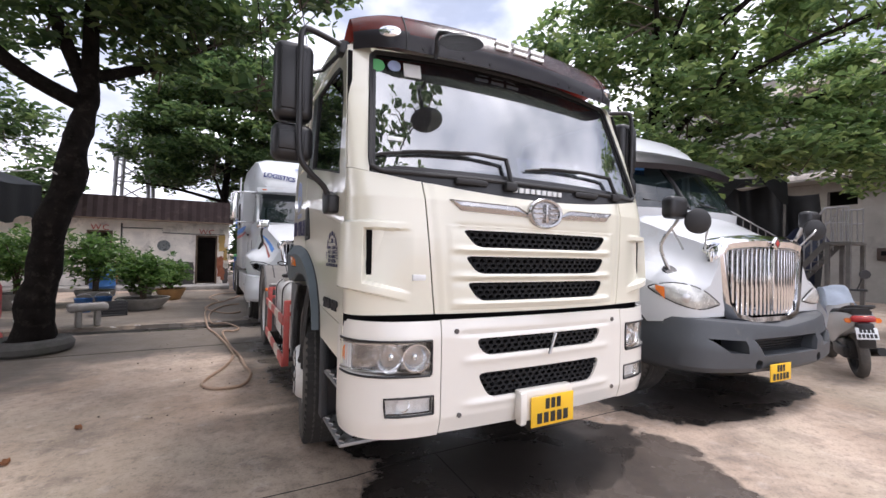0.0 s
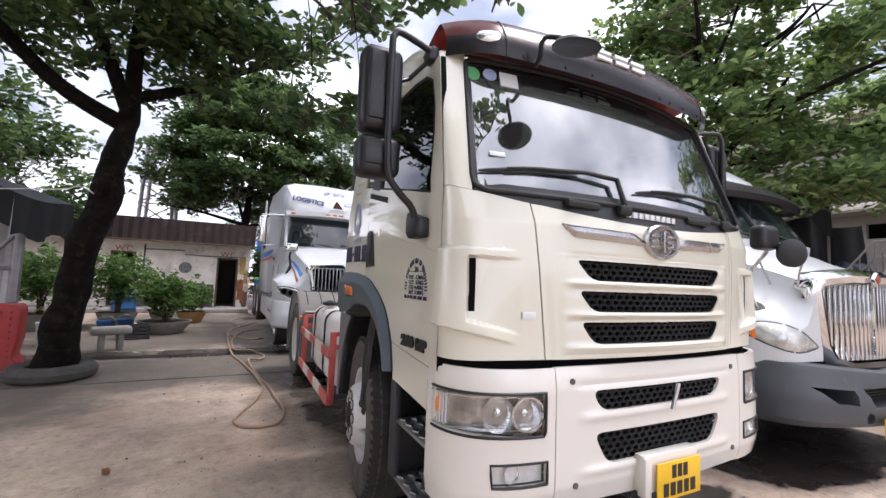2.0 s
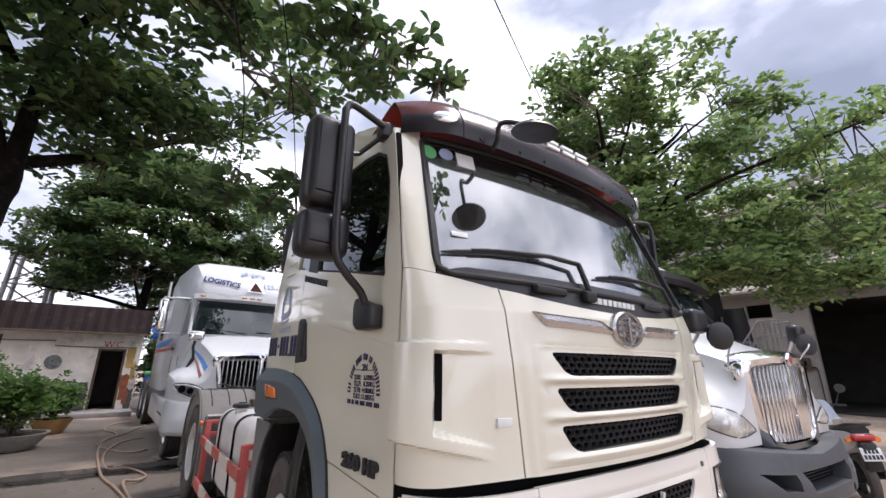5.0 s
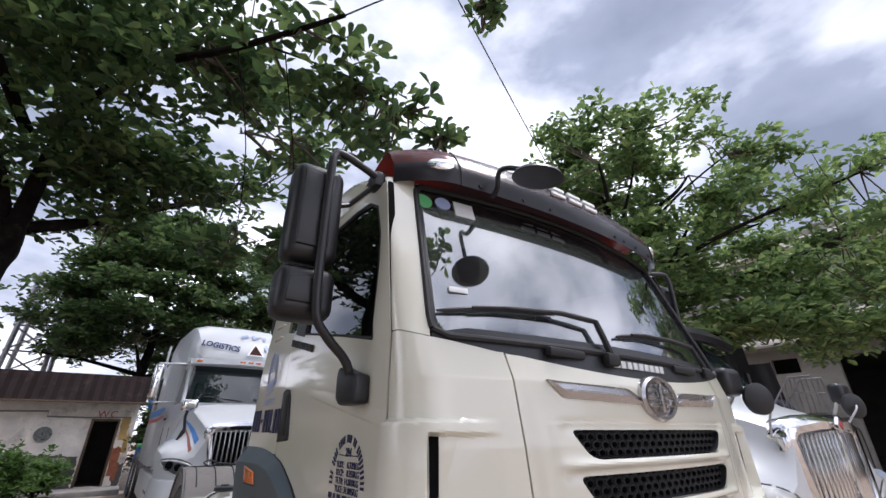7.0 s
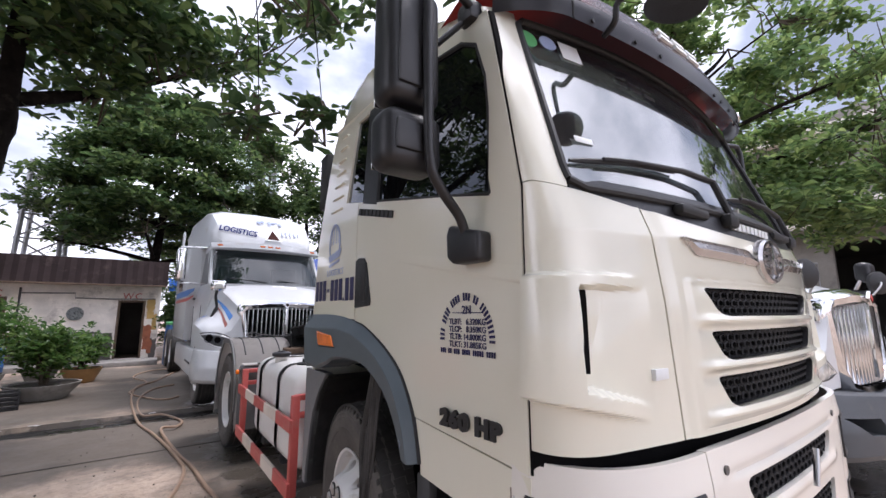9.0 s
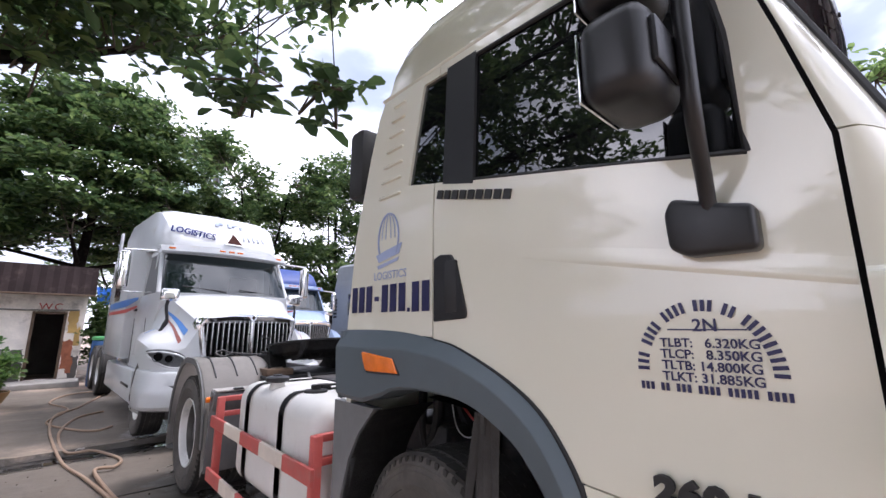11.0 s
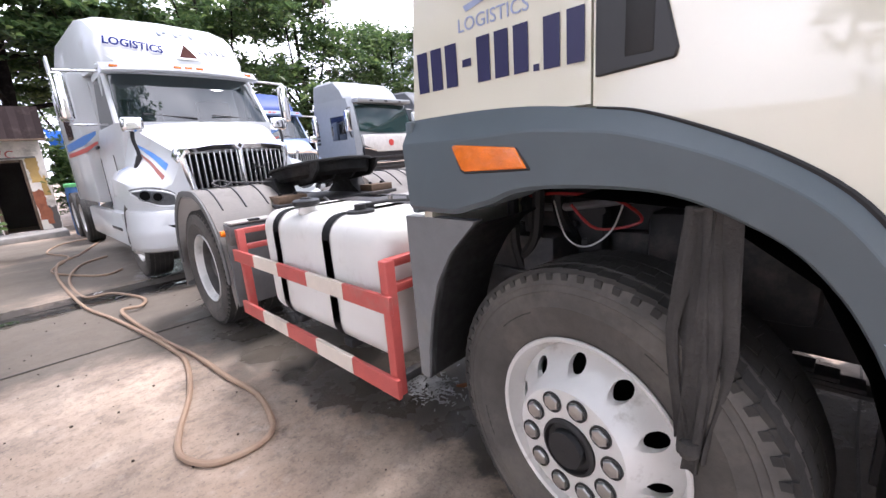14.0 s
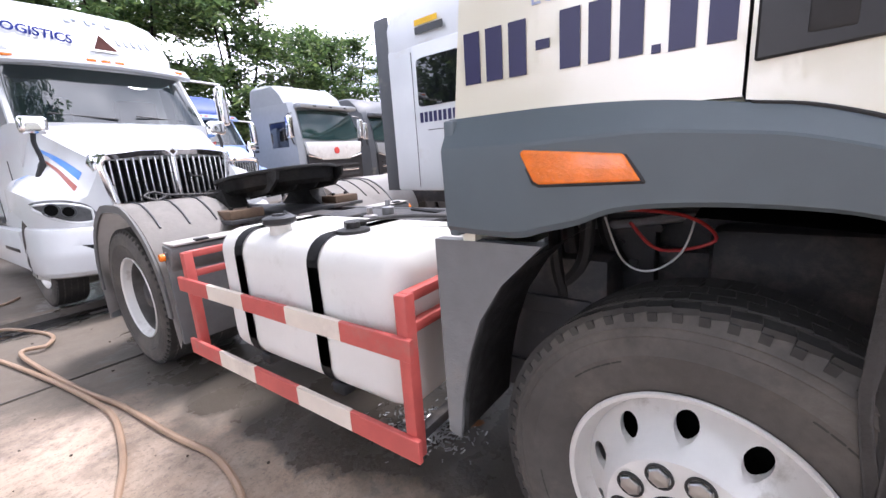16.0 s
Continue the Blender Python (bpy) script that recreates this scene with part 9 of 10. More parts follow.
def bike_wheel(y):
    wh = part("wheel", lathe(B(), [(-0.045, 0.20), (-0.055, 0.235), (-0.04, 0.27), (0.0, 0.28), (0.04, 0.27), (0.055, 0.235), (0.045, 0.20)], 32, "x", (0, y, 0.28)), TYRE, mo, "black tyre")
    part("rim", lathe(B(), [(-0.04, 0.205), (-0.03, 0.19), (0.03, 0.19), (0.04, 0.205)], 32, "x", (0, y, 0.28)), SATIN, wh)
    for k in range(5):
        a = 2 * math.pi * k / 5
        part("spoke", rod(B(), (0, y, 0.28), (0, y + 0.19 * math.cos(a), 0.28 + 0.19 * math.sin(a)), 0.014, 6), SATIN, wh)
    return wh


bike_wheel(0.0)
bike_wheel(1.24)
part("engine", merge(rbox(-0.12, 0.12, -0.05, 0.42, 0.22, 0.48, 0.05), rbox(-0.16, -0.08, -0.1, 0.35, 0.24, 0.40, 0.04)), BLACK, mo)
part("exhaust", tube(B(), [(0.15, 0.5, 0.26), (0.16, 0.1, 0.30), (0.17, -0.22, 0.36)], [0.03, 0.055, 0.05], 12), SATIN, mo)
bodyp = loft(B(), [[(x * w, y, z0 + (z1 - z0) * v) for x, v in ((-0.7, 0), (-1, 0.5), (-0.8, 1), (0.8, 1), (1, 0.5), (0.7, 0))] for y, w, z0, z1 in ((-0.32, 0.09, 0.70, 0.80), (-0.2, 0.15, 0.62, 0.82), (0.1, 0.19, 0.50, 0.80), (0.4, 0.18, 0.36, 0.76), (0.6, 0.15, 0.30, 0.55))])
part("tail_fairing", bodyp, WHITE, mo, "white tail fairing", 40)
part("seat", loft(B(), [[(x * w, y, z + dz) for x, dz in ((-0.9, -0.04), (-1, 0.02), (-0.7, 0.06), (0.7, 0.06), (1, 0.02), (0.9, -0.04))] for y, w, z in ((-0.30, 0.09, 0.82), (0.0, 0.14, 0.80), (0.35, 0.14, 0.76), (0.55, 0.10, 0.74))]), SATIN, mo, "black seat")
part("floorboard", rbox(-0.14, 0.14, 0.5, 0.95, 0.27, 0.36, 0.03), BLACK, mo)
part("front_shield", loft(B(), [[(-w, y, z), (0, y + 0.09, z), (w, y, z), (0, y - 0.02, z)] for y, z, w in ((0.95, 0.3, 0.14), (0.98, 0.6, 0.20), (0.92, 0.85, 0.20), (0.85, 1.0, 0.10))]), WHITE, mo, "white front shield", 40)
part("front_guard", loft(B(), [[(x, 1.24 - 0.32 * math.cos(a), 0.28 + 0.32 * math.sin(a)) for x in (-0.07, 0.07)] + [(x, 1.24 - 0.30 * math.cos(a), 0.28 + 0.30 * math.sin(a)) for x in (0.07, -0.07)] for a in np.linspace(0.5, 2.4, 9)]), WHITE, mo)
part("fork", merge(tube(B(), [(-0.07, 1.24, 0.28), (-0.07, 1.0, 0.85)], 0.02, 8), tube(B(), [(0.07, 1.24, 0.28), (0.07, 1.0, 0.85)], 0.02, 8)), STEEL, mo)
part("handlebar", tube(B(), smooth_path([(-0.34, 0.72, 1.02), (-0.15, 0.84, 1.03), (0.15, 0.84, 1.03), (0.34, 0.72, 1.02)], 4), 0.016, 8), BLACK, mo)
part("grab_rail", tube(B(), smooth_path([(-0.12, 0.0, 0.84), (-0.12, -0.28, 0.90), (0.0, -0.36, 0.91), (0.12, -0.28, 0.90), (0.12, 0.0, 0.84)], 5), 0.016, 8), BLACK, mo)
part("tail_lamp", rbox(-0.11, 0.11, -0.36, -0.28, 0.72, 0.80, 0.03, 3), REDLENS, mo, "red tail lamp")
part("rear_guard", rbox(-0.08, 0.08, -0.40, -0.30, 0.42, 0.72, 0.03), BLACK, mo)
npl = part("number_plate", moved(rbox(-0.095, 0.095, -0.004, 0.004, -0.07, 0.07, 0.003), pose(0, -0.41, 0.60, -18, 0, 0)), STICKER, mo, "white number plate with dark bars")
bm = B()
for j, nb in ((0.03, 4), (-0.03, 5)):
    for k in range(nb):
        x = (k - (nb - 1) / 2) * 0.034
        box(bm, x - 0.012, x + 0.012, -0.007, -0.003, j - 0.022, j + 0.022, pose(0, -0.41, 0.60, -18, 0, 0))
pieces("bar", bm, INK, npl)
for s in (-1, 1):
    part("mirror", merge(tube(B(), [(s * 0.25, 0.78, 1.03), (s * 0.32, 0.76, 1.20)], 0.008, 6), disc(B(), (s * 0.34, 0.75, 1.24), 0.06, "y", 0.025, 16)), BLACK, mo)
    part("indicator", disc(B(), (s * 0.13, -0.30, 0.74), 0.03, "y", 0.05, 12), AMBER, mo)
bm = B()
rows = []
for j in range(14):
    v = j / 13
    row = []
    for i in range(18):
        u = i / 17 - 0.5
        drop = max(0, abs(u) * 0.62 - 0.13)
        row.append(bm.verts.new((math.copysign(min(abs(u) * 0.62, 0.15 + 0.06 * drop), u) + 0.012 * math.sin(6 * v + 9 * u), 0.42 + 0.42 * v + 0.02 * math.sin(11 * u), 0.84 + 0.22 * math.sin(v * 1.6) - drop * 0.95 + 0.015 * math.sin(13 * u + 7 * v))))
    rows.append(row)
join(bm, rows, False, False)
bmesh.ops.solidify(bm, geom=bm.faces[:], thickness=0.004)
solo("cloth", bm, CLOTH, "crumpled pale blue cloth draped over the scooter", "cloth", at=pose(5.38, 0.10, 0.03, 0, -5, -59))

# steel stair and tarpaulins by the workshop
stc = thing("steel_stair", "dark steel stair with railings by the workshop", "stair", at=pose(12.7, 4.15, 0.036, 0, 0, 180))
# local frame: the flight climbs towards +y, its landing stands at the top
for k in range(8):
    part("tread", rbox(-0.40, 0.40, k * 0.16, k * 0.16 + 0.2, 0.235 * (k + 1) - 0.03, 0.235 * (k + 1), 0.004, 1), DARKSTEEL, stc)
for s in (-1, 1):
    part("stringer", loft(B(), [[(s * 0.42, y, z + dz) for dz in (-0.10, 0.12)] + [(s * 0.45, y, z + dz) for dz in (0.12, -0.10)] for y, z in ((0, 0.12), (1.32, 1.85))]), DARKSTEEL, stc)
    part("rail", tube(B(), [(s * 0.43, 0.0, 1.02), (s * 0.43, 1.33, 2.82)], 0.025, 8), GALV, stc)
    for k in range(8):
        y = 0.08 + 0.16 * k
        part("baluster", rod(B(), (s * 0.43, y, 0.12 + y * 1.33), (s * 0.43, y, 1.02 + y * 1.34), 0.016, 6), GALV, stc)
part("landing", rbox(-0.5, 0.5, 1.32, 1.85, 1.84, 1.92, 0.006), DARKSTEEL, stc)
for s in (-1, 1):
    part("rail", rod(B(), (s * 0.46, 1.33, 2.80), (s * 0.46, 1.80, 2.80), 0.022), GALV, stc)
    part("rail", rod(B(), (s * 0.46, 1.33, 2.42), (s * 0.46, 1.80, 2.42), 0.016), GALV, stc)
    for k in range(5):
        y = 1.34 + 0.112 * k
        part("baluster", rod(B(), (s * 0.46, y, 1.92), (s * 0.46, y, 2.80), 0.014, 6), GALV, stc)
for x, y in ((-0.45, 1.79), (0.45, 1.79), (0.45, 1.38), (-0.45, 1.38)):
    part("post", rbox(x - 0.045, x + 0.045, y - 0.045, y + 0.045, 0.0, 1.84, 0.005, 1), DARKSTEEL, stc)
tp = thing("tarpaulin", "sagging black tarpaulin canopy beside the stair", "tarpaulin")
bm = B()
rows = []
for j in range(12):
    v = j / 11
    rows.append([bm.verts.new((10.9 + 1.2 * u + 2.4 * v, 5.6 - 2.0 * u + 1.3 * v, 3.95 - 0.18 * u + 0.25 * v - 0.3 * math.sin(math.pi * v) * math.sin(math.pi * u) + 0.06 * math.sin(8 * u + 5 * v))) for u in (i / 15 for i in range(16))])
join(bm, rows, False, False)
edge = rows[0]
low = [bm.verts.new(v.co + Vector((0.04 * math.sin(i * 2.0), -0.06, -0.12 - 0.75 * (0.5 + 0.5 * math.sin(i * 0.62 - 1.2)) ** 2))) for i, v in enumerate(edge)]
join(bm, [edge, low], False, False)
bmesh.ops.solidify(bm, geom=bm.faces[:], thickness=0.006)
part("sheet", bm, TARP, tp)
for x, y in ((10.95, 5.6), (12.1, 3.65), (13.3, 6.85), (14.5, 4.95)):
    part("post", rod(B(), (x, y, 0.03), (x, y, 3.85), 0.03), DARKSTEEL, tp)

# tarpaulin sheets that also stand in for the shade behind the stair
tp = thing("tarpaulin", "black tarpaulin sheets hung in folds, filling in shade behind the stair", "tarpaulin")
bm = B()
rows = []
for i in range(72):
    u = i / 71
    rows.append([bm.verts.new((12.0 + 3.0 * u + 0.12 * math.sin(31 * u + 2 * v), 7.2 - 3.25 * u + 0.12 * math.cos(27 * u + 3 * v), 0.1 + (4.05 - 0.5 * u ** 1.5 - 0.2 * math.sin(9 * u) ** 2) * v)) for v in (j / 9 for j in range(10))])
join(bm, rows, False, False)
bmesh.ops.solidify(bm, geom=bm.faces[:], thickness=0.006)
part("sheet", bm, TARP, tp)
tp = thing("tarpaulin", "dark blue tarpaulin thrown over a stack beside the stair", "tarpaulin")
bm = B()
rows = []
for j in range(10):
    v = j / 9
    rows.append([bm.verts.new((13.2 + 1.1 * v + 0.05 * math.sin(5 * u), 4.55 - 1.2 * u, max(0.04, 2.42 - 0.5 * abs(u - 0.55) ** 2 * 4 - 1.9 * max(0, 0.45 - v) ** 1.1 + 0.05 * math.sin(11 * u + 6 * v)))) for u in (i / 11 for i in range(12))])
join(bm, rows, False, False)
low = [bm.verts.new(Vector((v.co.x - 0.06, v.co.y, 0.04))) for v in rows[0]]
join(bm, [low, rows[0]], False, False)
bmesh.ops.solidify(bm, geom=bm.faces[:], thickness=0.006)
part("sheet", bm, NAVYTARP, tp)
ra = thing("handrail", "grey steel stair railing sloping down beside the tarpaulin", "rail")
for z in (0.0, 0.50):
    part("rail", rod(B(), (10.5, 4.75, 3.12 + z - 0.5), (10.5, 2.70, 1.72 + z - 0.5), 0.02), GALV, ra)
for k in range(13):
    u = k / 12
    end = k in (0, 6, 12)
    part("baluster", rod(B(), (10.5, 4.75 - 2.05 * u, 0.03 if end else 2.62 - 1.4 * u), (10.5, 4.75 - 2.05 * u, 3.12 - 1.4 * u), 0.014, 6), GALV, ra)

# litter
rng = random.Random(5)
for x, y, m, lab in ((-2.85, 1.72, DRYLEAF, "dry brown leaf on the concrete"), (-2.97, 7.03, PAPER, "crumpled white paper by the gutter"), (-2.6, 2.2, DRYLEAF, "small dry twig leaf on the concrete"), (-0.47, 2.27, DRYLEAF, "dry brown leaf beside the front wheel"), (-3.3, 6.95, PAPER, "scrap of pale litter by the gutter"), (-1.7, 6.98, PAPER, "white plastic scrap by the hose")):
    bm = B()
    vs = []
    for i in range(5):
        vs.append([bm.verts.new((0.018 * (i - 2) + rng.uniform(-0.006, 0.006), 0.02 * (j - 1) * (1 - 0.2 * abs(i - 2)), 0.006 + 0.012 * math.sin(i * 1.3 + j) ** 2)) for j in range(3)])
    join(bm, vs, False, False)
    bmesh.ops.solidify(bm, geom=bm.faces[:], thickness=0.003)
    z = 0.0 if y < 6.6 else 0.034
    solo("litter", bm, m, lab, "litter", group="", at=pose(x, y, z, 0, 0, rng.uniform(0, 180)) @ Matrix.Diagonal((1.7, 1.3, 0.8, 1)))
bm = B()
for k in range(60):
    x, y = rng.uniform(-2.6, -1.1), rng.uniform(1.7, 6.3)
    r = rng.uniform(0.003, 0.009)
    vs = [(x + r * math.cos(a) * rng.uniform(0.7, 1.1), y + r * math.sin(a) * rng.uniform(0.7, 1.1)) for a in (0, 1.25, 2.5, 3.8, 5.0)]
    prism(bm, vs, "z", -0.001, r * 0.9)
solo("grit", bm, SOIL, "scattered small stones and grit on the concrete", "grit", kind="stuff")
bm = B()
for k in range(620):
    a, d = rng.uniform(0, 6.28), abs(rng.gauss(0, 0.09))
    x, y = -0.60 + d * math.cos(a) * 1.0, 2.46 + d * math.sin(a) * 1.5
    r = rng.uniform(0.003, 0.008)
    box(bm, -r * 2.2, r * 2.2, -r * 0.5, r * 0.5, 0, r * 0.6, pose(x, y, 0.001 + 0.02 * rng.random() * max(0, 1 - d * 9), rng.uniform(-25, 25), rng.uniform(-25, 25), rng.uniform(0, 180)))
solo("metal_shavings", bm, STEEL, "small heap of bright metal shavings beside the wheel", "shavings", kind="stuff")

# ---- trees ----
def tree(name, label, trunk, radii, limbs, pads, n, leaf, mat, seed, per=7, fluff=1.0, flare=0.7):
    """A tapered trunk with limbs, and a crown of leaf rosettes gathered in uneven flat pads round the branch ends.
    pads: centre, radii. Each pad gets a twig from the nearest limb."""
    t = thing(name, label, "tree")
    path = smooth_path(trunk, 8)
    rs = [radii[0] + (radii[1] - radii[0]) * (i / (len(path) - 1)) ** flare for i in range(len(path))]
    bm = tube(B(), path, rs, 16)
    for v in bm.verts:
        k = noise.noise(v.co * 2.5 + Vector((seed, 0, 0))) * 0.05 + noise.noise(v.co * 9.0) * 0.016
        v.co += Vector((k, k * 0.7, 0))
    part("trunk", bm, BARK, t, "dark rough trunk", 60)
    nodes = []
    for pts, r0, r1 in limbs:
        lp = smooth_path(pts, 7)
        part("limb", tube(B(), lp, [r0 + (r1 - r0) * i / (len(lp) - 1) for i in range(len(lp))], 8), BARK, t, "", 60)
        nodes += lp[len(lp) // 3:]
    rng = np.random.default_rng(seed)
    vol = np.array([p[1][0] * p[1][1] * p[1][2] for p in pads]) ** 0.72
    vol = vol / vol.sum()
    cents = []
    twigs = B()
    for (c, r), share in zip(pads, vol):
        k = max(12, int(n * share))
        sub = max(5, int(k / 26))
        hubs = []
        for _ in range(sub):
            p = rng.normal(0, 1, 3)
            p /= np.linalg.norm(p)
            p = p * rng.uniform(0.35, 1.0)
            lump = 0.8 + 0.55 * noise.noise(Vector(p * 1.6 + np.array([seed, c[0], c[1]])))
            hubs.append(np.array(c) + p * lump * np.array(r))
        for h in hubs:
            a = min(nodes, key=lambda q: (q - Vector(h)).length)
            m = (a + Vector(h)) / 2 + Vector(rng.normal(0, 0.12, 3)) + Vector((0, 0, -0.1))
            if (a - Vector(h)).length < 4.5:
                tube(twigs, [a, m, Vector(h)], [0.02, 0.012, 0.006], 4, False)
            q = int(k / sub)
            s = np.array([0.36, 0.36, 0.17]) * (0.75 + 0.5 * rng.random()) * (np.mean(r) / 1.6) ** 0.5 * fluff
            cents.append(h + rng.normal(0, 1, (q, 3)) * s)
    part("twig", twigs, TWIG, t, "", 60)["kind"] = "stuff"
    me = leaves(np.concatenate(cents), leaf, per, seed)
    me.materials.append(mat)
    part("crown", me, None, t, "uneven crown of broad green leaves", 0)
    return t


tree("almond_tree", "large leaning almond tree with dark trunk beside the yard", [(-3.95, 5.55, 0.0), (-3.85, 5.45, 0.6), (-3.70, 5.35, 1.6), (-3.50, 5.4, 2.6), (-3.42, 5.5, 3.4), (-3.40, 5.5, 3.9)], (0.30, 0.125),
     [([(-3.40, 5.5, 3.4), (-4.1, 5.3, 3.75), (-4.9, 5.0, 4.5), (-6.2, 4.6, 5.6)], 0.12, 0.05), ([(-3.40, 5.5, 3.6), (-3.8, 5.5, 4.6), (-4.3, 5.4, 5.6), (-5.2, 5.4, 6.6)], 0.10, 0.04), ([(-3.38, 5.5, 3.8), (-3.35, 5.4, 4.8), (-3.2, 5.0, 5.8), (-2.9, 4.4, 6.5)], 0.11, 0.04),
      ([(-3.2, 5.0, 5.4), (-2.5, 3.8, 5.5), (-1.7, 2.6, 5.2), (-1.0, 1.4, 4.9)], 0.07, 0.02), ([(-3.40, 5.5, 3.8), (-2.7, 5.9, 4.3), (-2.0, 6.2, 4.9), (-1.2, 6.3, 5.4)], 0.09, 0.03), ([(-3.6, 5.2, 5.0), (-3.9, 3.6, 5.4), (-3.9, 2.0, 5.5), (-3.6, 0.6, 5.6)], 0.07, 0.02),
      ([(-3.6, 0.6, 5.6), (-2.9, -1.2, 5.4), (-1.8, -2.4, 5.0), (-0.9, -3.2, 5.3), (-0.4, -2.6, 5.6), (0.2, -2.2, 5.8)], 0.03, 0.008), ([(-5.0, 5.0, 4.6), (-5.5, 3.4, 5.0), (-5.8, 2.0, 5.2)], 0.06, 0.02), ([(-1.7, 2.6, 5.2), (-1.4, 2.8, 4.2), (-1.3, 2.9, 3.3)], 0.007, 0.004), ([(-1.3, 2.2, 5.0), (-1.0, 2.5, 4.1), (-0.85, 2.6, 3.3)], 0.007, 0.004), ([(-1.0, 1.4, 4.9), (-0.4, 1.2, 5.5), (0.4, 1.0, 5.8)], 0.008, 0.004), ([(-1.4, 2.3, 5.1), (-0.6, 2.2, 5.1), (0.0, 2.15, 4.95), (0.55, 2.05, 4.72)], 0.012, 0.004)],
     [((-4.6, 5.2, 6.3), (2.6, 2.4, 1.2)), ((-3.2, 3.8, 5.9), (1.7, 1.8, 0.8)), ((-2.1, 3.2, 5.4), (1.2, 1.3, 0.6)), ((-2.0, 5.9, 5.4), (1.1, 1.3, 0.7)), ((-4.6, 2.2, 5.9), (2.2, 1.9, 0.8)), ((-6.6, 4.4, 5.8), (2.0, 2.2, 1.1)), ((-5.6, 7.4, 6.0), (2.4, 2.0, 1.1)),
      ((-3.2, 7.0, 5.6), (1.6, 1.5, 0.8)), ((-1.2, 1.9, 5.0), (0.8, 0.9, 0.4)), ((-3.4, 0.6, 5.9), (1.6, 1.2, 0.6)), ((-5.4, 3.0, 4.6), (1.1, 1.2, 0.5)), ((-4.9, 4.4, 4.5), (0.7, 0.8, 0.35)), ((-2.7, 5.6, 4.4), (0.7, 0.7, 0.3)), ((-1.45, 2.95, 3.05), (0.28, 0.28, 0.14)), ((-0.9, 2.65, 3.1), (0.28, 0.28, 0.14)), ((0.42, 1.02, 5.72), (0.16, 0.16, 0.12)), ((-0.9, 6.0, 5.5), (0.9, 1.0, 0.45)), ((-8.2, 7.0, 5.0), (1.6, 2.0, 1.0)), ((-3.6, 6.2, 4.7), (0.8, 0.8, 0.35)), ((-1.3, 3.6, 5.6), (1.0, 1.1, 0.5)), ((-1.8, -2.4, 5.0), (1.4, 1.2, 0.5)), ((-2.9, -1.9, 5.4), (1.4, 1.2, 0.6)), ((-0.9, -3.3, 5.2), (0.8, 0.8, 0.3)), ((-0.6, -2.4, 5.7), (0.7, 0.5, 0.3)), ((0.1, -2.0, 5.8), (0.6, 0.4, 0.25)), ((-4.6, 0.2, 5.1), (1.6, 1.6, 0.7)), ((-4.9, -1.4, 5.3), (1.5, 1.4, 0.7)), ((-3.8, -0.6, 4.7), (1.2, 1.1, 0.6)), ((-4.2, 0.9, 5.2), (1.2, 1.1, 0.6)), ((-3.4, 0.3, 5.5), (1.2, 1.2, 0.5)), ((-4.7, -0.4, 4.5), (1.1, 1.1, 0.5)), ((-2.4, 5.2, 4.8), (1.2, 1.1, 0.5)), ((-2.9, 4.2, 5.0), (1.3, 1.2, 0.5)), ((-1.5, 5.2, 5.2), (1.0, 1.0, 0.4)), ((-0.5, 2.2, 5.05), (0.35, 0.35, 0.2)), ((0.05, 2.1, 4.9), (0.22, 0.22, 0.12)), ((0.5, 2.05, 4.72), (0.16, 0.16, 0.07)), ((-3.9, 5.2, 4.6), (1.2, 1.0, 0.45)), ((-2.9, 5.2, 4.75), (1.2, 1.0, 0.4)), ((-2.1, 5.3, 4.85), (1.1, 1.0, 0.35)), ((-1.45, 5.2, 4.85), (0.7, 0.7, 0.25)), ((-2.6, 5.7, 4.3), (0.7, 0.7, 0.25)), ((-3.7, 6.2, 4.3), (0.9, 0.9, 0.3)), ((-0.75, 2.5, 5.0), (0.5, 0.5, 0.3)), ((-0.45, 3.1, 5.35), (0.55, 0.5, 0.3)), ((-0.2, 3.0, 4.95), (0.4, 0.4, 0.22)), ((-0.35, 2.3, 4.5), (0.3, 0.3, 0.16)), ((0.1, 2.9, 5.0), (0.3, 0.3, 0.16)), ((-0.5, 4.3, 5.2), (0.55, 0.6, 0.3)), ((-0.3, 4.6, 5.6), (0.6, 0.6, 0.3)), ((-0.7, 3.2, 4.5), (0.3, 0.3, 0.18)), ((-3.4, 3.4, 6.5), (1.9, 1.7, 0.5)), ((-2.0, 3.0, 6.1), (1.2, 1.2, 0.45)), ((-3.9, 5.2, 6.9), (1.9, 1.2, 0.4)), ((-2.4, 4.5, 6.7), (1.3, 1.0, 0.4)), ((-3.0, 4.3, 6.5), (1.6, 1.1, 0.4)), ((-1.6, 4.6, 6.4), (0.9, 0.9, 0.35))],
     3600, 0.185, LEAF, 21, flare=0.38)

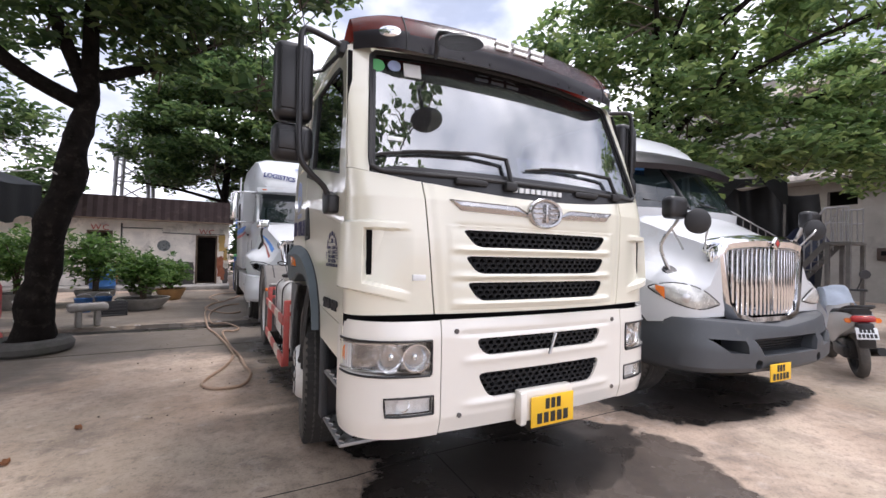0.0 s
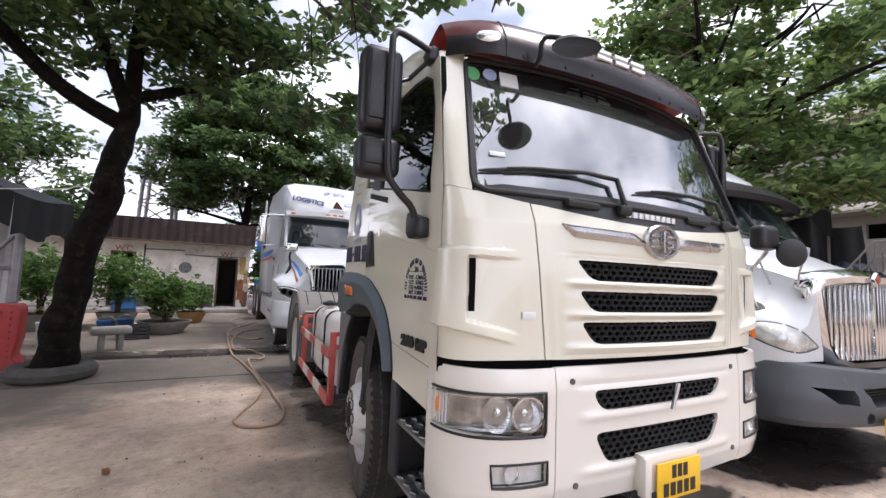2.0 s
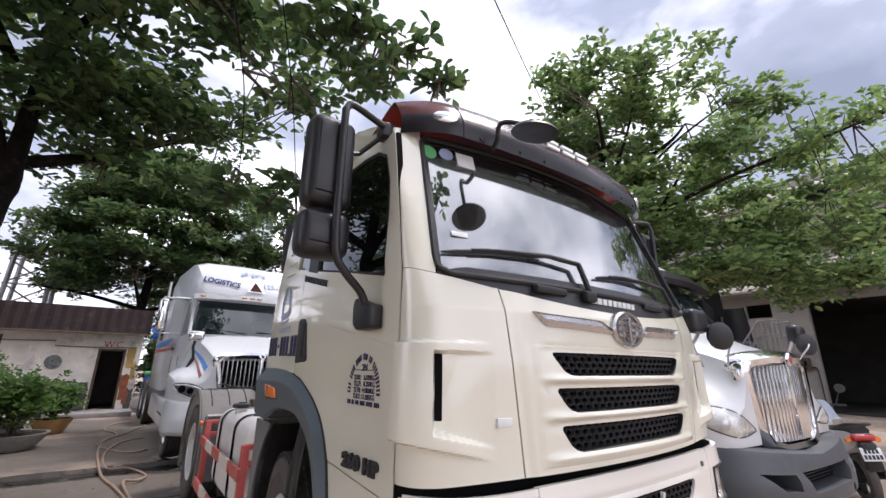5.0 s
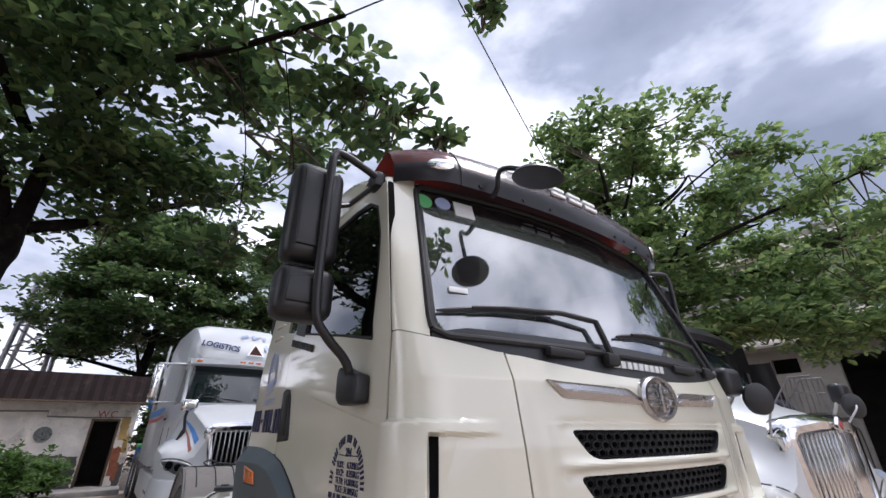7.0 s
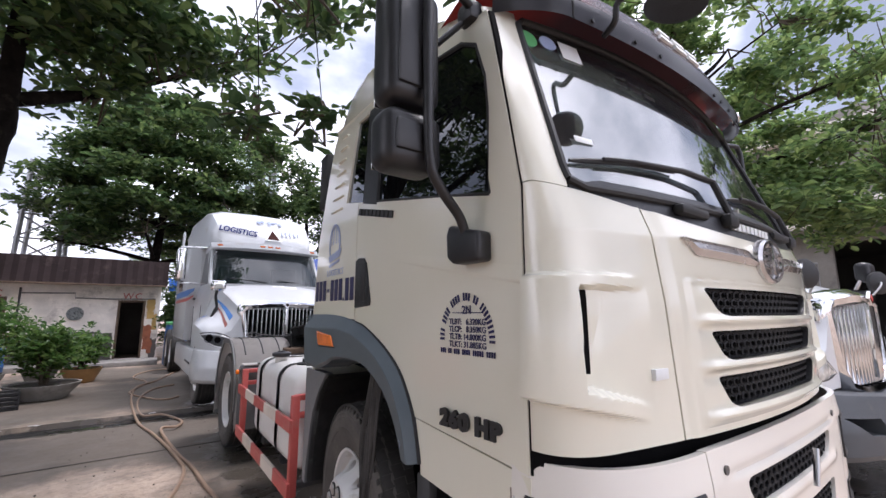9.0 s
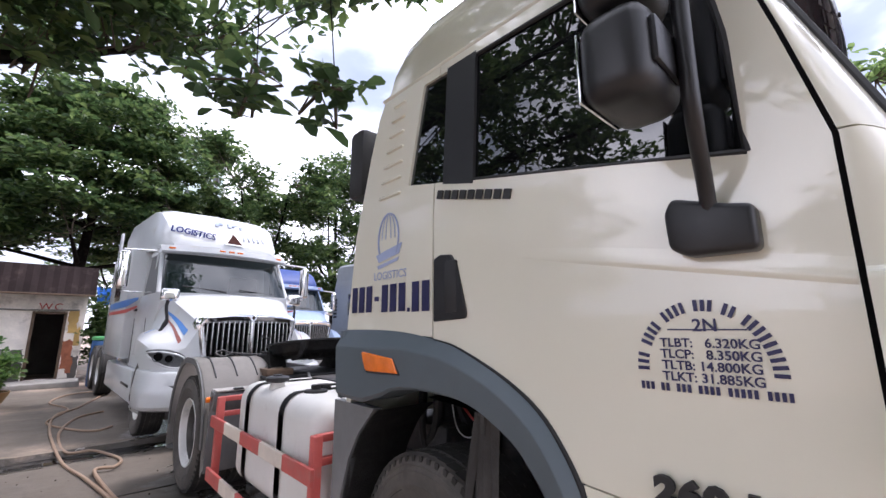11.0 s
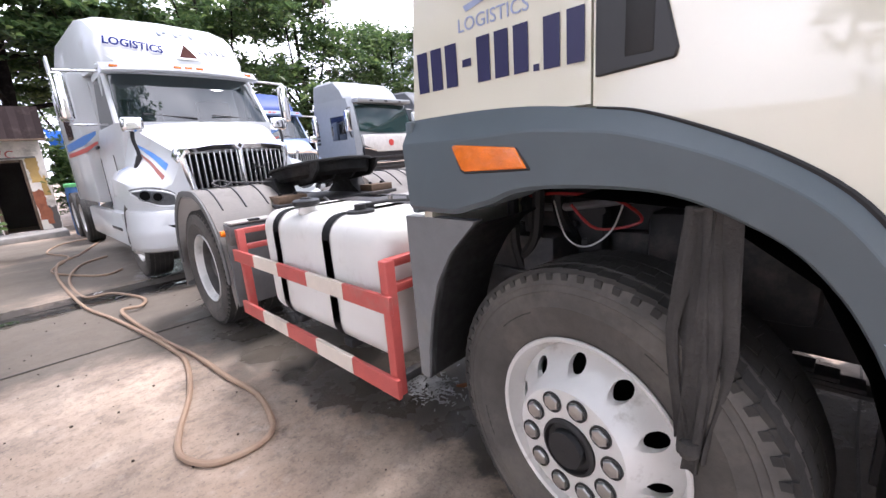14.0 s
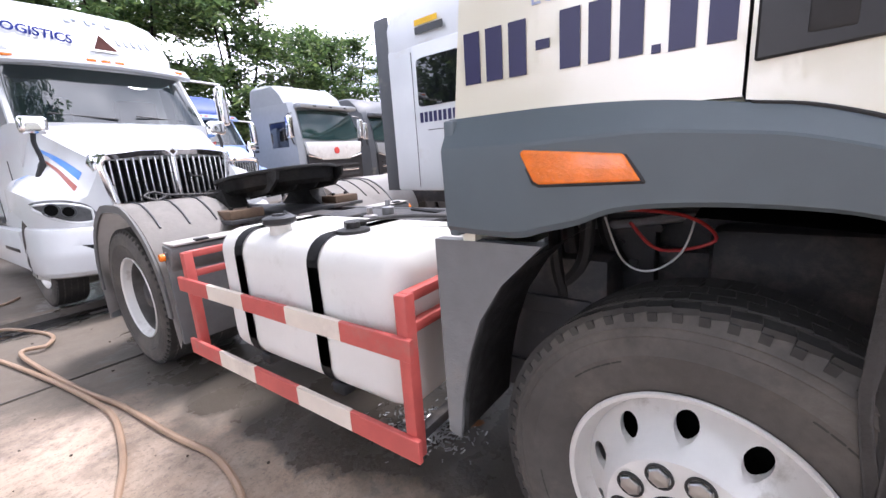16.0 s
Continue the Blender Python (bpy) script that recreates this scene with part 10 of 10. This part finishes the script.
tree("almond_tree", "tall layered almond tree behind the toilet block", [(-1.9, 20.2, 0.0), (-1.8, 20.2, 3.0), (-1.6, 20.1, 6.0), (-1.5, 20.0, 9.5)], (0.30, 0.08),
     [([(-1.8, 20.2, z0), (-1.8 + 2.0 * math.cos(a), 20.2 + 1.6 * math.sin(a), z0 + 0.5), (-1.8 + r * math.cos(a), 20.2 + 0.8 * r * math.sin(a), z0 + 0.7)], 0.09, 0.025) for z0, a, r in ((3.6, 0.2, 3.6), (3.7, 2.9, 3.6), (3.8, 4.6, 3.0), (5.2, 1.0, 3.4), (5.3, 3.6, 3.6), (5.4, 5.5, 3.2), (6.9, 0.1, 3.0), (7.0, 2.8, 3.2), (7.1, 4.4, 2.6), (8.3, 0.9, 2.0), (8.4, 3.4, 2.2))],
     [((-1.8 + d * math.cos(a), 20.2 + 0.8 * d * math.sin(a), z), (1.6, 1.4, 0.42)) for z, d, k in ((4.5, 2.9, 4), (5.5, 3.0, 8), (6.8, 2.9, 8), (8.1, 2.6, 7), (9.3, 2.0, 6), (10.4, 1.0, 4)) for a in (2 * math.pi * (i + 0.37 * z) / k for i in range(k))],
     5600, 0.27, LEAF, 31, 7, 1.3)

tree("almond_tree", "broad almond tree beside the workshop, leaves coloured as sunlit", [(7.4, 4.4, 0.0), (7.3, 4.3, 1.6), (7.0, 4.1, 3.2), (6.8, 3.9, 5.5), (6.6, 3.8, 7.4)], (0.26, 0.06),
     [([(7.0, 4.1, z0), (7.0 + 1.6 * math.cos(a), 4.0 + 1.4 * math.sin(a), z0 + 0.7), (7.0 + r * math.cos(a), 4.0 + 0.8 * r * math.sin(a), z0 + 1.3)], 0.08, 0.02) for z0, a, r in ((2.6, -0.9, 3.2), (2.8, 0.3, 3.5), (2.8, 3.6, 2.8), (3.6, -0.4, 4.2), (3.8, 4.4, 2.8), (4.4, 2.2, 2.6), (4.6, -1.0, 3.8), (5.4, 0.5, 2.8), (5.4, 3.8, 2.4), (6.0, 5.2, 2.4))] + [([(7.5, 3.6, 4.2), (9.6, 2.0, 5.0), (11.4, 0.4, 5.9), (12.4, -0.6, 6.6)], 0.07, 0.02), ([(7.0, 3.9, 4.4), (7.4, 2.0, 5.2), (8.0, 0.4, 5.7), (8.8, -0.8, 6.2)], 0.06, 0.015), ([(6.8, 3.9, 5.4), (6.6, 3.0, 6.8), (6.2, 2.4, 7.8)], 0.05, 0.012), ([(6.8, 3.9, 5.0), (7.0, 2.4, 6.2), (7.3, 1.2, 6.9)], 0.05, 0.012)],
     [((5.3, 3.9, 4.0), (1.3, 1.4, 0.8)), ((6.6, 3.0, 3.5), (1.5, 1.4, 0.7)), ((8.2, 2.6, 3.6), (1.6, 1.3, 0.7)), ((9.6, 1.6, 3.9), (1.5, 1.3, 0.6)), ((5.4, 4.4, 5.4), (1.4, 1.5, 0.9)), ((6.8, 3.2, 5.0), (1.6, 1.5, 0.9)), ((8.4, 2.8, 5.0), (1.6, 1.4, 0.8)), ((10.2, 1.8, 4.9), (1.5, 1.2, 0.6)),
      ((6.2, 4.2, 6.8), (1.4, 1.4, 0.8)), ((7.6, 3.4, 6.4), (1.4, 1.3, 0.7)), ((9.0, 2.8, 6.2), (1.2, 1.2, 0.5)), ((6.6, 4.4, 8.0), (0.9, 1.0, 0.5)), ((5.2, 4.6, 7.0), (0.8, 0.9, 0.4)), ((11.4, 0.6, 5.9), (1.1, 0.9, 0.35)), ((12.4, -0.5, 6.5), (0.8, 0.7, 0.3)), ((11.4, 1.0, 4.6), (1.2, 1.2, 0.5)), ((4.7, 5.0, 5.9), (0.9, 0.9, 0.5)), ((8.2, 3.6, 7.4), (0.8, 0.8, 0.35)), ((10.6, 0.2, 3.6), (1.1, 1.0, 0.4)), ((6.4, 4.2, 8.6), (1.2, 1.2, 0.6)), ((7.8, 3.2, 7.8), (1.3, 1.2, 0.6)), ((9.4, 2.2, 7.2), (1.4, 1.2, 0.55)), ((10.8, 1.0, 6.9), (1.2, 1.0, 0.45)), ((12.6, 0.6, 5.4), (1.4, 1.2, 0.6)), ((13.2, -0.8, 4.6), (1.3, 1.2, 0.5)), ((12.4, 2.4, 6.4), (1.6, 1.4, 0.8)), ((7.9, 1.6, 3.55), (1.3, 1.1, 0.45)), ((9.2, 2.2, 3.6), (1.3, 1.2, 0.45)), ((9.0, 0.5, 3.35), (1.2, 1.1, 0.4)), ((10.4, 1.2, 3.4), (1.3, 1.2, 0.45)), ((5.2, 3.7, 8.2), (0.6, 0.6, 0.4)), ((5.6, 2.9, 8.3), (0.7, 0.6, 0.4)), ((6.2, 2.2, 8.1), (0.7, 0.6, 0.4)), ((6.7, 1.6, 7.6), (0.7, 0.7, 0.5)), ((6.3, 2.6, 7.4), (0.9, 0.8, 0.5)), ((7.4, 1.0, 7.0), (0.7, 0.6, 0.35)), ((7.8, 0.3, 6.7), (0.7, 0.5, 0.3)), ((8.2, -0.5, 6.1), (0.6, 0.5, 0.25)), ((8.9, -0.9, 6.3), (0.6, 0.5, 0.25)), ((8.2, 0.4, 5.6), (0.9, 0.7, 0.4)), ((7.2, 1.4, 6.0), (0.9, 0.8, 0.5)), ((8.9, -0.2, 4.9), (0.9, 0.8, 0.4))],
     4700, 0.20, LEAFSUNLIT, 41, 7, 1.0)

for x, y, h, r, sd, nn in ((5.6, 24.0, 11.6, 4.2, 51, 3700), (10.8, 24.5, 12.0, 4.4, 52, 2900), (16.6, 23.0, 9.6, 4.0, 53, 2600), (23.5, 22.0, 8.2, 3.0, 54, 1200), (-9.5, 15.5, 6.6, 3.0, 55, 1700), (-14.0, 13.0, 7.0, 3.0, 56, 1000), (0.5, 33.0, 9.0, 3.0, 57, 700), (-13.0, 26.0, 9.0, 3.6, 58, 1000), (-7.6, -2.4, 8.0, 3.2, 59, 2200), (-8.5, -8.5, 8.5, 3.2, 61, 1200), (-13.6, 8.4, 7.0, 2.4, 62, 700)):
    rg = np.random.default_rng(sd)
    pads_ = [((x + rg.uniform(-1, 1) * r * (1.1 - 0.5 * v), y + rg.uniform(-1, 1) * r * 0.8, h * (0.30 + 0.68 * v)), (1.6 - 0.4 * v, 1.5 - 0.4 * v, 0.75)) for v in (i / 27 for i in range(28))]
    tree("almond_tree", "green almond tree standing behind the parked trucks" if x > 0 else "green almond tree at the edge of the yard", [(x, y, 0), (x + 0.1, y, h * 0.4), (x, y + 0.1, h * 0.85)], (0.24, 0.06),
         [([(x, y, h * 0.35), (x + 1.3 * math.cos(a), y + 1.3 * math.sin(a), h * 0.5), (x + 2.2 * math.cos(a), y + 2.2 * math.sin(a), h * (0.55 + 0.05 * a))], 0.09, 0.03) for a in (0.3, 1.5, 2.7, 4.0, 5.2)], pads_, nn, 0.30, LEAF, sd, 6, 1.6)
